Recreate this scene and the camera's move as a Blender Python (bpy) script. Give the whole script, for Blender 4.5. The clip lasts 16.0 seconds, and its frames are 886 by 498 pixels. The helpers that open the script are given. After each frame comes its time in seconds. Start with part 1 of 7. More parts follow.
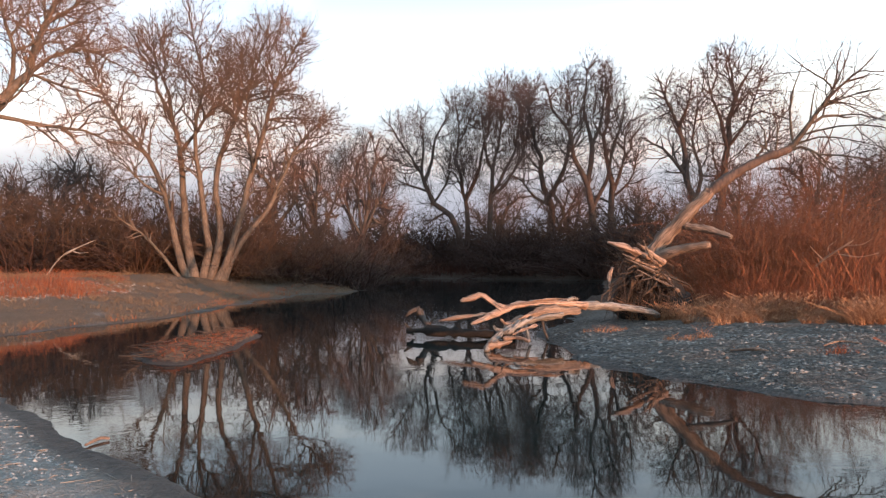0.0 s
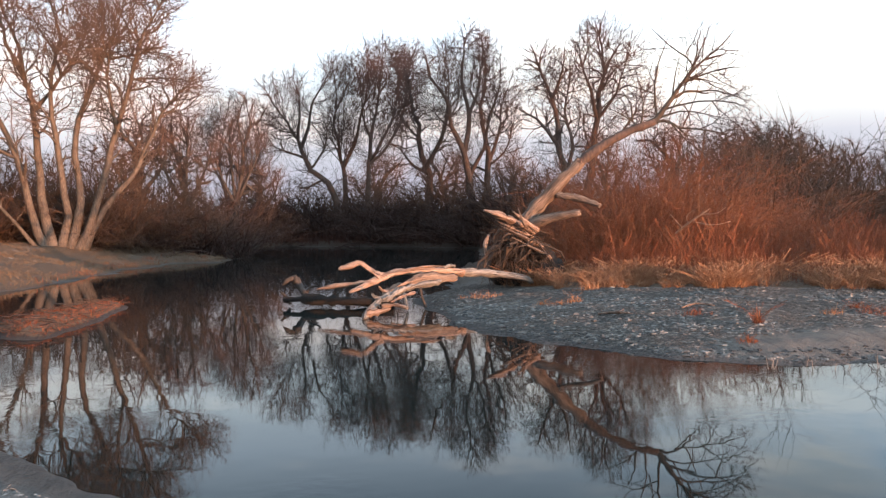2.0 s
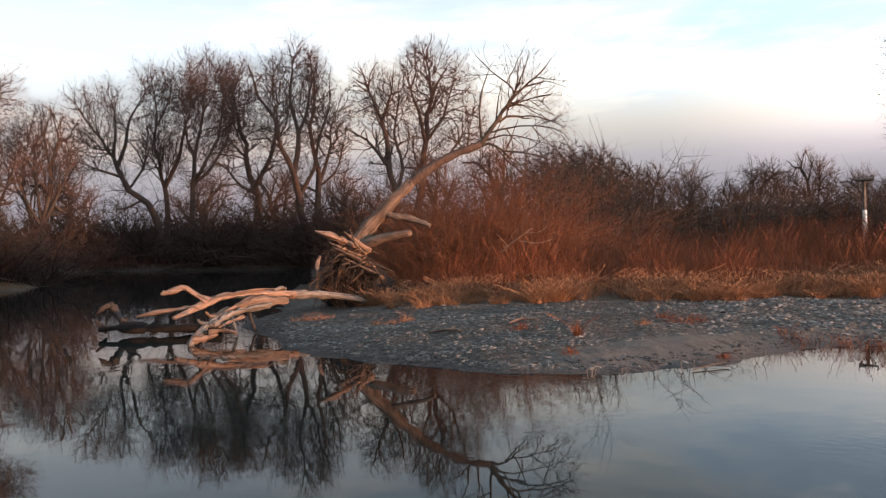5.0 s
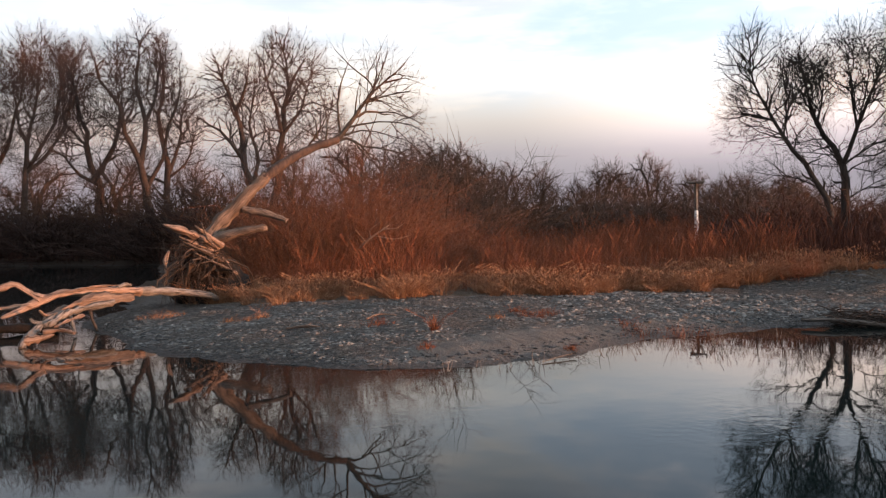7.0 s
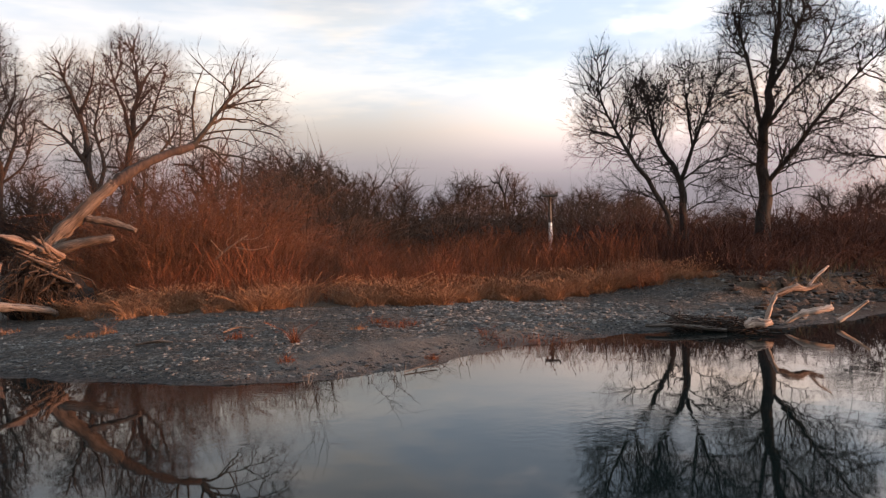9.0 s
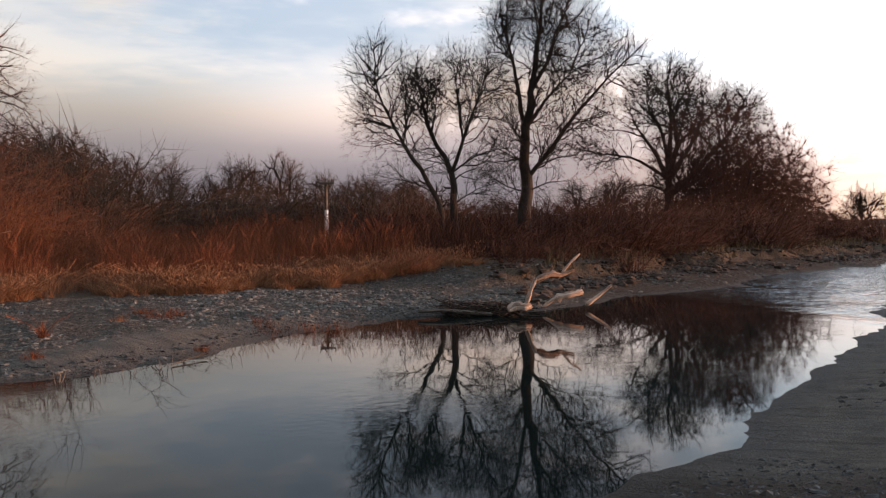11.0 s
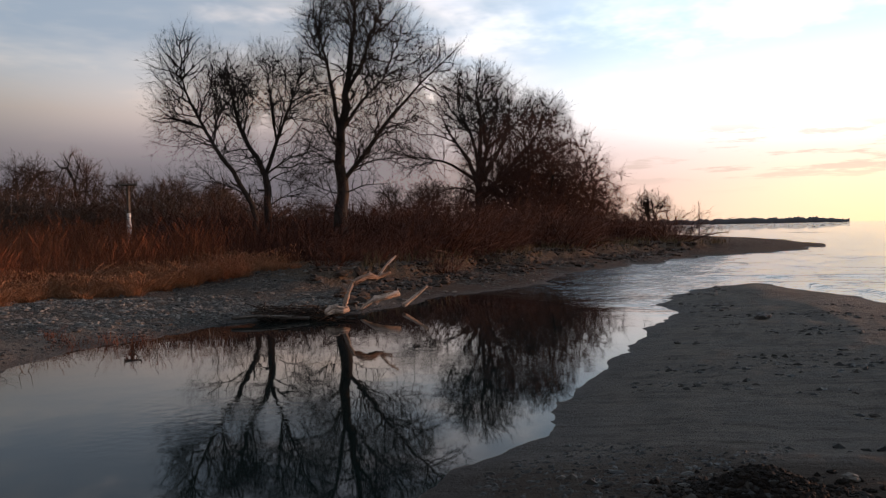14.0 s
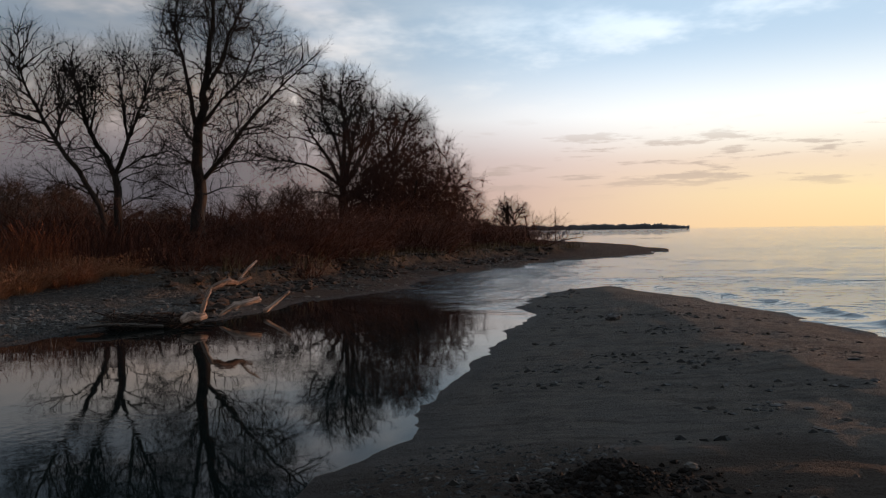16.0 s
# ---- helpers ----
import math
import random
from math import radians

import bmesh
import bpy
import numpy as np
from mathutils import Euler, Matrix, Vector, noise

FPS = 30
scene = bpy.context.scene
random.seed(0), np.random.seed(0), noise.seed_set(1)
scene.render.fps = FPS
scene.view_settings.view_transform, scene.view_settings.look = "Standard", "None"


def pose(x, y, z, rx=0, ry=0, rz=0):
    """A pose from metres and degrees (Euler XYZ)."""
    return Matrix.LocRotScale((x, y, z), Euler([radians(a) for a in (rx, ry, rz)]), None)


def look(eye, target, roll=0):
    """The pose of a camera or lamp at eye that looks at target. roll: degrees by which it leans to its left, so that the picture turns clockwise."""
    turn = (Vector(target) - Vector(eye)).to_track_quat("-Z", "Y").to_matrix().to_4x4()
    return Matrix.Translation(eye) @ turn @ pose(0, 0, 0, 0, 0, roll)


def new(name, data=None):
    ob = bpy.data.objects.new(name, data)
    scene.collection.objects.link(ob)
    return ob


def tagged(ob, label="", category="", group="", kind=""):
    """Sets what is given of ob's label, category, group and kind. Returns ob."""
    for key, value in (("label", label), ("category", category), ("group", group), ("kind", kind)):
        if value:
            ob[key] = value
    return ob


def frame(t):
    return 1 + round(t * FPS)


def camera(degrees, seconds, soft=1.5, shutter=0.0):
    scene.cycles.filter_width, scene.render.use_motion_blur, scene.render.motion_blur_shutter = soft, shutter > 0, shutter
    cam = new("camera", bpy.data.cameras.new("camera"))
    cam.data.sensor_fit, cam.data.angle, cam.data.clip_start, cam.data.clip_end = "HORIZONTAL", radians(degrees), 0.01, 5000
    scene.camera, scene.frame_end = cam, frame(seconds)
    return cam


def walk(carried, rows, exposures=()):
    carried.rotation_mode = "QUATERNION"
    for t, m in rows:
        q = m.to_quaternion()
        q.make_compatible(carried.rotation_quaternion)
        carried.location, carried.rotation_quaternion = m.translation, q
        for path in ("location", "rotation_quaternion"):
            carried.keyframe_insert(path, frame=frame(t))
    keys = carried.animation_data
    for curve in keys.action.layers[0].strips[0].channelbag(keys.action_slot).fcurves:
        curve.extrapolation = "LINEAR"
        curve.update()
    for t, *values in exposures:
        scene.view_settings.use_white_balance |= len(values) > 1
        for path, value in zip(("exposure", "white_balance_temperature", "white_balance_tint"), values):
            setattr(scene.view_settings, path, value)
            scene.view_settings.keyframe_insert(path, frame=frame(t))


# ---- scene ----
# ---- camera and walk: a phone turned on the spot, standing on the sand ----
EYE = 1.75  # above the water at z = 0
cam = camera(59.5, 16.0, soft=1.3)
ROWS = [  # seconds, yaw, pitch, roll
    (0.0, 0.04, 0.99, 0.94),
    (0.5, -2.24, 0.45, 0.85),
    (1.0, -5.55, -0.20, 0.85),
    (1.5, -7.77, -1.10, 0.70),
    (2.0, -8.94, -1.54, 0.97),
    (2.5, -10.34, -1.88, 1.00),
    (3.0, -12.79, -1.37, 1.44),
    (3.5, -15.13, -0.74, 1.39),
    (4.0, -16.89, -0.21, 1.35),
    (6.5, -29.42, -1.11, 1.67),
    (7.0, -31.78, -0.91, 1.30),
    (7.5, -33.60, -0.66, 1.35),
    (8.0, -36.61, -0.50, 1.36),
    (8.5, -39.00, -0.17, 1.04),
    (9.0, -41.99, -0.33, 1.26),
    (9.5, -46.62, -0.21, 0.59),
    (10.0, -51.89, -0.62, 0.74),
    (12.5, -64.43, -1.09, 0.32),
    (13.0, -67.50, -1.09, 0.51),
    (13.5, -70.19, -2.53, 0.08),
    (14.0, -71.93, -1.52, 1.07),
    (14.5, -75.21, -1.23, 0.52),
    (15.0, -77.95, -1.49, 0.73),
    (15.5, -79.62, -1.62, 1.13),
    (16.0, -81.96, -1.34, 0.77),
]
walk(cam, [(t, pose(0, 0, EYE, 90 + pitch, roll, yaw)) for t, yaw, pitch, roll in ROWS],
     exposures=[(0.0, -0.36, 5920, 2), (1.0, -0.32, 5920, 2), (2.5, -0.12, 5960, 3), (3.3, -0.4, 6050, 4), (4.2, -0.76, 6250, 5), (7.0, -0.85, 6600, 10), (10.0, -1.2, 6850, 12), (12.5, -1.65, 6850, 12), (14.0, -2.05, 6600, 11), (16.0, -2.6, 6450, 8)])


def spot(az, d, z=0.0):
    """A place by compass turn to the left of +y, distance from the standpoint and height."""
    return Vector((-math.sin(radians(az)) * d, math.cos(radians(az)) * d, z))


# ---- sky and sun: a low sun over the lake, thin clouds ----
SUN_AZ, SUN_EL = -140.0, 2.4
sun_dir = spot(SUN_AZ, math.cos(radians(SUN_EL)), math.sin(radians(SUN_EL)))
lamp = bpy.data.lights.new("sun", "SUN")
lamp.energy, lamp.angle, lamp.color = 17.0, radians(0.6), (1.0, 0.47, 0.25)
sun = new("sun", lamp)
sun.matrix_world = look(sun_dir * 50, (0, 0, 0))


class Nodes:
    """Short hand for node trees."""

    def __init__(self, tree):
        self.t = tree
        tree.nodes.clear()

    def n(self, kind, **sets):
        node = self.t.nodes.new(kind)
        for k, v in sets.items():
            if k == "op":
                node.operation = v
            elif k == "blend":
                node.blend_type = v
            elif k == "sky":
                node.sky_type = v
            elif k == "dtype":
                node.data_type = v
        return node

    def link(self, a, b):
        self.t.links.new(a, b)

    def put(self, socket, v):
        if hasattr(v, "is_output"):
            self.t.links.new(v, socket)
        else:
            socket.default_value = v

    def math(self, op, a, b=0.0, c=0.0):
        m = self.n("ShaderNodeMath", op=op)
        for s, v in zip(m.inputs, (a, b, c)):
            self.put(s, v)
        return m.outputs[0]

    def vmath(self, op, a, b):
        m = self.n("ShaderNodeVectorMath", op=op)
        self.put(m.inputs[0], a)
        self.put(m.inputs[1], b)
        return m

    def span(self, v, a, b, c=0.0, d=1.0):
        m = self.n("ShaderNodeMapRange")
        m.interpolation_type = "SMOOTHSTEP"
        for s, x in zip(m.inputs, (v, a, b, c, d)):
            self.put(s, x)
        return m.outputs[0]

    def mix(self, f, a, b, blend="MIX"):
        m = self.n("ShaderNodeMix", dtype="RGBA", blend=blend)
        self.put(m.inputs[0], f)
        for s, v in ((m.inputs[6], a), (m.inputs[7], b)):
            self.put(s, (*v, 1.0) if isinstance(v, tuple) and len(v) == 3 else v)
        return m.outputs[2]

    def ramp(self, f, stops):
        r = self.n("ShaderNodeValToRGB")
        el = r.color_ramp.elements
        while len(el) < len(stops):
            el.new(0.5)
        for e, (p, c) in zip(el, stops):
            e.position, e.color = p, (*c, 1.0)
        self.put(r.inputs[0], f)
        return r.outputs[0]

    def noise(self, vec, scale, detail=4.0, rough=0.55):
        x = self.n("ShaderNodeTexNoise")
        self.put(x.inputs["Vector"], vec)
        x.inputs["Scale"].default_value, x.inputs["Detail"].default_value, x.inputs["Roughness"].default_value = scale, detail, rough
        return x.outputs["Fac"]

    def scaled(self, vec, s):
        m = self.n("ShaderNodeMapping")
        self.put(m.inputs["Vector"], vec)
        m.inputs["Scale"].default_value = s
        return m.outputs[0]


world = bpy.data.worlds.new("sky")
scene.world = world
world.use_nodes = True
W = Nodes(world.node_tree)
ray = W.n("ShaderNodeTexCoord").outputs["Generated"]
sep = W.n("ShaderNodeSeparateXYZ")
W.link(ray, sep.inputs[0])
up = W.math("MAXIMUM", sep.outputs[2], 0.0)
sunward = W.vmath("DOT_PRODUCT", ray, (*spot(SUN_AZ + 10, 1.0)[:2], 0.0)).outputs["Value"]
sky = W.n("ShaderNodeTexSky", sky="NISHITA")
sky.sun_disc, sky.sun_elevation, sky.sun_rotation, sky.dust_density = False, radians(SUN_EL), radians(-SUN_AZ), 2.0
thin = W.mix(1.0, sky.outputs[0], (0.22, 0.22, 0.22), "MULTIPLY")
clear = W.mix(0.75, thin, W.mix(W.span(sunward, 0.35, 0.85), (1.75, 2.25, 2.9), (4.2, 5.6, 7.2)))
away_cool = W.ramp(up, [(0.0, (0.78, 0.74, 0.84)), (0.06, (0.76, 0.70, 0.80)), (0.105, (0.98, 0.90, 0.95)), (0.145, (1.4, 1.3, 1.3)), (0.20, (1.9, 2.0, 2.1)), (0.27, (1.8, 2.0, 2.3)), (0.36, (1.0, 1.2, 1.5)), (0.6, (0.6, 0.75, 1.0)), (1.0, (0.3, 0.4, 0.6))])
away = W.ramp(up, [(0.0, (0.78, 0.74, 0.84)), (0.06, (0.76, 0.70, 0.80)), (0.105, (0.98, 0.90, 0.95)), (0.145, (1.45, 1.32, 1.22)), (0.20, (2.0, 1.98, 1.85)), (0.27, (1.75, 1.88, 2.0)), (0.36, (1.0, 1.2, 1.5)), (0.6, (0.6, 0.75, 1.0)), (1.0, (0.3, 0.4, 0.6))])
away = W.mix(W.span(sunward, -0.55, -0.1), away_cool, away)
pink = W.ramp(up, [(0.0, (0.78, 0.52, 0.38)), (0.05, (0.76, 0.52, 0.43)), (0.09, (0.80, 0.62, 0.56)), (0.14, (1.0, 0.95, 0.93)), (0.25, (0.8, 0.9, 1.0)), (0.34, (0.38, 0.48, 0.62)), (0.6, (0.2, 0.26, 0.34)), (1.0, (0.08, 0.11, 0.15))])
gold = W.ramp(up, [(0.0, (1.0, 0.66, 0.33)), (0.04, (1.0, 0.74, 0.40)), (0.08, (0.92, 0.70, 0.50)), (0.12, (1.05, 0.98, 0.85)), (0.2, (1.0, 1.0, 0.98)), (0.26, (0.9, 0.95, 1.0)), (0.38, (0.45, 0.55, 0.66)), (0.7, (0.15, 0.2, 0.26)), (1.0, (0.08, 0.11, 0.15))])
glow = W.mix(W.span(sunward, 0.70, 0.98), pink, gold)
glow = W.mix(1.0, glow, (6.7, 7.0, 7.3), "MULTIPLY")
away = W.mix(W.math("MULTIPLY", W.span(sunward, -0.1, 0.45), W.span(up, 0.06, 0.15)), away, W.mix(1.0, away, (1.42, 1.38, 1.4), "MULTIPLY"))
cloud = W.mix(W.span(sunward, 0.38, 0.86), away, glow)
lit = W.math("MULTIPLY", W.math("MULTIPLY", W.span(sunward, -0.08, 0.22), W.span(sunward, 0.68, 0.42)), W.span(up, 0.05, 0.14))
cloud = W.mix(lit, cloud, W.mix(1.0, cloud, (1.55, 1.47, 1.46), "MULTIPLY"))
plane = W.vmath("DIVIDE", ray, W.n("ShaderNodeCombineXYZ").outputs[0])
den = plane.inputs[1].links[0].from_node
for s in den.inputs:
    W.link(W.math("ADD", up, 0.12), s)
gaps = W.noise(W.scaled(plane.outputs[0], (0.8, 0.8, 0.0)), 1.1, 6.0, 0.6)
gap = W.math("MULTIPLY", W.span(gaps, 0.35, 0.50), W.math("MULTIPLY", W.span(up, 0.13, 0.24), W.span(sunward, -0.5, 0.1)))
sky_col = W.mix(W.math("MULTIPLY", gap, 0.9), cloud, clear)
streak = W.noise(W.scaled(ray, (3.4, 3.4, 30.0)), 2.6, 7.0, 0.65)
bar = W.math("MULTIPLY", W.span(streak, 0.53, 0.63), W.math("MULTIPLY", W.span(up, 0.03, 0.07), W.span(up, 0.15, 0.09)))
bar = W.math("MULTIPLY", bar, W.span(sunward, 0.3, 0.8))
sky_col = W.mix(W.math("MULTIPLY", bar, 0.6), sky_col, (3.1, 2.45, 2.1))
veil = W.noise(W.scaled(ray, (1.5, 1.5, 8.0)), 1.7, 5.0, 0.6)
veil = W.math("MULTIPLY", W.span(veil, 0.42, 0.62), W.math("MULTIPLY", W.span(up, 0.08, 0.14), W.span(sunward, 0.75, 0.45)))
sky_col = W.mix(W.math("MULTIPLY", veil, 0.75), sky_col, W.mix(1.0, sky_col, (1.5, 1.3, 1.14), "MULTIPLY"))
bg = W.n("ShaderNodeBackground")
W.link(sky_col, bg.inputs[0])
bg.inputs[1].default_value = 0.95
W.link(bg.outputs[0], W.n("ShaderNodeOutputWorld").inputs[0])

# ---- materials ----


def material(name, make, rough=0.8):
    m = bpy.data.materials.new(name)
    m.use_nodes = True
    k = Nodes(m.node_tree)
    b = k.n("ShaderNodeBsdfPrincipled")
    k.link(b.outputs[0], k.n("ShaderNodeOutputMaterial").inputs[0])
    b.inputs["Roughness"].default_value = rough
    make(k, b)
    return m


def bump(k, b, height, strength, distance=0.02):
    x = k.n("ShaderNodeBump")
    x.inputs["Strength"].default_value, x.inputs["Distance"].default_value = strength, distance
    k.link(height, x.inputs["Height"])
    k.link(x.outputs[0], b.inputs["Normal"])


def bark_like(dark, light, scale=3.0, stretch=0.25, spec=0.25):
    def make(k, b):
        co = k.n("ShaderNodeTexCoord").outputs["Object"]
        f = k.noise(k.scaled(co, (1, 1, stretch)), scale * 6, 5.0, 0.65)
        g = k.noise(co, scale * 0.6, 3.0)
        rnd = k.n("ShaderNodeObjectInfo").outputs["Random"]
        c = k.mix(k.span(f, 0.3, 0.72), dark, light)
        c = k.mix(k.math("MULTIPLY", k.span(g, 0.4, 0.7), 0.5), c, tuple(x * 0.6 for x in dark))
        c = k.mix(k.math("MULTIPLY", rnd, 0.25), c, tuple(x * 0.7 for x in light))
        k.link(c, b.inputs["Base Color"])
        b.inputs["Specular IOR Level"].default_value = spec
        bump(k, b, f, 0.6, 0.03)
    return make


def grain_like(dark, light, crack=(0.03, 0.022, 0.018)):
    """Weathered wood with its grain and cracks running along the piece."""
    def make(k, b):
        at = k.n("ShaderNodeAttribute")
        at.attribute_name = "grain"
        g = at.outputs["Vector"]
        co = k.n("ShaderNodeTexCoord").outputs["Object"]
        f = k.noise(g, 45.0, 5.0, 0.65)
        big = k.noise(g, 9.0, 3.0, 0.6)
        spots = k.noise(co, 2.2, 4.0, 0.6)
        c = k.mix(k.span(f, 0.32, 0.68), dark, light)
        c = k.mix(k.math("MULTIPLY", k.span(big, 0.5, 0.66), 0.75), c, tuple(x * 0.55 for x in dark))
        c = k.mix(k.math("MULTIPLY", k.span(spots, 0.52, 0.7), 0.5), c, tuple(x * 0.8 for x in dark))
        split = k.span(k.noise(g, 26.0, 2.0, 0.5), 0.60, 0.64)
        c = k.mix(k.math("MULTIPLY", split, 0.85), c, crack)
        k.link(c, b.inputs["Base Color"])
        b.inputs["Specular IOR Level"].default_value = 0.2
        bump(k, b, k.math("SUBTRACT", k.math("ADD", f, k.math("MULTIPLY", big, 2.0)), split), 0.9, 0.025)
    return make


def island(cols, rough=0.8):
    """Each loose piece of one mesh takes its own tone."""
    def make(k, b):
        r = k.n("ShaderNodeNewGeometry").outputs["Random Per Island"]
        n = len(cols)
        c = k.ramp(r, [(i / max(1, n - 1), x) for i, x in enumerate(cols)])
        o = k.n("ShaderNodeObjectInfo").outputs["Random"]
        c = k.mix(k.math("MULTIPLY", o, 0.35), c, tuple(x * 0.55 for x in cols[0]))
        k.link(c, b.inputs["Base Color"])
        b.inputs["Specular IOR Level"].default_value = 0.2
    return make


BARK = material("willow bark", bark_like((0.045, 0.032, 0.023), (0.128, 0.095, 0.07)), 0.85)
BARK_FAR = material("red-brown bark", bark_like((0.033, 0.022, 0.0175), (0.112, 0.07, 0.052)), 0.85)
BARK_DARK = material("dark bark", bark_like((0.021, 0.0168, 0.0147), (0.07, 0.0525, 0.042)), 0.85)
TWIG = material("brown twigs", island([(0.0825, 0.0562, 0.0413), (0.143, 0.09, 0.0638), (0.195, 0.128, 0.09)]), 0.8)
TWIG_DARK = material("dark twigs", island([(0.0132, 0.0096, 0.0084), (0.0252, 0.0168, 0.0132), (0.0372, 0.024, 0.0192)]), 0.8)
TWIG_ORANGE = material("willow switches", island([(0.09, 0.03, 0.014), (0.155, 0.053, 0.023), (0.18, 0.086, 0.042), (0.04, 0.019, 0.012)]), 0.7)
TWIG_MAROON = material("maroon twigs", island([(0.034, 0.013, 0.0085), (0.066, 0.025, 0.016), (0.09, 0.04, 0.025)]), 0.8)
TWIG_MID = material("grey-brown twigs", island([(0.045, 0.031, 0.027), (0.08, 0.053, 0.043), (0.12, 0.074, 0.057)]), 0.8)
TWIG_FAR = material("far thicket stems", island([(0.055, 0.034, 0.028), (0.105, 0.064, 0.05), (0.15, 0.098, 0.076)]), 0.8)
# brown brush with the shade of the undergrowth put into its colour
TWIG_SHADE = material("shaded brown brush", island([(0.024, 0.0125, 0.009), (0.04, 0.021, 0.015), (0.056, 0.029, 0.021)]), 0.85)
TWIG_RED = material("russet stems", island([(0.10, 0.029, 0.013), (0.18, 0.05, 0.02), (0.21, 0.078, 0.033), (0.075, 0.027, 0.014)]), 0.75)
TWIG_SHRUB = material("thicket stems", island([(0.038, 0.02, 0.012), (0.07, 0.037, 0.021), (0.10, 0.06, 0.036), (0.022, 0.015, 0.011)]), 0.75)
STRAW = material("dry grass", island([(0.16, 0.066, 0.03), (0.25, 0.118, 0.056), (0.34, 0.182, 0.098), (0.11, 0.04, 0.019)]), 0.7)
BANK_GRASS = material("brown bank grass", island([(0.10, 0.066, 0.038), (0.16, 0.10, 0.056), (0.075, 0.053, 0.034), (0.2, 0.11, 0.055)]), 0.75)
DULL_GRASS = material("dull dry grass", island([(0.07, 0.056, 0.032), (0.105, 0.083, 0.047), (0.145, 0.11, 0.06), (0.055, 0.044, 0.027)]), 0.75)
BLEACHED = material("sun-bleached driftwood", grain_like((0.42, 0.3, 0.225), (0.68, 0.51, 0.4), (0.15, 0.095, 0.07)), 0.65)
DRIFT = material("bleached wood", grain_like((0.165, 0.098, 0.066), (0.34, 0.228, 0.165), (0.045, 0.028, 0.02)), 0.65)
WOOD_GREY = material("grey weathered wood", grain_like((0.09, 0.075, 0.062), (0.26, 0.22, 0.185)), 0.75)
ROOT = material("earthy roots", bark_like((0.02, 0.014, 0.011), (0.085, 0.055, 0.037), 4.0, 0.5), 0.9)
EARTH = material("dark earth", bark_like((0.007, 0.0055, 0.0045), (0.024, 0.017, 0.012), 5.0, 0.8), 0.95)
WILLOW = material("scarred willow bark", grain_like((0.10, 0.066, 0.048), (0.20, 0.138, 0.1), (0.05, 0.034, 0.026)), 0.8)
STONE = material("river stones", island([(0.045, 0.039, 0.034), (0.12, 0.108, 0.096), (0.05, 0.044, 0.038), (0.15, 0.134, 0.115), (0.07, 0.061, 0.053), (0.21, 0.188, 0.16)]), 0.75)
COBBLE = material("cobbles", island([(0.032, 0.028, 0.025), (0.10, 0.09, 0.08), (0.25, 0.228, 0.2), (0.06, 0.053, 0.047), (0.16, 0.143, 0.124), (0.30, 0.272, 0.235)]), 0.7)
PALE = material("pale pebbles", island([(0.14, 0.128, 0.113), (0.22, 0.203, 0.182), (0.11, 0.10, 0.09), (0.27, 0.25, 0.225), (0.17, 0.155, 0.138)]), 0.75)
WET_STONE = material("wet stones", island([(0.018, 0.0165, 0.015), (0.04, 0.037, 0.033), (0.025, 0.023, 0.021), (0.075, 0.069, 0.062)]), 0.6)
WHITE = material("white painted sleeve", lambda k, b: k.link(k.mix(k.noise(k.n("ShaderNodeTexCoord").outputs["Object"], 6.0), (0.6, 0.58, 0.54), (0.85, 0.84, 0.8)), b.inputs["Base Color"]), 0.5)
WEED = material("dark wet weed", island([(0.015, 0.014, 0.012), (0.03, 0.026, 0.02), (0.05, 0.04, 0.03)]), 0.6)


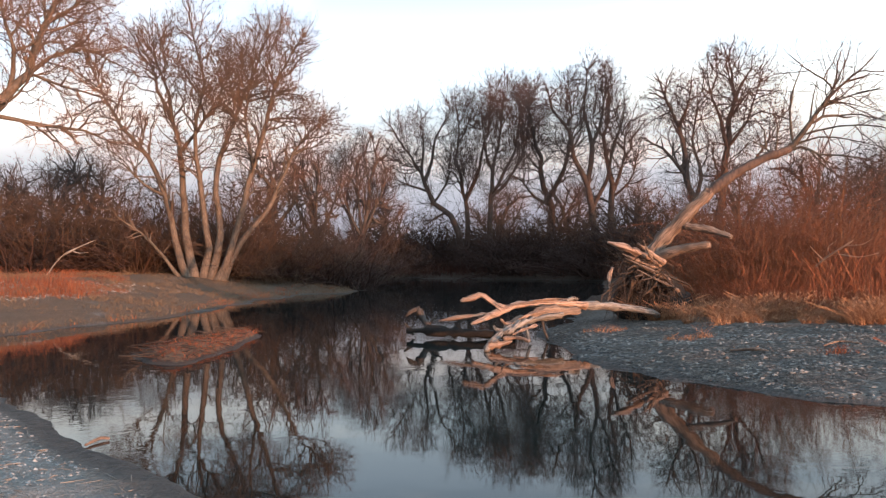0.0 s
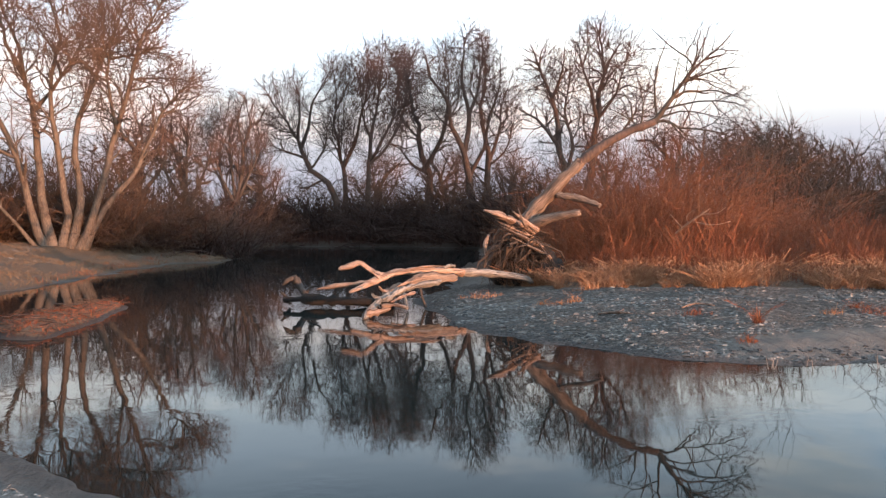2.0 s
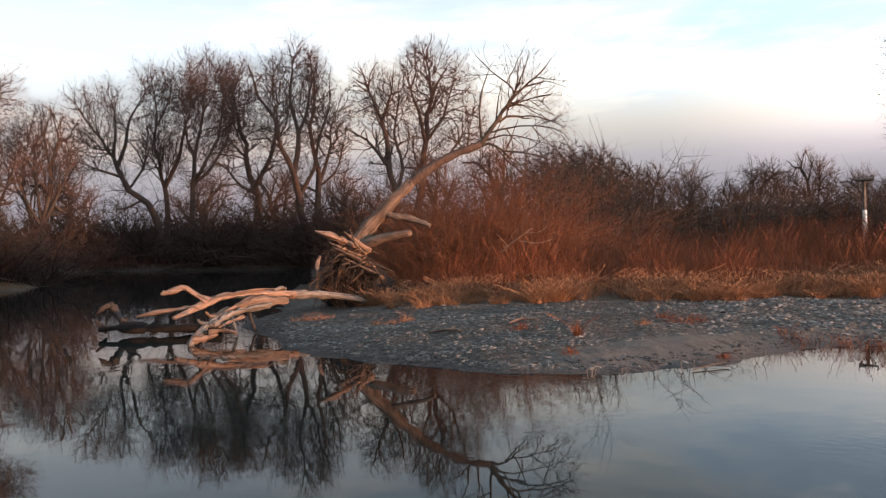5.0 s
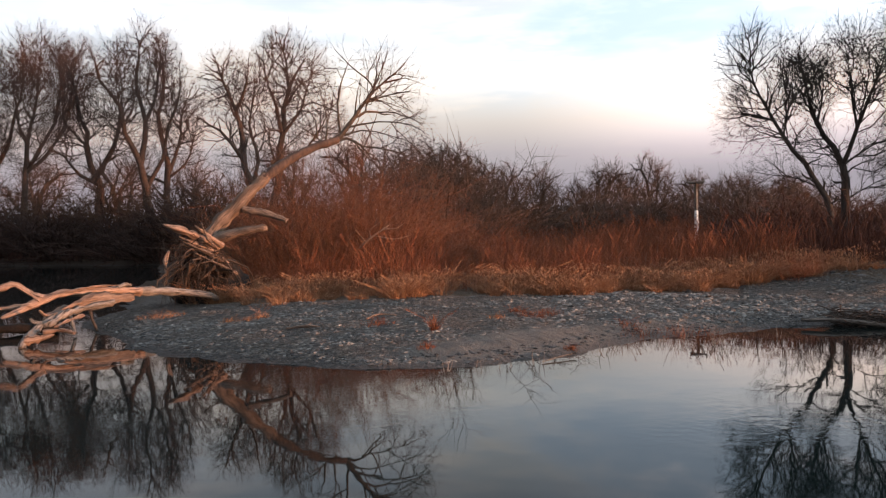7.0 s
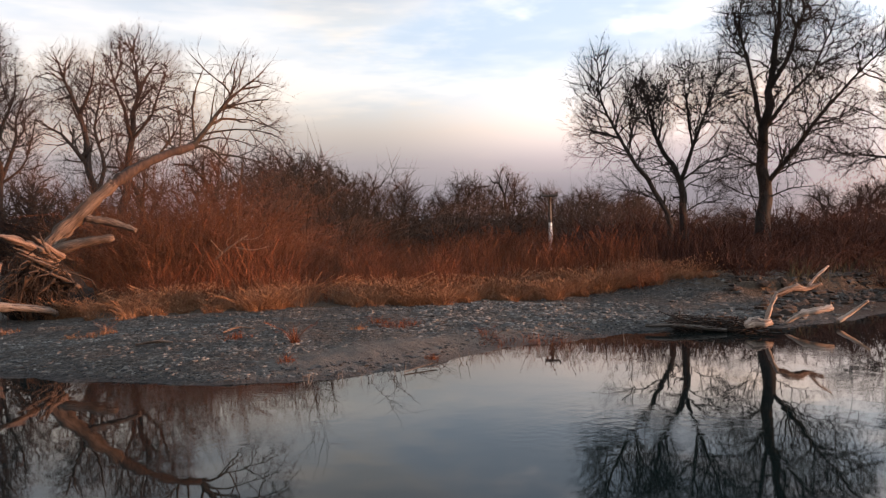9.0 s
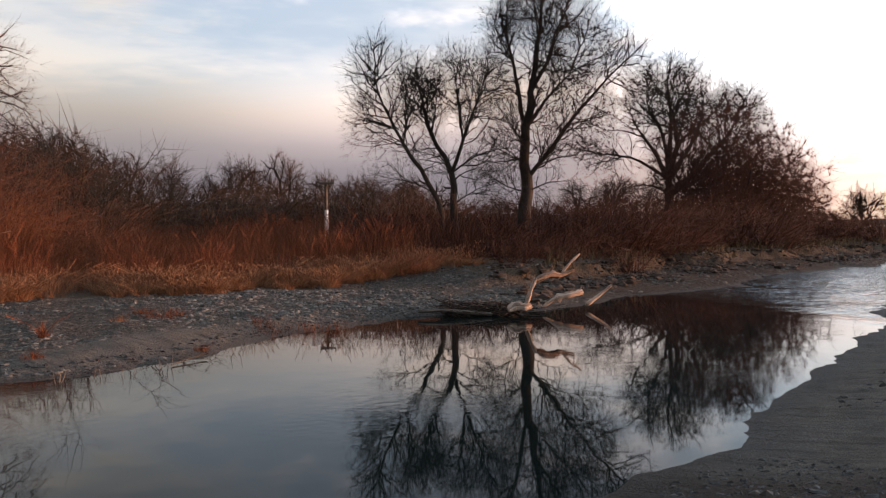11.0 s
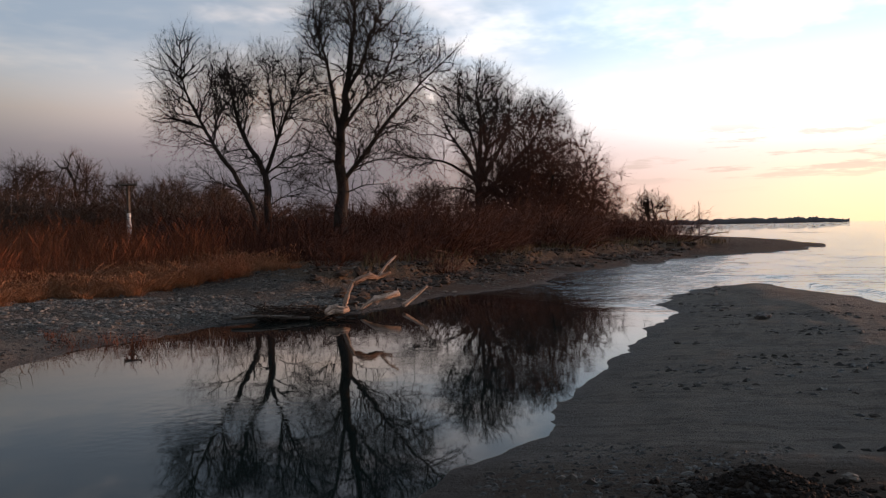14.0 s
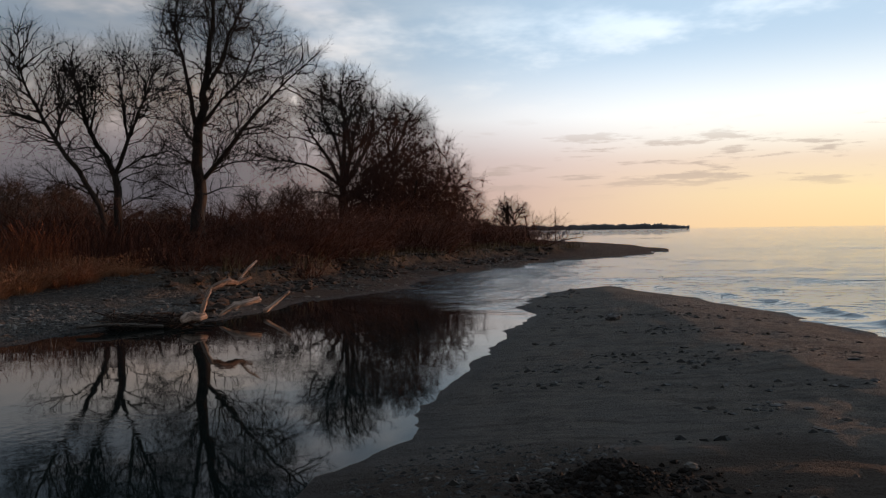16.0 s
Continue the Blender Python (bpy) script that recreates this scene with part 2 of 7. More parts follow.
def ground_make(k, b):
    g = k.n("ShaderNodeNewGeometry")
    pos = g.outputs["Position"]
    zone = k.n("ShaderNodeAttribute")
    zone.attribute_name = "zone"
    z = k.n("ShaderNodeSeparateColor")
    k.link(zone.outputs["Color"], z.inputs[0])
    fine = k.noise(pos, 38.0, 4.0, 0.7)
    mid = k.noise(pos, 4.0, 5.0, 0.6)
    big = k.noise(pos, 0.5, 4.0, 0.6)
    sand = k.mix(fine, (0.10, 0.083, 0.068), (0.182, 0.154, 0.128))
    sand = k.mix(k.span(mid, 0.42, 0.66), sand, (0.092, 0.081, 0.07))
    sand = k.mix(k.math("MULTIPLY", k.span(big, 0.45, 0.65), 0.5), sand, (0.14, 0.125, 0.11))
    streaks = k.noise(k.scaled(pos, (7.0, 1.0, 1.0)), 1.3, 5.0, 0.65)
    sand = k.mix(k.math("MULTIPLY", k.span(streaks, 0.5, 0.66), 0.6), sand, (0.055, 0.048, 0.042))
    cells = []
    for sc in (13.0, 31.0):
        vor = k.n("ShaderNodeTexVoronoi")
        k.link(pos, vor.inputs["Vector"])
        vor.inputs["Scale"].default_value = sc
        cv = k.n("ShaderNodeSeparateColor")
        k.link(vor.outputs["Color"], cv.inputs[0])
        cells.append((k.ramp(cv.outputs[0], [(0.0, (0.026, 0.024, 0.021)), (0.45, (0.078, 0.07, 0.062)), (0.8, (0.13, 0.119, 0.106)), (1.0, (0.30, 0.275, 0.24))]), k.math("SUBTRACT", 1.0, vor.outputs["Distance"])))
    grit = k.mix(1.0, k.mix(0.5, cells[0][0], cells[1][0]), (1.08, 0.98, 0.9), "MULTIPLY")
    grit = k.mix(k.math("MULTIPLY", k.span(mid, 0.4, 0.65), 0.6), grit, (0.055, 0.052, 0.05))
    dome_h = k.math("ADD", cells[0][1], k.math("MULTIPLY", cells[1][1], 0.5))
    soil = k.mix(mid, (0.045, 0.031, 0.022), (0.115, 0.08, 0.055))
    soil = k.mix(k.span(fine, 0.45, 0.7), soil, (0.15, 0.105, 0.068))
    edge = k.math("ADD", z.outputs[0], k.math("MULTIPLY", k.math("SUBTRACT", mid, 0.5), 0.5))
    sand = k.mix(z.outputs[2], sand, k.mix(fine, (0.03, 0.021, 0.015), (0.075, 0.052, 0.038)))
    col = k.mix(k.span(edge, 0.35, 0.65), sand, grit)
    edge2 = k.math("ADD", z.outputs[1], k.math("MULTIPLY", k.math("SUBTRACT", mid, 0.5), 0.5))
    col = k.mix(k.span(edge2, 0.35, 0.65), col, soil)
    sp = k.n("ShaderNodeSeparateXYZ")
    k.link(pos, sp.inputs[0])
    wet = k.span(k.math("ADD", sp.outputs[2], k.math("MULTIPLY", mid, 0.05)), 0.03, 0.09, 1.0, 0.0)
    dry = k.math("MULTIPLY", zone.outputs["Alpha"], k.span(mid, 0.25, 0.6, 0.55, 0.95))
    col = k.mix(dry, col, k.mix(fine, (0.15, 0.135, 0.117), (0.29, 0.265, 0.235)))
    col = k.mix(k.math("MULTIPLY", wet, 0.55), col, (0.035, 0.03, 0.028))
    k.link(col, b.inputs["Base Color"])
    k.link(k.math("SUBTRACT", 0.95, k.math("MULTIPLY", wet, 0.25)), b.inputs["Roughness"])
    b.inputs["Specular IOR Level"].default_value = 0.12
    line = k.noise(k.scaled(pos, (5.0, 0.9, 1.0)), 1.6, 4.0, 0.6)
    sand_h = k.math("MULTIPLY", line, 1.6)
    fine = k.math("ADD", fine, sand_h)
    bump(k, b, k.math("ADD", fine, k.math("ADD", k.math("MULTIPLY", mid, 1.5), k.math("MULTIPLY", dome_h, k.math("MULTIPLY", z.outputs[0], 2.5)))), 0.9, 0.05)


GROUND = material("shore sand, gravel and soil", ground_make, 0.9)


def water_make(k, b):
    pos = k.n("ShaderNodeNewGeometry").outputs["Position"]
    sp = k.n("ShaderNodeSeparateXYZ")
    k.link(pos, sp.inputs[0])
    b.inputs["Base Color"].default_value = (0.006, 0.0095, 0.009, 1)
    b.inputs["Roughness"].default_value = 0.02
    b.inputs["IOR"].default_value = 1.205
    calm = k.noise(pos, 1.3, 2.0, 0.5)
    fine = k.noise(pos, 9.0, 2.0, 0.5)
    patch = k.span(k.noise(pos, 0.35, 2.0), 0.48, 0.65)
    turned = k.n("ShaderNodeMapping")
    k.link(pos, turned.inputs["Vector"])
    turned.inputs["Rotation"].default_value = (0, 0, radians(10))
    turned.inputs["Scale"].default_value = (1.0, 0.22, 1.0)
    run = k.noise(turned.outputs[0], 2.6, 2.0, 0.5)
    chop = k.noise(turned.outputs[0], 2.4, 4.0, 0.6)
    side = k.math("SUBTRACT", sp.outputs[0], k.math("MULTIPLY", sp.outputs[1], 0.8))
    lake = k.span(side, 19.0, 30.0)
    race = k.math("MULTIPLY", k.span(side, 13.5, 19.0), k.span(k.noise(pos, 0.22, 2.0), 0.25, 0.5))
    h = k.math("ADD", k.math("MULTIPLY", calm, 0.0019), k.math("MULTIPLY", k.math("MULTIPLY", fine, patch), 0.0014))
    rip = k.noise(k.scaled(pos, (1.0, 0.6, 1.0)), 3.2, 3.0, 0.55)
    h = k.math("ADD", h, k.math("MULTIPLY", k.math("MULTIPLY", k.math("ADD", run, k.math("MULTIPLY", rip, 4.0)), race), 0.013))
    h = k.math("ADD", h, k.math("MULTIPLY", k.math("MULTIPLY", chop, lake), 0.085))
    bump(k, b, h, 1.0, 1.0)


WATER = material("river and lake water", water_make, 0.02)

# ---- land form ----
TABLE = np.random.RandomState(3).rand(256, 256)


def vnoise(x, y, s):
    x, y = np.asarray(x, float) / s, np.asarray(y, float) / s
    i, j = np.floor(x).astype(int), np.floor(y).astype(int)
    u, v = x - i, y - j
    u, v = u * u * (3 - 2 * u), v * v * (3 - 2 * v)
    a, b, c, d = (TABLE[(i + p) % 256, (j + q) % 256] for p, q in ((0, 0), (1, 0), (0, 1), (1, 1)))
    return (a * (1 - u) + b * u) * (1 - v) + (c * (1 - u) + d * u) * v - 0.5


SAND = [(-6.1, 10.6), (-4.9, 9.3), (-3.9, 8.0), (-2.6, 6.6), (-2.0, 5.9), (-0.6, 4.6), (1.5, 3.0), (4.0, 1.7), (5.4, 1.5), (5.8, 1.3), (6.3, 1.1), (7.4, 1.2), (8.7, 1.05), (11.5, 0.85),
        (14.6, 0.5), (16.6, 0.25), (17.4, 0.8), (19.9, 0.4), (22.3, -0.3), (24.0, -1.7), (20.3, -3.2), (16.9, -4.3), (12.9, -5.1), (5.0, -8.0), (-30, -16), (-900, -120), (-900, 8), (-40, 12), (-12, 13.5), (-8, 12.2)]
MAIN = [(-60, 135), (-22, 112), (-6.5, 92), (6.4, 77), (13, 66), (11, 50), (7, 35), (4.6, 26), (3.8, 22), (2.4, 19.0), (2.2, 17.3), (2.3, 14.7), (2.5, 12.5), (3.2, 10.9), (4.3, 9.6), (5.8, 8.55),
        (7.4, 8.4), (8.3, 8.7), (9.2, 9.0), (11.1, 8.7), (13.1, 8.5), (14.3, 7.2), (15.7, 6.6), (18.2, 6.0), (20.8, 5.4), (24, 4.8), (29, 3.9), (36, 2.2), (44, -0.6), (48.7, -4.0), (55, -6.6), (64, -9),
        (80, -9), (100, -4), (160, 12), (420, 70), (900, 170), (3000, 900), (0, 4500), (-2000, 3500)]
LEFT = [(-11.4, 19.9), (-11, 23), (-9.8, 24.9), (-9.3, 31.3), (-9.2, 40), (-7.8, 45.6), (-5.3, 45.6), (-6.0, 56), (-9, 70), (-16, 92), (-30, 106), (-70, 128), (-900, 900), (-900, 12), (-40, 14), (-18, 17.5)]
GROWN = [(4.4, 22.5), (5.0, 19.8), (6.05, 17.6), (7.3, 16.5), (9.3, 15.3), (12.85, 13.4), (15.9, 12.7), (18.6, 11.6), (21.6, 10.5), (25.4, 9.2), (31.3, 6.9), (41.8, 3.9), (50, 1.5), (60, 0), (90, 4),
         (160, 20), (900, 200), (3000, 900), (0, 4500), (-60, 145), (-22, 118), (-5, 97), (8, 81), (15.5, 67), (13.5, 50), (9, 35), (6.4, 27)]
ISLET = [(-6.3, 15.6), (-5.4, 14.0), (-4.6, 13.8), (-4.4, 16), (-4.6, 19.6), (-5.2, 20), (-5.8, 18)]


def inside_by(poly, x, y):
    """Distance to the outline, positive inside."""
    p = np.array(poly, float)
    best = np.full(x.shape, 1e9)
    odd = np.zeros(x.shape, bool)
    for (ax, ay), (bx, by) in zip(p, np.roll(p, -1, 0)):
        ex, ey = bx - ax, by - ay
        t = np.clip(((x - ax) * ex + (y - ay) * ey) / (ex * ex + ey * ey), 0, 1)
        best = np.minimum(best, np.hypot(x - ax - t * ex, y - ay - t * ey))
        if ay != by:
            odd ^= ((ay > y) != (by > y)) & (x < ex * (y - ay) / (by - ay) + ax)
    return np.where(odd, best, -best)


def smooth(v, a, b):
    t = np.clip((v - a) / (b - a), 0, 1)
    return t * t * (3 - 2 * t)


HEAP = spot(-94.0, 4.8)


def land(x, y):
    """Height of the ground, how gravelly it is and how overgrown."""
    x, y = np.atleast_1d(np.asarray(x, float)), np.atleast_1d(np.asarray(y, float))
    wob = 0.35 * vnoise(x, y, 1.7) + 0.16 * vnoise(x, y, 0.6) + 0.16 * vnoise(x, y, 0.27) + 0.08 * vnoise(x, y, 0.12)
    far = np.hypot(x, y)
    wob = wob * np.clip(far / 12, 0.35, 4)
    a = inside_by(SAND, x, y) + wob * 0.5 + 0.1 + (0.09 * vnoise(x + 7, y, 0.5) + 0.13 * vnoise(x, y + 5, 0.19)) * (x > 0)
    m = inside_by(MAIN, x, y) + wob
    le = inside_by(LEFT, x, y) + wob
    i = inside_by(ISLET, x, y) + wob * 0.5
    za = np.interp(a, [-12, -2, 0, 1.2, 4, 25, 300], [-1.2, -0.25, 0, 0.12, 0.29, 0.5, 1.5])
    bar = np.interp(m, [-12, -2, 0, 1.0, 4, 8, 13, 40, 300], [-1.2, -0.3, 0, 0.15, 0.30, 0.42, 0.6, 0.95, 1.4])
    cut = m + 1.0 * vnoise(x, y, 2.6)
    scarp = np.interp(cut, [-12, -2, 0, 2.0, 3.2, 3.7, 9, 40, 300], [-1.2, -0.3, 0, 0.18, 0.28, 0.66, 0.85, 1.0, 1.4])
    w = smooth(x, 16, 20) * (1 - smooth(x, 44, 62)) * (y < 40)
    steep = np.interp(m, [-12, -2, 0, 0.6, 3, 20, 300], [-1.5, -0.5, 0, 0.3, 0.55, 1.1, 1.5])
    w2 = smooth(y, 19, 26)
    zm = (bar * (1 - w) + scarp * w) * (1 - w2) + steep * w2
    zl = np.interp(le, [-12, -2, 0, 1, 3.5, 8, 14, 30, 300], [-1.2, -0.3, 0, 0.18, 0.55, 1.3, 1.45, 1.6, 1.9])
    zi = np.interp(i, [-6, -1, 0, 0.25, 0.7], [-1.0, -0.2, 0.02, 0.12, 0.22])
    z = np.maximum(np.maximum(za, zm), np.maximum(zl, zi))
    rough_main = np.where(zm >= z - 1e-6, 1.0, 0.0)
    lump = 0.05 * vnoise(x, y, 0.9) + 0.03 * vnoise(x, y, 0.33) + 0.018 * vnoise(x, y, 0.14)
    heap = np.exp(-(((x - HEAP.x) / 0.2) ** 2 + ((y - HEAP.y) / 0.3) ** 2))
    z = z + 0.15 * heap
    z = z + lump * np.where(z > 0, np.clip(z / 0.15, 0.25, 1), 0.2) * np.clip(1.4 - far / 80, 0.2, 1)
    gr = inside_by(GROWN, x, y) + wob
    gravel = rough_main * (1 - smooth(gr, -0.6, 0.5)) * (1 - smooth(x, 34, 44)) * (1 - w2)
    tongue = np.exp(-(((x - 8.0) / 3.2) ** 2 + ((y - 9.4) / 0.8) ** 2))
    gravel = gravel * smooth(y - 0.4 * x, -1.0, 1.5)
    gravel = gravel * (1 - 0.9 * np.clip(tongue * 1.6, 0, 1))
    grown = np.maximum(rough_main * np.maximum(smooth(gr, -0.4, 0.6), 0.8 * w * smooth(cut, 2.6, 3.4)), (zl >= z - 0.12) * smooth(le, -0.4, 0.4))
    flat = smooth(le, -0.6, 0.3) * (1 - smooth(le, 5.0, 11.0)) * (zl >= z - 0.12)
    grown = np.where(flat > 0, grown * (1 - flat * (0.05 + 1.2 * vnoise(x, y, 2.2) + 0.8 * vnoise(x, y, 0.7)).clip(0, 1)), grown)
    grown = np.maximum(grown, flat * (0.55 + 0.7 * vnoise(x, y, 1.3)))
    gravel = np.maximum(gravel, (0.35 + 0.5 * vnoise(x, y, 1.6)).clip(0, 1) * flat)
    grown = np.maximum(grown, (zi >= z - 0.12) * (zi > 0.05))
    near_left = (za >= z - 0.1) * smooth(-x, 0.5, 3.0)
    gravel = np.maximum(gravel, 0.48 * near_left)
    return z, np.clip(gravel, 0, 1), np.clip(grown, 0, 1)


def ground_z(x, y):
    return float(land(x, y)[0][0])


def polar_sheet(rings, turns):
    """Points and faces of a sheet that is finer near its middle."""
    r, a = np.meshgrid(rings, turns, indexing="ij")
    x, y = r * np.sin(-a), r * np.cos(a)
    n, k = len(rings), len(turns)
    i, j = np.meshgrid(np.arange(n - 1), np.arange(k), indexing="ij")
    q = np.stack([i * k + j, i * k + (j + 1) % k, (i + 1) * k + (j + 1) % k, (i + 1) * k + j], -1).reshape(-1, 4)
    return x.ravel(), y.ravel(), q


def mesh_of(name, verts, faces, mats, smooth_shade=True, grain=None):
    """A mesh from arrays; faces are one array, or several of unlike size. grain: a place along and round the piece for each point."""
    me = bpy.data.meshes.new(name)
    verts = np.asarray(verts, np.float32)
    groups = [np.asarray(f, np.int32) for f in (faces if isinstance(faces, list) else [faces]) if len(f)]
    me.vertices.add(len(verts))
    me.vertices.foreach_set("co", verts.ravel())
    loops = np.concatenate([g.ravel() for g in groups])
    sizes = np.concatenate([np.full(len(g), g.shape[1]) for g in groups])
    me.loops.add(len(loops))
    me.loops.foreach_set("vertex_index", loops)
    me.polygons.add(len(sizes))
    me.polygons.foreach_set("loop_start", np.concatenate([[0], np.cumsum(sizes)[:-1]]).astype(np.int32))
    me.polygons.foreach_set("use_smooth", np.full(len(sizes), smooth_shade))
    me.update(calc_edges=True)
    if grain is not None:
        me.attributes.new("grain", "FLOAT_VECTOR", "POINT").data.foreach_set("vector", np.asarray(grain, np.float32).ravel())
    for m in mats if isinstance(mats, (list, tuple)) else [mats]:
        me.materials.append(m)
    return me


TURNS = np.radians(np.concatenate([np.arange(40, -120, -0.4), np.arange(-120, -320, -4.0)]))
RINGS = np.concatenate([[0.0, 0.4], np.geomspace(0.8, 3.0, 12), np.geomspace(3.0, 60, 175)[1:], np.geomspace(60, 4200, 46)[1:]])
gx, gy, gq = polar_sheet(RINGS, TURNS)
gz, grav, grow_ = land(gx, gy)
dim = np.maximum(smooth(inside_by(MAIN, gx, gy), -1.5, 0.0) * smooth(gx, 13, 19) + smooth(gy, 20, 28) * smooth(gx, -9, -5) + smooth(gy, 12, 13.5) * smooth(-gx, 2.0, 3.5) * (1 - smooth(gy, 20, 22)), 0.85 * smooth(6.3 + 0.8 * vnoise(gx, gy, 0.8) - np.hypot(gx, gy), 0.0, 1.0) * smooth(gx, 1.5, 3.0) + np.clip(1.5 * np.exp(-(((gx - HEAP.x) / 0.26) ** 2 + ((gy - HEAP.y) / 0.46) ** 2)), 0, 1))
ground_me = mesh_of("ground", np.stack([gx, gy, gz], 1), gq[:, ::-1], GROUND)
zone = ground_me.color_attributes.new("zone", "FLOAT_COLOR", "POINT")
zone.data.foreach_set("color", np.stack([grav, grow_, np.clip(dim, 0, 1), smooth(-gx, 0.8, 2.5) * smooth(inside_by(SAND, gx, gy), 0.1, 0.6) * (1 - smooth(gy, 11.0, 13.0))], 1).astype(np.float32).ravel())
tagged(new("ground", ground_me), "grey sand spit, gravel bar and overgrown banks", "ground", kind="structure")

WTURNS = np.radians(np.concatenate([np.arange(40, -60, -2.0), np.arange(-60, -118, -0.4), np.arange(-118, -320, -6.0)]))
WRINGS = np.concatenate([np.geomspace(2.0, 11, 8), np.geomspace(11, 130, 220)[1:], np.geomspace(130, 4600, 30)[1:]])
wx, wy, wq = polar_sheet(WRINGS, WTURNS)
lake = smooth(wx - 0.8 * wy, 22, 34) * (1 - smooth(np.hypot(wx, wy), 90, 220))
u, v = wx * 0.98 - wy * 0.17, wx * 0.17 + wy * 0.98
wz = lake * (0.07 * vnoise(u, v * 0.22, 0.9) + 0.10 * vnoise(u, v * 0.2, 2.2) + 0.10 * smooth(vnoise(u + 40, v * 0.16, 3.4), 0.12, 0.42) + 0.03 * vnoise(u, v * 0.5, 0.45))
off = -inside_by(SAND, wx, wy)
surf = smooth(wx, 10, 12.5) * (wy < -3) * np.exp(-((off - 1.3 - 0.5 * vnoise(wx, wy, 1.3)) / 0.22) ** 2) + 0.5 * smooth(wx, 14, 18) * (wy < -2) * np.exp(-((off - 3.4 - 0.9 * vnoise(wx, wy, 2.0)) / 0.3) ** 2)
race = smooth(wx - 0.8 * wy, 14, 18) * (1 - smooth(np.hypot(wx, wy), 34, 50))
wz = wz * 0.6 + race * (0.05 * vnoise(u, v * 0.45, 0.9) + 0.03 * vnoise(u, v * 0.7, 0.5)) + 0.08 * surf * (0.7 + vnoise(wx, wy, 0.8))
tagged(new("water", mesh_of("water", np.stack([wx, wy, wz - 0.012 * lake], 1), wq[:, ::-1], WATER)), "still river mouth water running into a rippled lake", "water", kind="structure")

# ---- mesh tools ----


def tubes(chains):
    """Tapered round tubes along chains of (points, radii, sides)."""
    V, Q, C, base = [], [np.zeros((0, 4), int)], [np.zeros((0, 3), int)], 0
    by = {}
    for pts, rad, sides in chains:
        by.setdefault((len(pts), sides), []).append((pts, rad))
    for (n, s), group in by.items():
        P = np.array([g[0] for g in group], float)
        Rr = np.array([g[1] for g in group], float)
        T = np.gradient(P, axis=1)
        T /= np.linalg.norm(T, axis=2, keepdims=True) + 1e-9
        ref = np.where(np.abs(T[:, :1, 2:3]) > 0.9, np.array([1.0, 0, 0]), np.array([0, 0, 1.0]))
        ref = np.broadcast_to(ref, T.shape)
        A = np.cross(T, ref)
        A /= np.linalg.norm(A, axis=2, keepdims=True) + 1e-9
        B = np.cross(T, A)
        ang = np.arange(s) * 2 * np.pi / s
        ring = P[:, :, None] + Rr[:, :, None, None] * (A[:, :, None] * np.cos(ang)[:, None] + B[:, :, None] * np.sin(ang)[:, None])
        m = len(group)
        if n == 2 and s == 3:  # a bare twig: a slim cone
            V.append(np.concatenate([ring[:, 0], P[:, 1:2]], 1).reshape(-1, 3))
            o = base + np.arange(m)[:, None] * 4
            C.append(np.concatenate([o + np.array([j, (j + 1) % 3, 3]) for j in range(3)]))
            base += m * 4
            continue
        V.append(ring.reshape(-1, 3))
        g, i, j = np.meshgrid(np.arange(m), np.arange(n - 1), np.arange(s), indexing="ij")
        o = base + (g * n + i) * s
        Q.append(np.stack([o + j, o + (j + 1) % s, o + s + (j + 1) % s, o + s + j], -1).reshape(-1, 4))
        base += m * n * s
    return np.concatenate(V), [np.concatenate(Q), np.concatenate(C)]


def empty(name, m, **tags):
    e = new(name)
    e.empty_display_size = 0.3
    e.matrix_basis = m
    return tagged(e, **tags)


def child(name, me, parent, label=""):
    o = new(name, me)
    o.parent = parent
    return tagged(o, label)


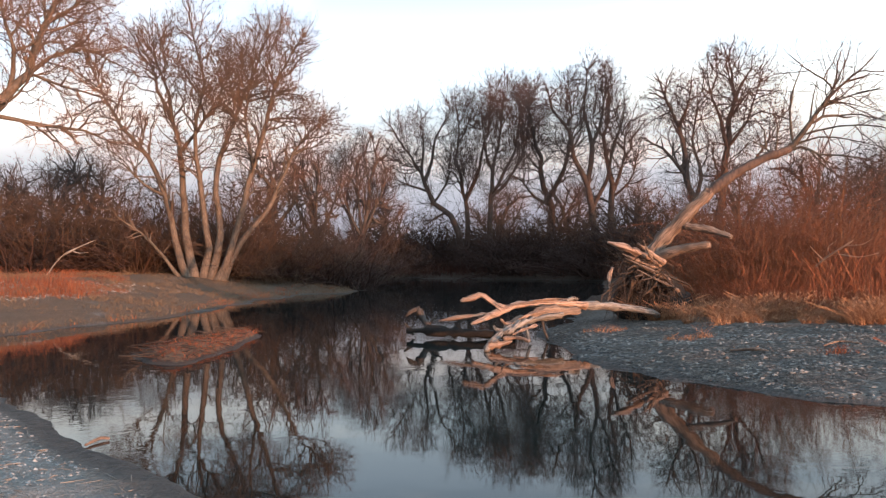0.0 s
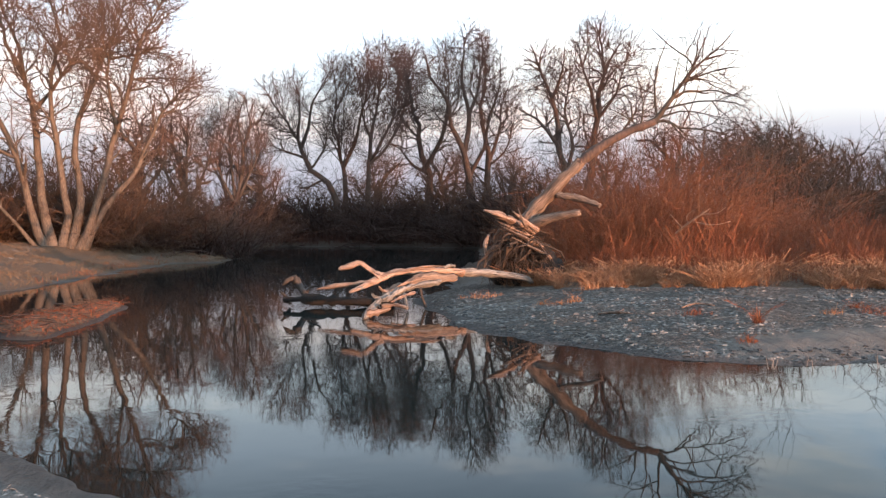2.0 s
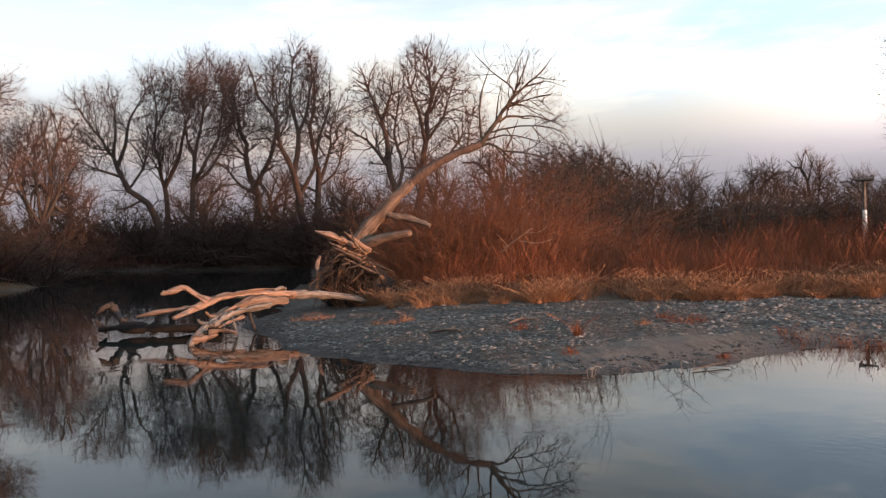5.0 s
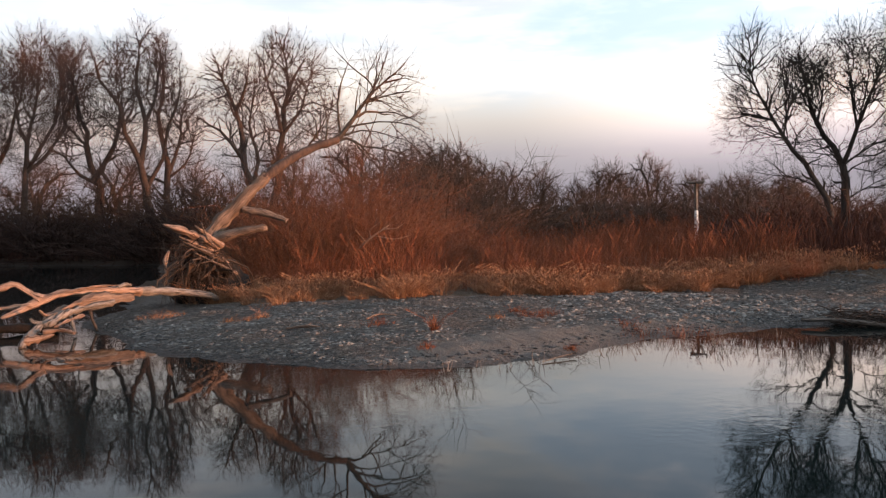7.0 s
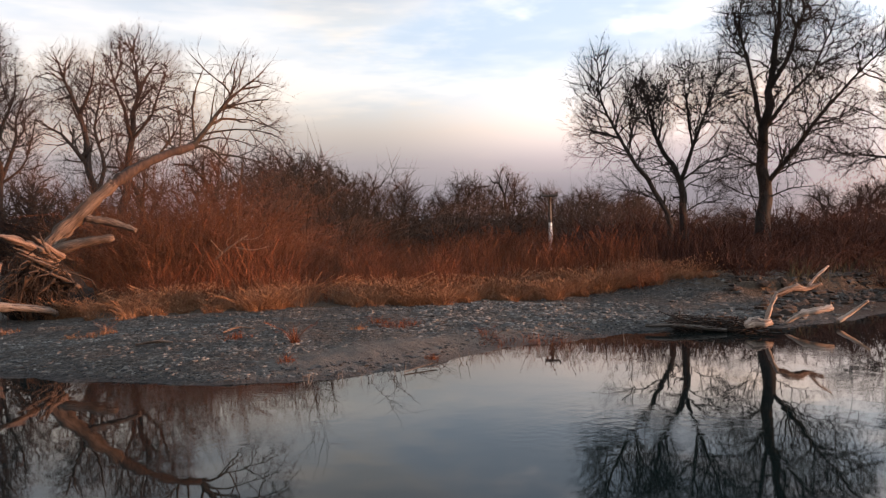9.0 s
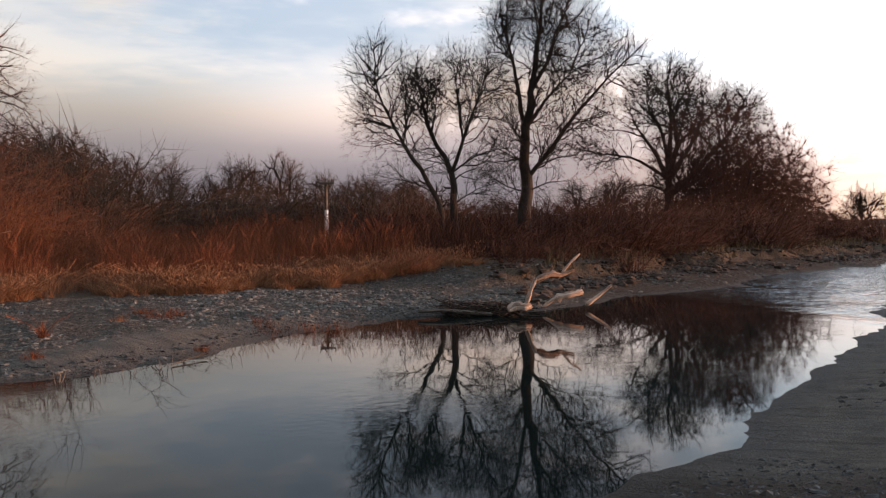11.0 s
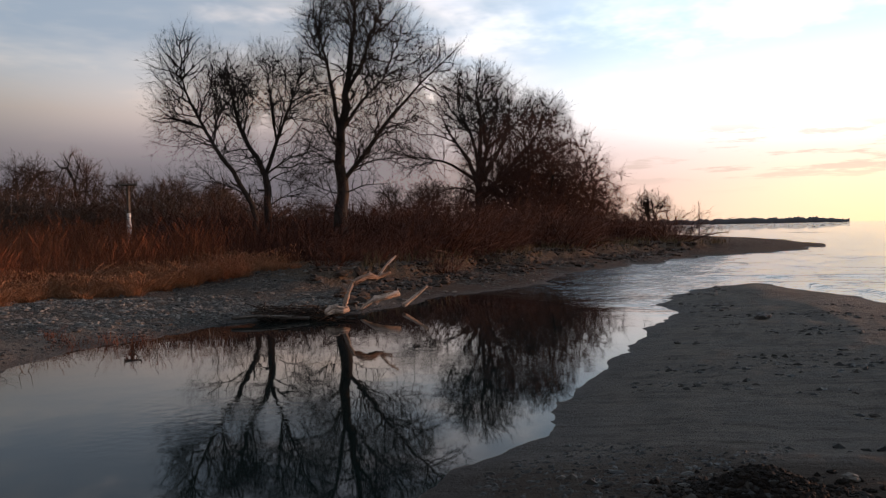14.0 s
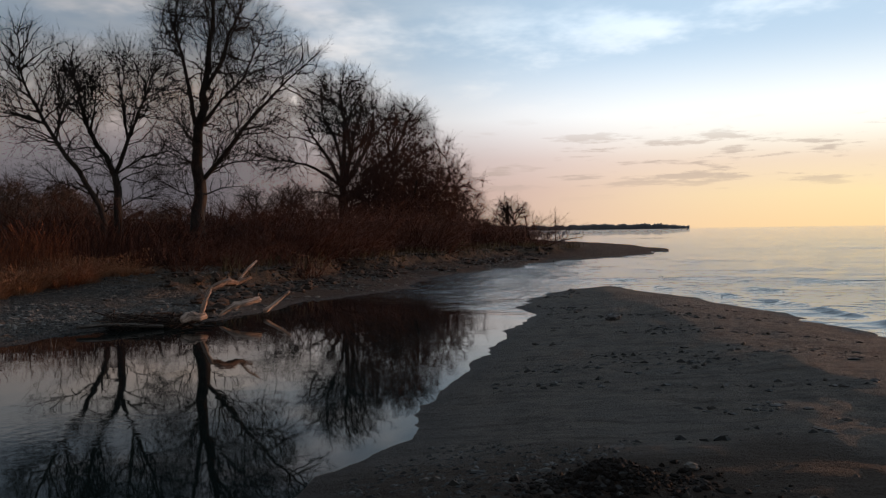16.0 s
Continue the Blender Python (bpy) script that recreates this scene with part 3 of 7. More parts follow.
def grow(skeleton, blobs, n, step, kill, seed, reach=4.0, lift=0.12, rounds=90, keep=0.75):
    """A branching skeleton that grows from the stems given towards points scattered in the crown's blobs."""
    rs = np.random.RandomState(seed)
    pos, par = [], []
    for line in skeleton:
        start = None
        if len(line) > 1 and pos:
            d = np.linalg.norm(np.array(pos) - np.array(line[0]), axis=1)
            if d.min() < 0.3:
                start = int(d.argmin())
        last = start if start is not None else -1
        for k in range(len(line) - 1):
            a, b = np.array(line[k], float), np.array(line[k + 1], float)
            m = max(1, int(np.linalg.norm(b - a) / step))
            for t in range(0 if k == 0 and start is None else 1, m + 1):
                if t == 0 and k > 0:
                    continue
                pos.append(a + (b - a) * t / m + rs.randn(3) * step * 0.10 * (0 < t))
                par.append(last)
                last = len(pos) - 1
    att = []
    vol = np.array([b[3] * b[4] * b[5] for b in blobs], float)
    for b, share in zip(blobs, vol / vol.sum()):
        k = int(n * share)
        d = rs.randn(k, 3)
        d /= np.linalg.norm(d, axis=1, keepdims=True)
        r = rs.rand(k, 1) ** 0.42
        att.append(np.array(b[:3]) + d * r * np.array(b[3:6]))
    att = np.concatenate(att)
    pos_a = np.array(pos)
    D = np.linalg.norm(att[:, None] - pos_a[None], axis=2)
    near, dist = D.argmin(1), D.min(1)
    alive = dist > kill
    grown = {}
    came = np.array([pos_a[i] - pos_a[p] if p >= 0 else (0, 0, 1.0) for i, p in enumerate(par)])
    came /= np.linalg.norm(came, axis=1, keepdims=True) + 1e-9
    for _ in range(rounds):
        idx = np.where(alive & (dist < reach * (1 if _ > 5 else 3)))[0]
        if not len(idx):
            break
        way = att[idx] - pos_a[near[idx]]
        way /= np.linalg.norm(way, axis=1, keepdims=True)
        acc = np.zeros_like(pos_a)
        np.add.at(acc, near[idx], way)
        src = np.unique(near[idx])
        src = np.array([s for s in src if grown.get(s, 0) < 3])
        if not len(src):
            break
        d = acc[src]
        d /= np.linalg.norm(d, axis=1, keepdims=True) + 1e-9
        fork = np.array([grown.get(s, 0) for s in src])[:, None]
        d += rs.randn(len(src), 3) * 0.2 + np.array([0, 0, lift]) + came[src] * np.where(fork > 0, keep * 0.5, keep)
        d /= np.linalg.norm(d, axis=1, keepdims=True) + 1e-9
        fresh = pos_a[src] + d * step
        for s in src:
            grown[s] = grown.get(s, 0) + 1
        first = len(pos_a)
        pos_a = np.concatenate([pos_a, fresh])
        came = np.concatenate([came, d])
        par.extend(int(s) for s in src)
        D = np.linalg.norm(att[:, None] - fresh[None], axis=2)
        b, bd = D.argmin(1), D.min(1)
        better = bd < dist
        near = np.where(better, first + b, near)
        dist = np.minimum(dist, bd)
        alive &= dist > kill
    return pos_a, np.array(par)


def tree_meshes(name, skeleton, blobs, n, step, kill, seed, r_base, r_tip=0.008, twig=0.5, twigs=2, bark=BARK, twig_mat=TWIG, split=0.03, lift=0.12, reach=4.0, twig_r=0.006, curl=0.5):
    """Meshes of trunk with limbs, and of the crown's twigs."""
    pos, par = grow(skeleton, blobs, n, step, kill, seed, reach, lift)
    rs = np.random.RandomState(seed + 1)
    N = len(pos)
    w = np.zeros(N)
    kids = [[] for _ in range(N)]
    for i in range(N):
        if par[i] >= 0:
            kids[par[i]].append(i)
    order = range(N - 1, -1, -1)
    for i in order:
        w[i] += 1.0 if not kids[i] else 0
        if par[i] >= 0:
            w[par[i]] += w[i]
    roots = [i for i in range(N) if par[i] < 0]
    top = max(w[r] for r in roots)
    ex = math.log(r_base / r_tip) / math.log(max(top, 2))
    rad = r_tip * w ** ex
    thick, thin = [], []
    todo = [(r, None) for r in roots]
    while todo:
        i, frm = todo.pop()
        chain = [frm, i] if frm is not None else [i]
        while kids[i]:
            k = max(kids[i], key=lambda c: w[c])
            todo.extend((c, i) for c in kids[i] if c != k)
            chain.append(k)
            i = k
        if len(chain) < 2:
            continue
        rr = [rad[c] for c in chain]
        if frm is not None:
            rr[0] = min(rr[0], rr[1] * 1.25)
        if frm is None:
            rr[0] *= 1.35
        rr[-1] *= 0.5
        pts = [pos[c] for c in chain]
        cut = next((a for a, v in enumerate(rr) if v < split), len(rr))
        if cut >= 2:
            end = min(cut + 1, len(rr))
            thick.append((pts[:end], rr[:end], 9 if rr[0] > 0.09 else 6))
            pts, rr = pts[end - 1:], rr[end - 1:]
        if len(pts) >= 2:
            thin.append((pts, rr, 4 if rr[0] > 0.018 else 3))
    fine = np.where(w < top * 0.02 + 4)[0]
    for i in fine:
        if par[i] < 0:
            continue
        d0 = pos[i] - pos[par[i]]
        d0 /= np.linalg.norm(d0) + 1e-9
        for _ in range(twigs if kids[i] else twigs + 1):
            d = d0 * 0.7 + rs.randn(3) * 0.55 + np.array([0, 0, curl])
            d /= np.linalg.norm(d)
            L = twig * (0.5 + rs.rand())
            thin.append(([pos[i], pos[i] + d * L], [twig_r, twig_r * 0.3], 3))
    a = mesh_of(name + "_trunk", *tubes(thick), bark) if thick else None
    return a, mesh_of(name + "_crown", *tubes(thin), twig_mat)


def winter_tree(name, guides, radii, blobs, seed, r_tip, gap, grow_by, lift=0.05, low=0.25, bark=BARK, twig_mat=TWIG, split=0.03, wild=0.2, bend=0.55, haze=2, fill=0.36, bare=0.25, place=None):
    """A bare tree: main limbs follow the guides; every fork shares out the limb's section, down to the twigs, inside the crown's blobs."""
    rnd = random.Random(seed)
    balls = [(Vector(b[:3]), b[3], b[4], b[5]) for b in blobs]
    thick, thin, held = [], [], []

    def deep(p):
        return min(((p.x - c.x) / a) ** 2 + ((p.y - c.y) / b) ** 2 + ((p.z - c.z) / h) ** 2 for c, a, b, h in balls)

    def home(p):
        return min((c for c, a, b, h in balls), key=lambda c: (c - p).length)

    def shake(k):
        return Vector((rnd.gauss(0, k), rnd.gauss(0, k), rnd.gauss(0, k)))

    def keep(pts, rr):
        cut = next((k for k, v in enumerate(rr) if v < split), len(rr))
        if cut >= 2:
            end = min(cut + 1, len(rr))
            thick.append((pts[:end], rr[:end], 9 if rr[0] > 0.09 else 6))
            pts, rr = pts[end - 1:], rr[end - 1:]
        if len(pts) >= 2:
            thin.append((pts, rr, 4 if rr[0] > r_tip * 3 else 3))

    def side_of(d, turn):
        s = d.orthogonal().normalized()
        return s * math.cos(turn) + d.cross(s) * math.sin(turn)

    todo = []

    def fork(p, d, r, share, turn, wide):
        w = radians(rnd.uniform(32, 58) * wide)
        s = side_of(d, turn)
        todo.append((p.copy(), d * math.cos(w) + s * math.sin(w), r * share ** 0.5))
        return s

    for j, line in enumerate(guides):
        P = [Vector(q) for q in line]
        if P[0].z < 0.9 and place is None:
            P[0].z = -0.15
        elif held and place is None or held and j > 0:
            near = min(held, key=lambda q: (q[0].x - P[0].x) ** 2 + (q[0].z - P[0].z) ** 2 + 0.1 * (q[0].y - P[0].y) ** 2)
            off = near[0] - P[0]
            P = [q + off * max(0.0, 1 - k / 2) + Vector((0, off.y, 0)) * min(1.0, k / 2) for k, q in enumerate(P)]
        pts = []
        for k in range(len(P) - 1):
            p0, p1, p2, p3 = P[max(k - 1, 0)], P[k], P[k + 1], P[min(k + 2, len(P) - 1)]
            m = max(2, int((p2 - p1).length / (0.5 + 2.0 * radii[j])))
            for t in (i / m for i in range(m)):
                q = 0.5 * ((2 * p1) + (p2 - p0) * t + (2 * p0 - 5 * p1 + 4 * p2 - p3) * t * t + (3 * p1 - p0 - 3 * p2 + p3) * t ** 3)
                pts.append(q + shake(0.22 * radii[j]) * (k + t > 0))
        pts.append(P[-1])
        m = len(pts) - 1
        rr = [max(radii[j] * (1 - (0.9 if len(P) > 3 or j else 0.5) * (k / m) ** 0.9), r_tip) for k in range(m + 1)]
        if place is None and P[0].z < 0.2:
            rr[0] *= 1.35
            if m > 2:
                rr[1] *= 1.1
        held.extend((q, v) for q, v in zip(pts, rr))
        run, turn = rnd.random() * gap, rnd.random() * 6.28
        total = sum((b - a).length for a, b in zip(pts, pts[1:]))
        done = 0.0
        for k in range(1, m + 1):
            seg = (pts[k] - pts[k - 1]).length
            run += seg
            done += seg
            if done < total * (low if P[0].z < 0.2 and place is None else 0.1):
                run = 0.0
                continue
            every = gap * fill + grow_by * rr[k] * 0.12
            while run > every:
                run -= every
                turn += 2.4 + rnd.gauss(0, 0.5)
                way = (pts[k] - pts[k - 1]).normalized()
                if rnd.random() > 0.15 + 1.4 * (done / total - bare):
                    continue
                slim = min(rr[k] * 0.8, r_tip * rnd.uniform(2.4, 8.5))
                share = rnd.uniform(0.06, 0.25) if rnd.random() < 0.16 else (slim / rr[k]) ** 2
                fork(pts[k - 1].lerp(pts[k], rnd.random()), way, rr[k], share, turn, 1.15)
        d = (pts[-1] - pts[-2]).normalized()
        # the limb goes on freely from its last guide
        todo.append((pts[-1], d, rr[-1]))
        keep(pts, rr)
    while todo:
        p, d, r = todo.pop()
        pts, rr = [p.copy()], [r]
        turn = rnd.random() * 6.28
        gone = 0
        while True:
            step = (gap + grow_by * r) * rnd.uniform(0.6, 1.4)
            parts = 2 if r > r_tip * 3 else 1
            for _ in range(parts):
                d = (d + shake(wild) + Vector((0, 0, lift))).normalized()
                p = p + d * (step / parts)
                pts.append(p.copy())
                rr.append(r)
            out = deep(p)
            if out > 1.0:
                gone += 1
                if gone > 1 or r < r_tip * 2.0:
                    break
                d = (d + (home(p) - p).normalized() * 0.35).normalized()
                r *= 0.6
            elif out > 0.65:
                r *= 0.86
            if r < r_tip * 1.15:
                break
            share = rnd.uniform(0.16, 0.48)
            turn += 2.4 + rnd.gauss(0, 0.6)
            s = fork(p, d, r, share, turn, 1.0)
            d = (d - s * (bend * share)).normalized()
            r *= (1 - share) ** 0.5
        rr[-1] = min(rr[-1], r_tip) * 0.5
        keep(pts, rr)
        for k in range(1, len(pts)):
            if rr[k] > r_tip * 5:
                continue
            for _ in range(haze + 2 * (k == len(pts) - 1)):
                e = ((pts[k] - pts[k - 1]).normalized() + shake(0.42) + Vector((0, 0, 0.2))).normalized()
                thin.append(([pts[k], pts[k] + e * gap * rnd.uniform(1.0, 2.6)], [r_tip * 0.7, r_tip * 0.2], 3))
    return mesh_of(name + "_trunk", *tubes(thick), bark), mesh_of(name + "_crown", *tubes(thin), twig_mat)


def tree(name, m, meshes, label, group="", scale=None):
    e = empty(name, m if scale is None else m @ Matrix.Diagonal((*scale, 1)), label=label, category="tree", group=group)
    if meshes[0]:
        child("trunk", meshes[0], e)
    child("crown", meshes[1], e)
    return e


def base(az, d, turn=None, sink=0.1):
    p = spot(az, d)
    return Matrix.Translation((p.x, p.y, ground_z(p.x, p.y) - sink)) @ pose(0, 0, 0, 0, 0, az if turn is None else turn)


# ---- the trees ----
clump = winter_tree("clump", [
    [(-1.0, 0.0, 0.4), (-2.7, -0.1, 2.2), (-4.5, -0.2, 3.7), (-5.2, -0.3, 4.7)],
    [(-0.6, 0.0, 0.3), (-1.4, 0.1, 2.2), (-1.9, 0.1, 4.9), (-2.9, 0.2, 7.3), (-4.3, 0.2, 8.9), (-5.0, 0.3, 10.4), (-5.9, 0.3, 12.3), (-6.5, 0.4, 13.8)],
    [(-0.3, 0.0, 0.2), (-0.8, 0.4, 2.9), (-0.9, 0.7, 5.2), (-1.1, 1.1, 7.6), (-1.5, 1.5, 9.5), (-2.3, 1.8, 11.5), (-2.7, 2.2, 13.1), (-3.5, 2.5, 14.7)],
    [(-1.5, 0.0, 9.5), (-1.7, -0.1, 11.2), (-2.4, -0.1, 13.1), (-2.6, -0.2, 15.5)],
    [(0.1, 0.0, 0.2), (0.4, 0.0, 2.9), (0.0, 0.0, 5.6), (-0.2, 0.0, 7.2), (-0.1, 0.0, 9.6), (0.3, 0.0, 11.6), (-0.3, 0.0, 14.3), (-0.5, 0.0, 16.1)],
    [(0.5, 0.0, 0.2), (1.2, 0.1, 2.6), (0.9, 0.1, 5.2), (1.5, 0.2, 8.3), (2.5, 0.3, 10.7), (3.2, 0.4, 12.5), (3.9, 0.4, 14.3), (5.0, 0.5, 16.1)],
    [(0.9, 0.0, 0.2), (1.8, -0.2, 1.9), (2.5, -0.5, 4.6), (3.0, -0.7, 6.6), (3.7, -0.9, 8.7), (4.0, -1.2, 10.1), (4.6, -1.4, 11.9), (5.6, -1.7, 13.7), (6.3, -1.9, 14.8)],
    [(3.2, 0.0, 7.0), (2.7, 0.0, 9.7), (2.9, 0.0, 11.4), (2.1, 0.1, 13.8)],
    [(1.2, 0.0, 0.3), (2.3, 0.1, 2.2), (3.8, 0.3, 3.9), (4.7, 0.4, 5.6), (5.5, 0.5, 7.7), (6.8, 0.6, 9.4), (8.0, 0.8, 10.3)],
    [(3.9, 0.0, 9.3), (5.6, 0.9, 9.7), (7.5, 1.8, 9.9)],
    [(3.0, 0.0, 10.9), (4.9, -1.2, 11.0), (6.6, -2.4, 10.4)],
    [(-1.1, 0.0, 7.9), (-0.1, -0.4, 9.1), (1.6, -0.8, 12.0), (1.9, -1.2, 14.5)],
    [(-1.7, 0.0, 4.9), (-2.9, -0.8, 5.5), (-4.0, -1.6, 6.5), (-5.3, -2.5, 7.1)]],
    (0.13, 0.23, 0.27, 0.13, 0.24, 0.24, 0.24, 0.12, 0.22, 0.09, 0.09, 0.12, 0.1),
    [(-6.2, 0, 11.9, 3.8, 3.8, 4.9), (-3.8, 0, 14.7, 4.5, 3.8, 3.8), (-0.3, 0, 14.3, 5.2, 4.4, 4.5), (3.6, 0, 13.2, 3.7, 3.6, 4.2), (6.3, 0, 9.9, 2.8, 2.8, 2.8), (-4.7, 0, 7.4, 3.8, 3.1, 3.1), (1.5, 0, 9.3, 4.2, 3.8, 3.8), (7.6, 0, 9.4, 1.6, 1.7, 1.6)],
    11, 0.0085, 0.30, 5.0, lift=0.05, low=0.3)
tree("willow_tree", base(17.4, 48), clump, "bare multi-stemmed willow with pale trunks on the bank")
lefty = winter_tree("lefty", [
    [(-0.03, 0.00, 0.91), (0.37, -0.02, 4.37), (1.15, -0.04, 6.68), (1.76, -0.05, 7.76), (2.47, -0.07, 8.64), (3.11, -0.09, 10.60), (3.86, -0.11, 12.39), (4.53, -0.13, 13.96)],
    [(2.47, 0.00, 8.64), (3.41, 0.20, 9.46), (4.72, 0.39, 9.98), (5.84, 0.59, 9.63), (7.72, 0.79, 9.09)],
    [(1.16, 0.00, 6.72), (3.18, 0.21, 6.48), (4.69, 0.42, 6.47), (5.81, 0.62, 6.05), (7.09, 0.83, 5.83)],
    [(3.11, 0.00, 10.60), (4.29, -0.60, 11.49), (4.96, -1.19, 12.13), (5.86, -1.79, 12.10)],
    [(2.57, 0.00, 8.77), (3.83, -0.82, 8.08), (5.37, -1.63, 7.49), (6.39, -2.45, 6.83)],
    [(0.37, 0.00, 4.37), (-0.37, -0.21, 7.22), (-0.17, -0.42, 9.92), (-0.53, -0.63, 12.54)],
    [(1.76, 0.00, 7.76), (1.97, -0.38, 9.52), (1.58, -0.75, 11.31), (1.79, -1.13, 12.97)],
    [(3.18, 0.00, 6.48), (3.82, 0.78, 5.93), (4.46, 1.55, 5.49)]],
    (0.34, 0.1, 0.1, 0.08, 0.08, 0.2, 0.12, 0.05),
    [(2.8, 0, 10.8, 3.7, 3.1, 3.1), (4.9, 0, 9.6, 2.9, 1.7, 1.6), (5.8, 0, 7.0, 2.1, 1.5, 1.3), (4.1, 0, 12.9, 3.1, 2.7, 2.6), (0.0, 0, 10.4, 3.1, 3.1, 3.9), (2.2, 0, 7.0, 2.6, 2.2, 2.1)],
    12, 0.0075, 0.24, 4.0, lift=0.03, low=0.3)
tree("willow_tree", base(32.2, 36), lefty, "bare spreading willow leaning over the bank")
far_a = winter_tree("far_a", [
    [(-0.1, 0.0, -0.3), (-0.1, -0.3, 4.1), (-0.9, -0.5, 6.6), (-3.1, -0.8, 8.4), (-3.9, -1.0, 10.5), (-4.7, -1.3, 12.6), (-6.3, -1.5, 14.6), (-7.6, -1.8, 16.8)],
    [(-3.9, 0.0, 10.5), (-3.0, 0.0, 13.1), (-2.7, 0.0, 15.7), (-1.3, 0.0, 18.3), (-0.1, 0.0, 20.9)],
    [(-3.4, 0.0, 8.9), (-5.5, -1.2, 9.8), (-8.1, -2.4, 11.2)],
    [(-4.1, 0.0, 11.8), (-4.0, 0.7, 14.7), (-4.2, 1.5, 16.9), (-5.0, 2.2, 19.4)],
    [(-3.1, 0.0, 8.4), (-1.4, -0.6, 10.6), (-0.9, -1.3, 13.1), (-0.5, -1.9, 15.7)],
    [(-4.6, 0.0, 12.4), (-6.7, 0.2, 12.7), (-8.7, 0.4, 14.6)]],
    (0.5, 0.25, 0.17, 0.22, 0.16, 0.13),
    [(-4.5, 0, 15.6, 5.8, 5.5, 5.9), (-1.4, 0, 17.6, 5.0, 4.8, 5.5), (-5.8, 0, 12.8, 4.6, 4.0, 4.1), (-2.6, 0, 20.1, 4.2, 3.3, 3.3), (0.2, 0, 19.3, 3.1, 3.1, 3.7), (0.1, 0, 8.6, 5.0, 4.8, 5.0)],
    51, 0.0092, 0.42, 4.6, lift=0.05, low=0.2, fill=0.42, bark=BARK_FAR, twig_mat=TWIG_MID, split=0.05)
tree("bare_tree", base(-1.2, 92), far_a, "bare grey-brown tree in a row behind the thicket", "row of bare trees")
far_b = winter_tree("far_b", [
    [(0.0, 0.0, -0.4), (0.1, 0.6, 4.1), (0.0, 1.1, 7.4), (-0.4, 1.7, 10.0), (-1.2, 2.2, 14.0), (-0.8, 2.8, 17.9), (-1.3, 3.3, 21.9)],
    [(0.0, 0.0, 8.4), (1.3, -0.8, 11.4), (2.0, -1.6, 14.7), (3.0, -2.3, 18.7), (2.9, -3.1, 22.7)],
    [(-0.4, 0.0, 10.0), (-1.2, 0.8, 11.9), (-2.8, 1.6, 13.6)],
    [(-0.8, 0.0, 16.0), (0.5, -0.1, 18.6), (1.2, -0.1, 22.0)]],
    (0.45, 0.25, 0.14, 0.15),
    [(0.1, 0, 18.6, 4.7, 4.6, 6.0), (2.4, 0, 19.3, 3.9, 3.8, 5.7), (-0.6, 0, 12.7, 3.9, 3.7, 3.8), (-1.8, 0, 15.9, 3.2, 3.1, 3.8), (0.2, 0, 8.7, 5.1, 4.9, 5.1)],
    52, 0.0092, 0.42, 4.6, lift=0.05, low=0.2, fill=0.42, bark=BARK_FAR, twig_mat=TWIG_MID, split=0.05)
tree("bare_tree", base(-1.8, 94), far_b, "bare grey-brown tree in a row behind the thicket", "row of bare trees")
far_c = winter_tree("far_c", [
    [(-0.1, 0.0, -0.5), (0.2, 0.2, 4.0), (0.5, 0.3, 8.6), (0.9, 0.5, 13.2), (1.9, 0.7, 17.2), (2.3, 0.8, 22.5)],
    [(0.5, 0.0, 9.2), (2.0, 0.7, 11.9), (3.4, 1.4, 14.5), (4.2, 2.0, 19.2), (3.9, 2.7, 23.2)],
    [(0.9, 0.0, 12.5), (-0.1, -0.2, 15.2), (-0.4, -0.3, 19.1)],
    [(0.6, 0.0, 7.9), (2.8, 0.4, 10.6), (4.7, 0.7, 15.2), (5.6, 1.1, 20.6), (6.6, 1.5, 23.6)],
    [(1.9, 0.0, 17.2), (3.2, 1.5, 19.9), (3.5, 3.1, 22.9)]],
    (0.45, 0.25, 0.2, 0.22, 0.13),
    [(2.2, 0, 19.2, 4.7, 4.5, 6.0), (4.8, 0, 19.6, 4.3, 4.2, 5.6), (0.5, 0, 15.8, 3.9, 3.8, 4.5), (3.4, 0, 13.9, 4.3, 4.2, 4.5), (0.1, 0, 8.6, 5.1, 4.9, 5.1)],
    53, 0.0092, 0.42, 4.6, lift=0.05, low=0.2, fill=0.42, bark=BARK_FAR, twig_mat=TWIG_MID, split=0.05)
tree("bare_tree", base(-3.3, 93), far_c, "bare grey-brown tree in a row behind the thicket", "row of bare trees")
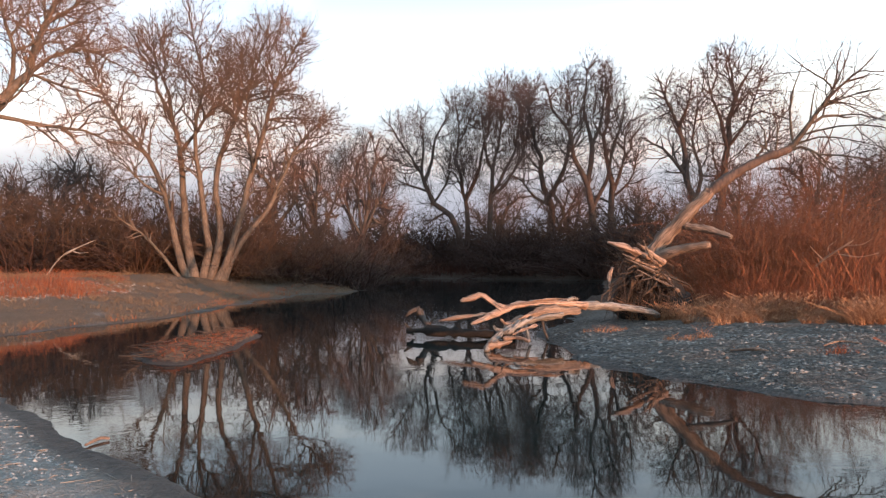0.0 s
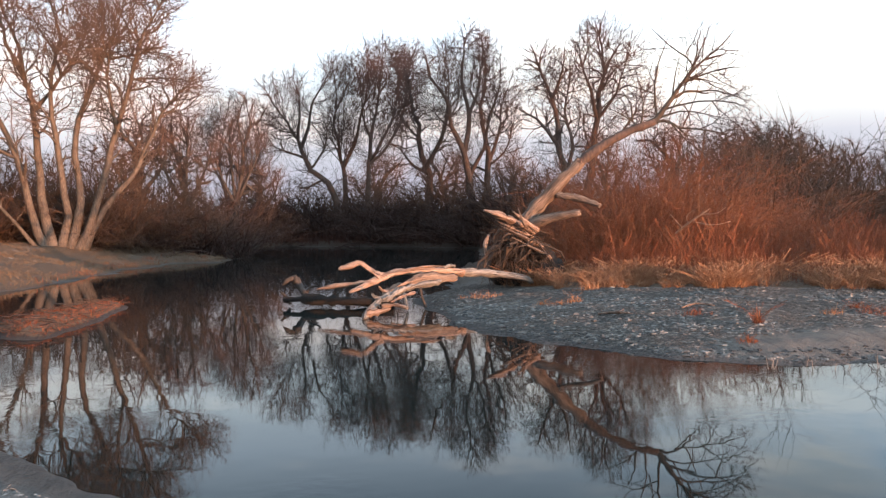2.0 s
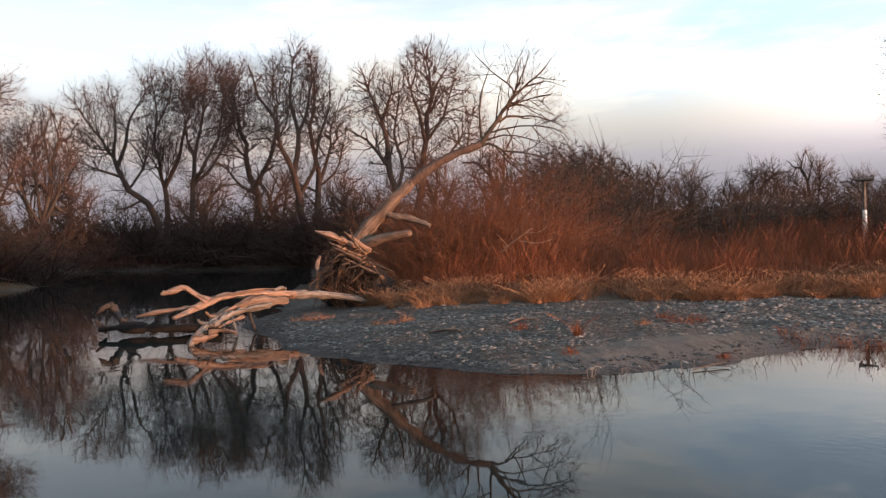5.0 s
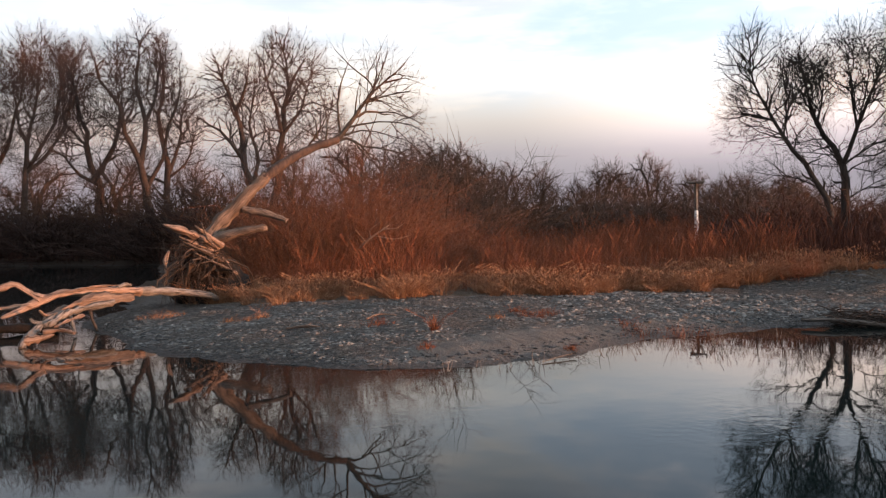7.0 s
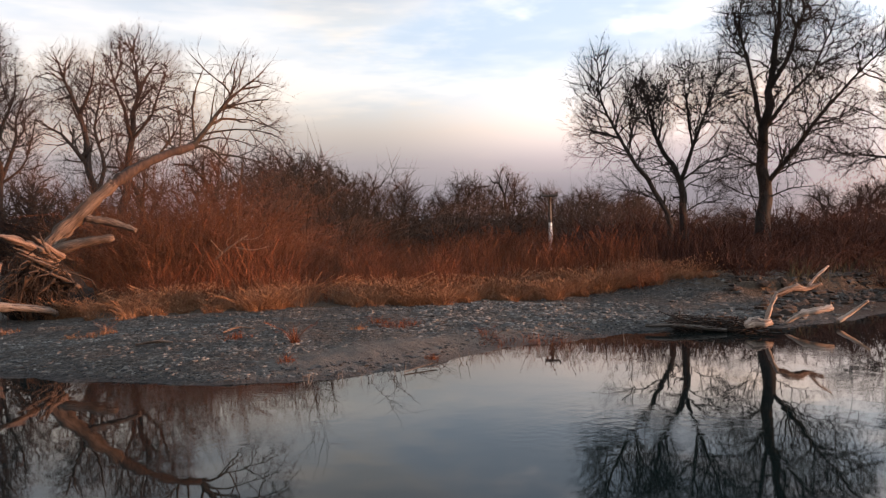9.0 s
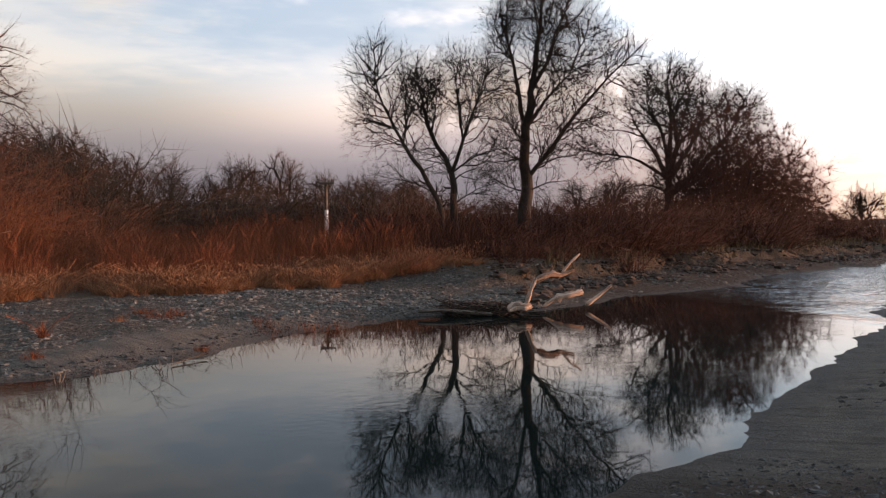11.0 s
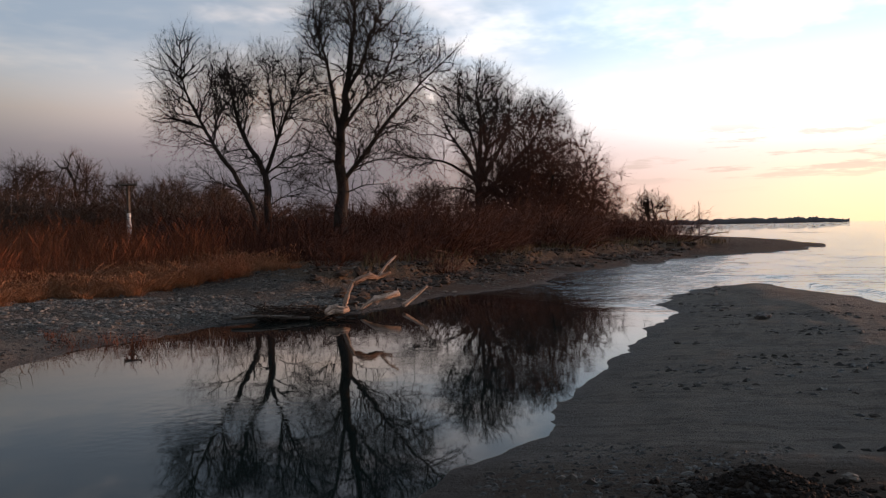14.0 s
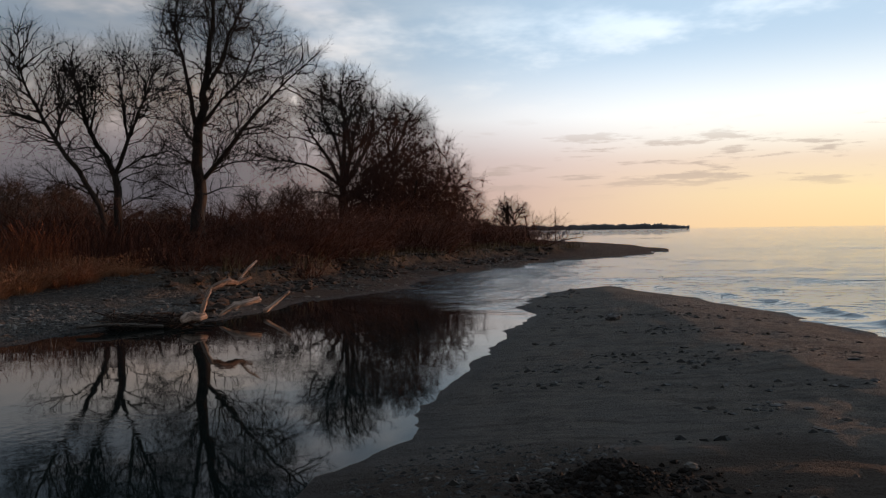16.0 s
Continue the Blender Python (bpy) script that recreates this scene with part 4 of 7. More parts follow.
far_d = winter_tree("far_d", [
    [(0.0, 0.0, -0.3), (0.4, 0.5, 3.6), (0.3, 1.0, 7.1), (-0.6, 1.4, 10.5), (-0.8, 1.9, 13.4), (-1.6, 2.4, 16.3), (-1.8, 2.9, 18.6)],
    [(0.2, 0.0, 7.0), (-1.2, -0.8, 7.7), (-2.5, -1.7, 9.4), (-4.0, -2.5, 10.3)],
    [(0.3, 0.0, 7.4), (1.5, 0.1, 9.4), (2.3, 0.2, 12.2), (2.8, 0.3, 16.3), (2.2, 0.4, 19.8)],
    [(-0.6, 0.0, 10.2), (-2.3, -0.1, 12.3), (-2.8, -0.1, 14.3)],
    [(2.3, 0.0, 12.8), (3.8, 1.6, 15.1), (3.6, 3.2, 19.2)],
    [(0.2, 0.0, 3.6), (1.5, -0.3, 5.3), (3.0, -0.6, 7.6), (4.2, -0.8, 9.9)]],
    (0.5, 0.22, 0.3, 0.15, 0.16, 0.14),
    [(-0.5, 0, 15.7, 4.0, 3.9, 5.5), (2.4, 0, 15.7, 3.4, 3.3, 5.1), (-1.4, 0, 11.1, 4.0, 3.8, 3.8), (1.0, 0, 18.0, 4.0, 3.5, 3.5), (2.5, 0, 11.1, 3.4, 3.3, 3.8), (0.2, 0, 7.6, 4.4, 4.2, 4.4)],
    54, 0.0092, 0.42, 4.6, lift=0.05, low=0.2, fill=0.42, bark=BARK_FAR, twig_mat=TWIG_MID, split=0.05)
tree("bare_tree", base(-7.6, 80), far_d, "bare grey-brown tree in a row behind the thicket", "row of bare trees")
far_e = winter_tree("far_e", [
    [(0.0, 0.0, -0.4), (0.0, -0.4, 3.3), (-0.4, -0.8, 6.1), (-0.9, -1.2, 8.3), (-2.2, -1.6, 11.1), (-2.4, -2.0, 13.3), (-3.9, -2.5, 15.5), (-4.4, -2.9, 17.1)],
    [(-0.8, 0.0, 8.3), (-0.3, 0.8, 12.2), (-1.0, 1.6, 15.5), (-0.7, 2.4, 19.3), (0.0, 3.2, 21.0)],
    [(-0.4, 0.0, 6.1), (1.0, -0.6, 8.8), (1.5, -1.2, 11.6), (2.5, -1.8, 14.4), (2.6, -2.5, 17.1)],
    [(-0.3, 0.0, 12.2), (0.6, 0.6, 14.9), (1.0, 1.1, 18.2), (0.8, 1.7, 20.7)],
    [(-2.2, 0.0, 11.1), (-3.3, 1.2, 11.9), (-4.3, 2.4, 13.6)]],
    (0.48, 0.3, 0.24, 0.2, 0.13),
    [(-0.4, 0, 16.6, 2.9, 2.9, 5.5), (-2.4, 0, 14.4, 3.5, 3.5, 4.3), (1.2, 0, 14.9, 3.2, 3.2, 4.9), (-0.3, 0, 11.1, 4.5, 3.6, 3.7), (-3.8, 0, 14.9, 2.5, 2.6, 3.4), (0.2, 0, 7.2, 4.2, 4.0, 4.2)],
    55, 0.0092, 0.42, 4.6, lift=0.05, low=0.2, fill=0.42, bark=BARK_FAR, twig_mat=TWIG_MID, split=0.05)
tree("bare_tree", base(-11.3, 76), far_e, "bare grey-brown tree in a row behind the thicket", "row of bare trees")
far_f = winter_tree("far_f", [
    [(0.0, 0.0, -0.6), (0.2, 0.5, 3.3), (0.4, 1.1, 7.4), (0.2, 1.6, 10.3), (-0.1, 2.2, 13.8), (0.4, 2.7, 17.3), (0.0, 3.3, 21.5)],
    [(0.4, 0.0, 7.9), (1.6, 0.1, 10.9), (2.0, 0.3, 13.8), (3.0, 0.4, 16.7)],
    [(0.4, 0.0, 6.8), (2.1, -0.1, 8.5), (3.0, -0.1, 10.9), (3.5, -0.2, 13.8)],
    [(-0.1, 0.0, 13.8), (-1.2, 0.1, 15.5), (-0.7, 0.2, 19.0)],
    [(0.3, 0.0, 5.1), (-1.4, 0.9, 7.4), (-2.2, 1.9, 9.2)]],
    (0.45, 0.22, 0.15, 0.15, 0.12),
    [(0.1, 0, 17.9, 2.5, 2.6, 5.0), (2.0, 0, 14.6, 2.5, 2.6, 4.0), (0.4, 0, 11.5, 3.7, 3.5, 3.5), (-1.2, 0, 16.1, 2.3, 2.4, 3.5), (0.2, 0, 7.4, 4.4, 4.2, 4.4)],
    56, 0.0092, 0.42, 4.6, lift=0.05, low=0.2, fill=0.42, bark=BARK_FAR, twig_mat=TWIG_MID, split=0.05)
tree("bare_tree", base(-12, 80), far_f, "bare grey-brown tree in a row behind the thicket", "row of bare trees")
far_g = winter_tree("far_g", [
    [(0.0, 0.0, -0.5), (0.1, -0.5, 1.9), (0.2, -1.1, 5.3), (-0.1, -1.6, 7.2), (-0.7, -2.1, 8.2), (-2.0, -2.7, 9.7), (-3.3, -3.2, 10.5)],
    [(-0.1, 0.0, 7.2), (-0.3, 0.1, 9.6), (-0.8, 0.3, 11.6), (-1.4, 0.4, 13.0), (-2.0, 0.5, 15.0), (-2.6, 0.6, 16.2)],
    [(-0.8, 0.0, 11.5), (0.0, -1.7, 13.5), (0.3, -3.4, 15.4)],
    [(0.2, 0.0, 5.5), (0.9, 0.0, 7.7), (0.2, 0.0, 10.6), (0.7, 0.1, 13.0), (0.6, 0.1, 14.9)],
    [(-1.4, 0.0, 13.0), (-2.7, 1.7, 12.8), (-3.5, 3.3, 12.6)],
    [(0.1, 0.0, 2.9), (-1.4, -0.7, 4.8), (-2.8, -1.5, 5.6)]],
    (0.45, 0.26, 0.15, 0.2, 0.1, 0.1),
    [(-1.0, 0, 13.0, 2.8, 2.8, 4.0), (-2.0, 0, 10.1, 2.8, 2.8, 2.9), (0.7, 0, 12.5, 2.2, 2.3, 3.7), (-0.6, 0, 8.2, 3.3, 2.4, 2.4), (0.1, 0, 6.2, 3.6, 3.5, 3.6)],
    57, 0.0092, 0.42, 4.6, lift=0.05, low=0.2, fill=0.42, bark=BARK_FAR, twig_mat=TWIG_MID, split=0.05)
tree("bare_tree", base(-17.8, 66), far_g, "bare grey-brown tree in a row behind the thicket", "row of bare trees")
far_h = winter_tree("far_h", [
    [(0.0, 0.0, -0.7), (0.2, 0.1, 2.8), (0.8, 0.2, 7.2), (1.1, 0.2, 10.2), (1.4, 0.3, 12.6), (1.7, 0.4, 14.1), (1.6, 0.5, 16.6), (1.2, 0.6, 18.3)],
    [(1.2, 0.0, 10.7), (0.5, -0.7, 13.2), (-0.2, -1.4, 15.2), (-0.2, -2.1, 17.1)],
    [(1.6, 0.0, 14.0), (2.3, 0.5, 15.6), (3.5, 1.0, 17.3)],
    [(0.8, 0.0, 8.0), (0.0, 1.6, 10.0), (0.4, 3.1, 12.2)],
    [(1.1, 0.0, 9.9), (2.6, -1.1, 11.9), (3.4, -2.1, 14.1), (4.0, -3.2, 15.8)],
    [(1.5, 0.0, 12.6), (2.9, -0.2, 14.6), (4.7, -0.4, 15.5)],
    [(0.7, 0.0, 7.0), (2.6, -0.3, 8.2), (4.6, -0.7, 11.1), (5.4, -1.0, 13.0)]],
    (0.45, 0.2, 0.2, 0.13, 0.17, 0.14, 0.17),
    [(1.5, 0, 15.4, 2.9, 2.9, 3.5), (2.9, 0, 14.6, 3.1, 3.1, 3.8), (0.6, 0, 11.2, 2.9, 2.9, 3.3), (4.1, 0, 11.6, 3.4, 3.4, 3.5), (0.1, 0, 6.2, 3.7, 3.6, 3.7)],
    58, 0.0092, 0.42, 4.6, lift=0.05, low=0.2, fill=0.42, bark=BARK_FAR, twig_mat=TWIG_MID, split=0.05)
tree("bare_tree", base(-19.3, 68), far_h, "bare grey-brown tree in a row behind the thicket", "row of bare trees")
far_k = winter_tree("far_k", [
    [(-0.1, 0.0, 0.0), (0.0, -0.5, 4.9), (1.5, -1.0, 7.0), (3.4, -1.4, 9.8), (4.9, -1.9, 12.6)],
    [(0.0, 0.0, 4.8), (-1.0, 1.0, 9.8), (-0.4, 2.0, 14.6), (0.5, 3.0, 18.8)],
    [(-1.1, 0.0, 7.0), (-2.8, 1.6, 11.8), (-3.5, 3.1, 16.6)],
    [(-0.3, 0.0, 11.8), (1.2, -1.7, 15.4), (2.6, -3.3, 18.6)],
    [(1.5, 0.0, 7.0), (2.4, 1.2, 11.2), (2.8, 2.4, 14.7)],
    [(-1.5, 0.0, 8.4), (-4.2, 0.8, 10.4), (-5.7, 1.5, 13.8)]],
    (0.38, 0.24, 0.16, 0.15, 0.14, 0.12),
    [(-0.4, 0, 15.0, 7.0, 5.9, 6.3), (2.8, 0, 14.0, 3.9, 3.8, 6.3), (-3.6, 0, 13.2, 4.4, 4.2, 5.8), (0.1, 0, 9.8, 7.8, 4.1, 4.2), (0.1, 0, 9.8, 5.7, 5.4, 5.7)],
    59, 0.0092, 0.42, 4.6, lift=0.05, low=0.2, fill=0.42, bark=BARK_FAR, twig_mat=TWIG_MID, split=0.05)
tree("bare_tree", base(6.5, 104), far_k, "bare grey-brown tree in a row behind the thicket", "row of bare trees")
LOW = [winter_tree("low_tree", [[(0, 0, 0), (0.1, 0, 3.0), (0.4 * k, 0, 5.0)], [(0, 0, 2.4), (-1.6, 0.4, 4.6), (-2.6, 0.5, 7.0)], [(0.05, 0, 2.8), (1.7, -0.5, 4.8), (2.4 + 0.5 * k, -0.4, 7.6)], [(0.1, 0, 3.0), (0.2 - 0.3 * k, 1.0, 6.0), (-0.5, 1.0, 9.0)]], (0.42, 0.2, 0.2, 0.22),
    [(0, 0, 7.4, 3.4, 3.2, 3.0), (-1.6, 0, 6.2 + 0.5 * k, 2.4, 2.2, 2.0), (1.8, 0, 6.8, 2.2, 2.2, 2.4)], 71 + k, 0.02, 0.4, 3.2, haze=1, lift=0.03, low=0.25, bark=BARK_DARK, twig_mat=TWIG_FAR, split=0.06, wild=0.3) for k in range(3)]
for k, (az, d, w, s) in enumerate([(-32.5, 92, 0.79, 1.14), (-31.0, 92, 0.89, 1.03), (-36.1, 92, 0.75, 0.93), (-39.2, 92, 0.71, 0.89), (-43.3, 92, 0.89, 0.93), (-47.1, 92, 0.75, 0.96), (-45.0, 92, 0.59, 0.72), (-50.0, 92, 0.59, 0.76), (-51.4, 92, 0.55, 0.69), (-53.3, 92, 0.69, 0.71), (-55.4, 92, 0.59, 0.70), (-41.9, 92, 0.49, 0.69), (-34.1, 92, 0.59, 0.95), (-25.8, 70, 0.90, 1.03), (-29.3, 70, 0.68, 0.88), (-31.8, 70, 0.75, 0.89), (-55.1, 95, 0.61, 0.62), (-56.8, 95, 0.53, 0.57), (-62.6, 95, 0.53, 0.47), (-68.4, 95, 0.61, 0.66), (-70.5, 95, 0.71, 0.72), (29.1, 80, 1.03, 1.03), (26.7, 80, 1.03, 1.12), (24.1, 80, 1.03, 1.15), (12.5, 80, 1.20, 1.42), (9.3, 80, 1.03, 1.51), (6.0, 80, 0.86, 1.60), (-14.2, 120, 1.16, 1.35), (-4.0, 120, 1.42, 1.33), (-9.6, 120, 1.54, 1.32), (4.4, 120, 1.29, 1.25), (-20.9, 120, 1.29, 1.61)]):
    tree("bare_tree", base(az, d, az + (0, 180)[k % 2]), LOW[k % 3], "small rounded bare tree rising from the thicket", "low bare trees", (w, w, s))
tall_a = winter_tree("tall_a", [
    [(-0.03, 0.00, 0.67), (-0.08, -0.12, 1.57), (-0.33, -0.23, 2.27), (-0.82, -0.35, 3.08), (-1.40, -0.47, 4.01), (-1.90, -0.59, 4.93), (-2.25, -0.70, 5.76), (-2.38, -0.82, 6.78), (-2.27, -0.94, 7.59)],
    [(-0.39, 0.00, 2.37), (-1.02, 0.18, 2.69), (-1.82, 0.35, 2.81), (-2.62, 0.53, 3.03)],
    [(-1.40, 0.00, 4.01), (-2.10, 0.19, 4.40), (-2.91, 0.38, 4.46)],
    [(-1.80, 0.00, 4.73), (-2.60, -0.03, 4.96), (-3.32, -0.06, 5.19)],
    [(-1.37, 0.00, 3.91), (-1.20, -0.27, 4.91), (-1.39, -0.53, 5.92), (-1.22, -0.80, 7.12)],
    [(-2.25, 0.00, 5.76), (-2.79, 0.41, 6.19), (-3.16, 0.82, 6.82)],
    [(-1.24, 0.00, 5.01), (-0.79, 0.43, 5.89), (-0.78, 0.86, 6.90)]],
    (0.12, 0.032, 0.036, 0.032, 0.044, 0.028, 0.028),
    [(-2.3, 0, 5.8, 1.3, 1.5, 2.2), (-2.7, 0, 3.9, 1.0, 1.2, 1.3), (-1.3, 0, 5.9, 1.1, 1.3, 1.8), (-1.8, 0, 4.1, 1.1, 1.3, 1.5)],
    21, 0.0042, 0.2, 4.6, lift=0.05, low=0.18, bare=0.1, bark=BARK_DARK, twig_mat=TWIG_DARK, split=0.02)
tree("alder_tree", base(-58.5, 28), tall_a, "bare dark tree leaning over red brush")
tall_b = winter_tree("tall_b", [
    [(0.05, 0.00, 0.56), (0.03, 0.18, 1.87), (0.02, 0.37, 3.07), (-0.33, 0.55, 3.69), (-0.84, 0.73, 4.51), (-1.03, 0.92, 5.43), (-1.34, 1.10, 6.57), (-1.29, 1.28, 7.38)],
    [(-0.84, 0.00, 4.51), (-0.59, -0.50, 5.62), (-0.70, -1.01, 6.73)],
    [(0.02, 0.00, 3.13), (0.42, -0.33, 4.23), (0.82, -0.67, 5.25), (1.22, -1.00, 6.43), (1.84, -1.33, 7.39)],
    [(0.34, 0.00, 4.07), (0.23, 0.47, 5.28), (0.15, 0.93, 6.69), (-0.04, 1.40, 7.80)],
    [(0.02, 0.00, 3.07), (0.80, -0.29, 3.61), (1.58, -0.59, 3.83), (2.38, -0.88, 3.90)],
    [(-0.10, 0.00, 3.32), (-0.77, -0.53, 3.42), (-1.71, -1.06, 3.57)],
    [(0.09, 0.00, 2.17), (0.99, 0.21, 2.61), (1.85, 0.42, 2.73)],
    [(0.82, 0.00, 5.25), (1.55, -0.22, 5.71), (2.26, -0.43, 5.98)],
    [(0.46, 0.00, 4.30), (0.79, 0.55, 6.05), (0.80, 1.09, 7.45)],
    [(0.08, 0.00, 1.86), (-0.58, -0.38, 2.08), (-1.18, -0.75, 2.70)]],
    (0.155, 0.04, 0.08, 0.056, 0.04, 0.028, 0.028, 0.032, 0.04, 0.024),
    [(-0.1, 0, 6.1, 1.7, 1.8, 2.2), (1.1, 0, 5.8, 1.4, 1.5, 2.0), (-1.1, 0, 5.1, 1.0, 1.2, 2.0), (1.2, 0, 3.2, 1.6, 1.5, 1.3), (-1.2, 0, 3.5, 1.1, 1.3, 1.1)],
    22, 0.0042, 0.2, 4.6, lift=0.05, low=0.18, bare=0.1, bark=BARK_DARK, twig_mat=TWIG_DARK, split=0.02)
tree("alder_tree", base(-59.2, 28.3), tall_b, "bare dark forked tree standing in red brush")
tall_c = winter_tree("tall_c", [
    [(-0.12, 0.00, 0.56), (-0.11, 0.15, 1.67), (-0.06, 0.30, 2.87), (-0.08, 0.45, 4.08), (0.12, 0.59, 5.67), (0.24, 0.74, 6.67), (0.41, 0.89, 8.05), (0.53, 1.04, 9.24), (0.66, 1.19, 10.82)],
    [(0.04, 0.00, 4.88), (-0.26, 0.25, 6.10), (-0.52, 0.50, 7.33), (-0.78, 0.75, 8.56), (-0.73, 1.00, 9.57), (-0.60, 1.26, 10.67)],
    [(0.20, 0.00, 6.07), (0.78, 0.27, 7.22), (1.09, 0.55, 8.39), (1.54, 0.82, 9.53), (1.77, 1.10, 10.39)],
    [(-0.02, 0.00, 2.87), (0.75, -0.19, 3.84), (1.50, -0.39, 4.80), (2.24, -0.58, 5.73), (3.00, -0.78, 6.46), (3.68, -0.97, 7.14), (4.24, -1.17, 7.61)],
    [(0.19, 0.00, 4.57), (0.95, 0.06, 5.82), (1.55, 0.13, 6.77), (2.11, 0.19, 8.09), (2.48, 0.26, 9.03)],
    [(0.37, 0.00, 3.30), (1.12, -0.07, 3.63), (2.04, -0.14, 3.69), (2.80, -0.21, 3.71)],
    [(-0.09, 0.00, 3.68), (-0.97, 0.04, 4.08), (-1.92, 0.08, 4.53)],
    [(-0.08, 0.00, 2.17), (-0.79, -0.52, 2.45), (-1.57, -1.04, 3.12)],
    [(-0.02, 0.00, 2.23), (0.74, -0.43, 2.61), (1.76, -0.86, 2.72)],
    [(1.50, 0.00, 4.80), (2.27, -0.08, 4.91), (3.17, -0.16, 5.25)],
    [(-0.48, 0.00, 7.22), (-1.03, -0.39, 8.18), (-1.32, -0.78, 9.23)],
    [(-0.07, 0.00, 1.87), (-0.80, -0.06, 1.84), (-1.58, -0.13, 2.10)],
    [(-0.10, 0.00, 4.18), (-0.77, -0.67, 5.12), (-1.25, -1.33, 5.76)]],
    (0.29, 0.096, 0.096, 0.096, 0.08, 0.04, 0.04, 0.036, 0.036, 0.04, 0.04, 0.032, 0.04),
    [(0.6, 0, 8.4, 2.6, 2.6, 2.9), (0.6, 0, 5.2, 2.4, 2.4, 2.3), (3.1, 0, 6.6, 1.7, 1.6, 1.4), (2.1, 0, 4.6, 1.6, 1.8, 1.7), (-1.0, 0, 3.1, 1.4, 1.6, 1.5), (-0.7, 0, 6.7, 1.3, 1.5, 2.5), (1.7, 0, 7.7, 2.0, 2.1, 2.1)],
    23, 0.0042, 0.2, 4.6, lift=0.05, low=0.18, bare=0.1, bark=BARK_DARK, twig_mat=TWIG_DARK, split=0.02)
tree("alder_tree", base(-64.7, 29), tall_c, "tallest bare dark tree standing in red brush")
round_tree = winter_tree("round_tree", [
    [(-1.3, 0.0, 0.2), (-1.2, 1.1, 2.5), (-1.1, 2.1, 4.6)],
    [(-1.2, 0.0, 4.2), (-2.0, 0.8, 6.3), (-3.0, 1.7, 8.0), (-3.8, 2.5, 9.5), (-4.6, 3.4, 11.0)],
    [(-1.1, 0.0, 4.5), (-0.5, -0.8, 7.1), (-0.9, -1.6, 9.7), (-1.1, -2.4, 11.3), (-0.8, -3.2, 12.8)],
    [(-1.0, 0.0, 4.4), (0.3, 1.2, 6.7), (1.2, 2.5, 8.8), (1.4, 3.7, 10.9), (1.3, 5.0, 12.7)],
    [(-0.8, 0.0, 4.0), (1.1, -0.8, 5.4), (2.9, -1.5, 7.5), (3.7, -2.3, 9.1), (4.4, -3.1, 10.3)],
    [(-0.6, 0.0, 3.6), (2.0, 0.6, 5.0), (4.1, 1.1, 6.6), (5.8, 1.7, 7.8)],
    [(-1.3, 0.0, 4.2), (-3.9, -1.4, 6.0), (-6.0, -2.7, 6.4), (-7.7, -4.1, 7.0)],
    [(-1.3, 0.0, 3.4), (-3.1, 0.9, 4.2), (-4.4, 1.7, 3.9), (-5.4, 2.6, 3.4)],
    [(-1.2, 0.0, 4.4), (-1.5, -1.2, 7.6), (-2.5, -2.3, 10.1), (-2.3, -3.5, 12.2)],
    [(0.3, 0.0, 6.7), (2.7, 1.0, 9.4), (2.9, 2.1, 11.6)],
    [(-3.0, 0.0, 8.0), (-4.7, 1.1, 8.7), (-6.6, 2.2, 8.8)],
    [(-1.0, 0.0, 4.2), (-0.1, 0.9, 8.4), (0.4, 1.8, 11.3), (0.0, 2.7, 13.0)]],
    (0.5, 0.204, 0.221, 0.221, 0.204, 0.17, 0.153, 0.102, 0.187, 0.153, 0.085, 0.17),
    [(-0.9, 0, 9.0, 4.7, 4.1, 4.2), (2.4, 0, 7.7, 4.0, 3.8, 3.9), (-4.3, 0, 7.9, 3.3, 3.3, 3.7), (0.0, 0, 10.9, 4.0, 2.4, 2.3), (4.7, 0, 6.6, 1.9, 2.0, 2.3), (-6.4, 0, 6.7, 2.1, 1.9, 1.8)],
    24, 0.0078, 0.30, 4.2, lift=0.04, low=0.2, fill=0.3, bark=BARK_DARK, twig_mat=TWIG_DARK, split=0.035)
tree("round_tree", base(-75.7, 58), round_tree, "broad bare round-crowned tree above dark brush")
dome = tree_meshes("dome", [[(c * 0.8, q * 0.8, 0), (c * 1.6, q * 1.5, 1.6), (c * 3.0, q * 2.6, 3.6)] for c, q in ((1, 0), (0.4, 0.9), (-0.7, 0.6), (-0.8, -0.6), (0.4, -0.9), (0, 0))],
                   [(0, 0, 3.4, 4.2, 3.6, 3.9), (1.8, 0, 2.4, 3.4, 3, 2.6)], 3600, 0.36, 0.36, 28, 0.08, 0.009, 0.75, 6, BARK_DARK, TWIG_MAROON, twig_r=0.0105, split=0.04, curl=0.2)
for az, d, k in ((-78.4, 54, 1.25), (-79.6, 57, 1.0), (-80.6, 56, 0.72), (-76.6, 50, 0.75), (-71.6, 52, 0.55)):
    tree("willow_bush", base(az, d), dome, "dense dark maroon leafless bush under the round tree", "maroon bushes", (k, k, k))
dome_far = tree_meshes("dome_far", [[(c * 0.8, q * 0.8, 0), (c * 1.6, q * 1.5, 1.6), (c * 3.0, q * 2.6, 3.6)] for c, q in ((1, 0), (0.4, 0.9), (-0.7, 0.6), (-0.8, -0.6), (0.4, -0.9), (0, 0))],
                   [(0, 0, 3.4, 4.0, 3.6, 3.9)], 900, 0.55, 0.55, 29, 0.09, 0.016, 0.9, 3, BARK_DARK, TWIG_SHRUB, twig_r=0.026, split=0.05, curl=0.2)
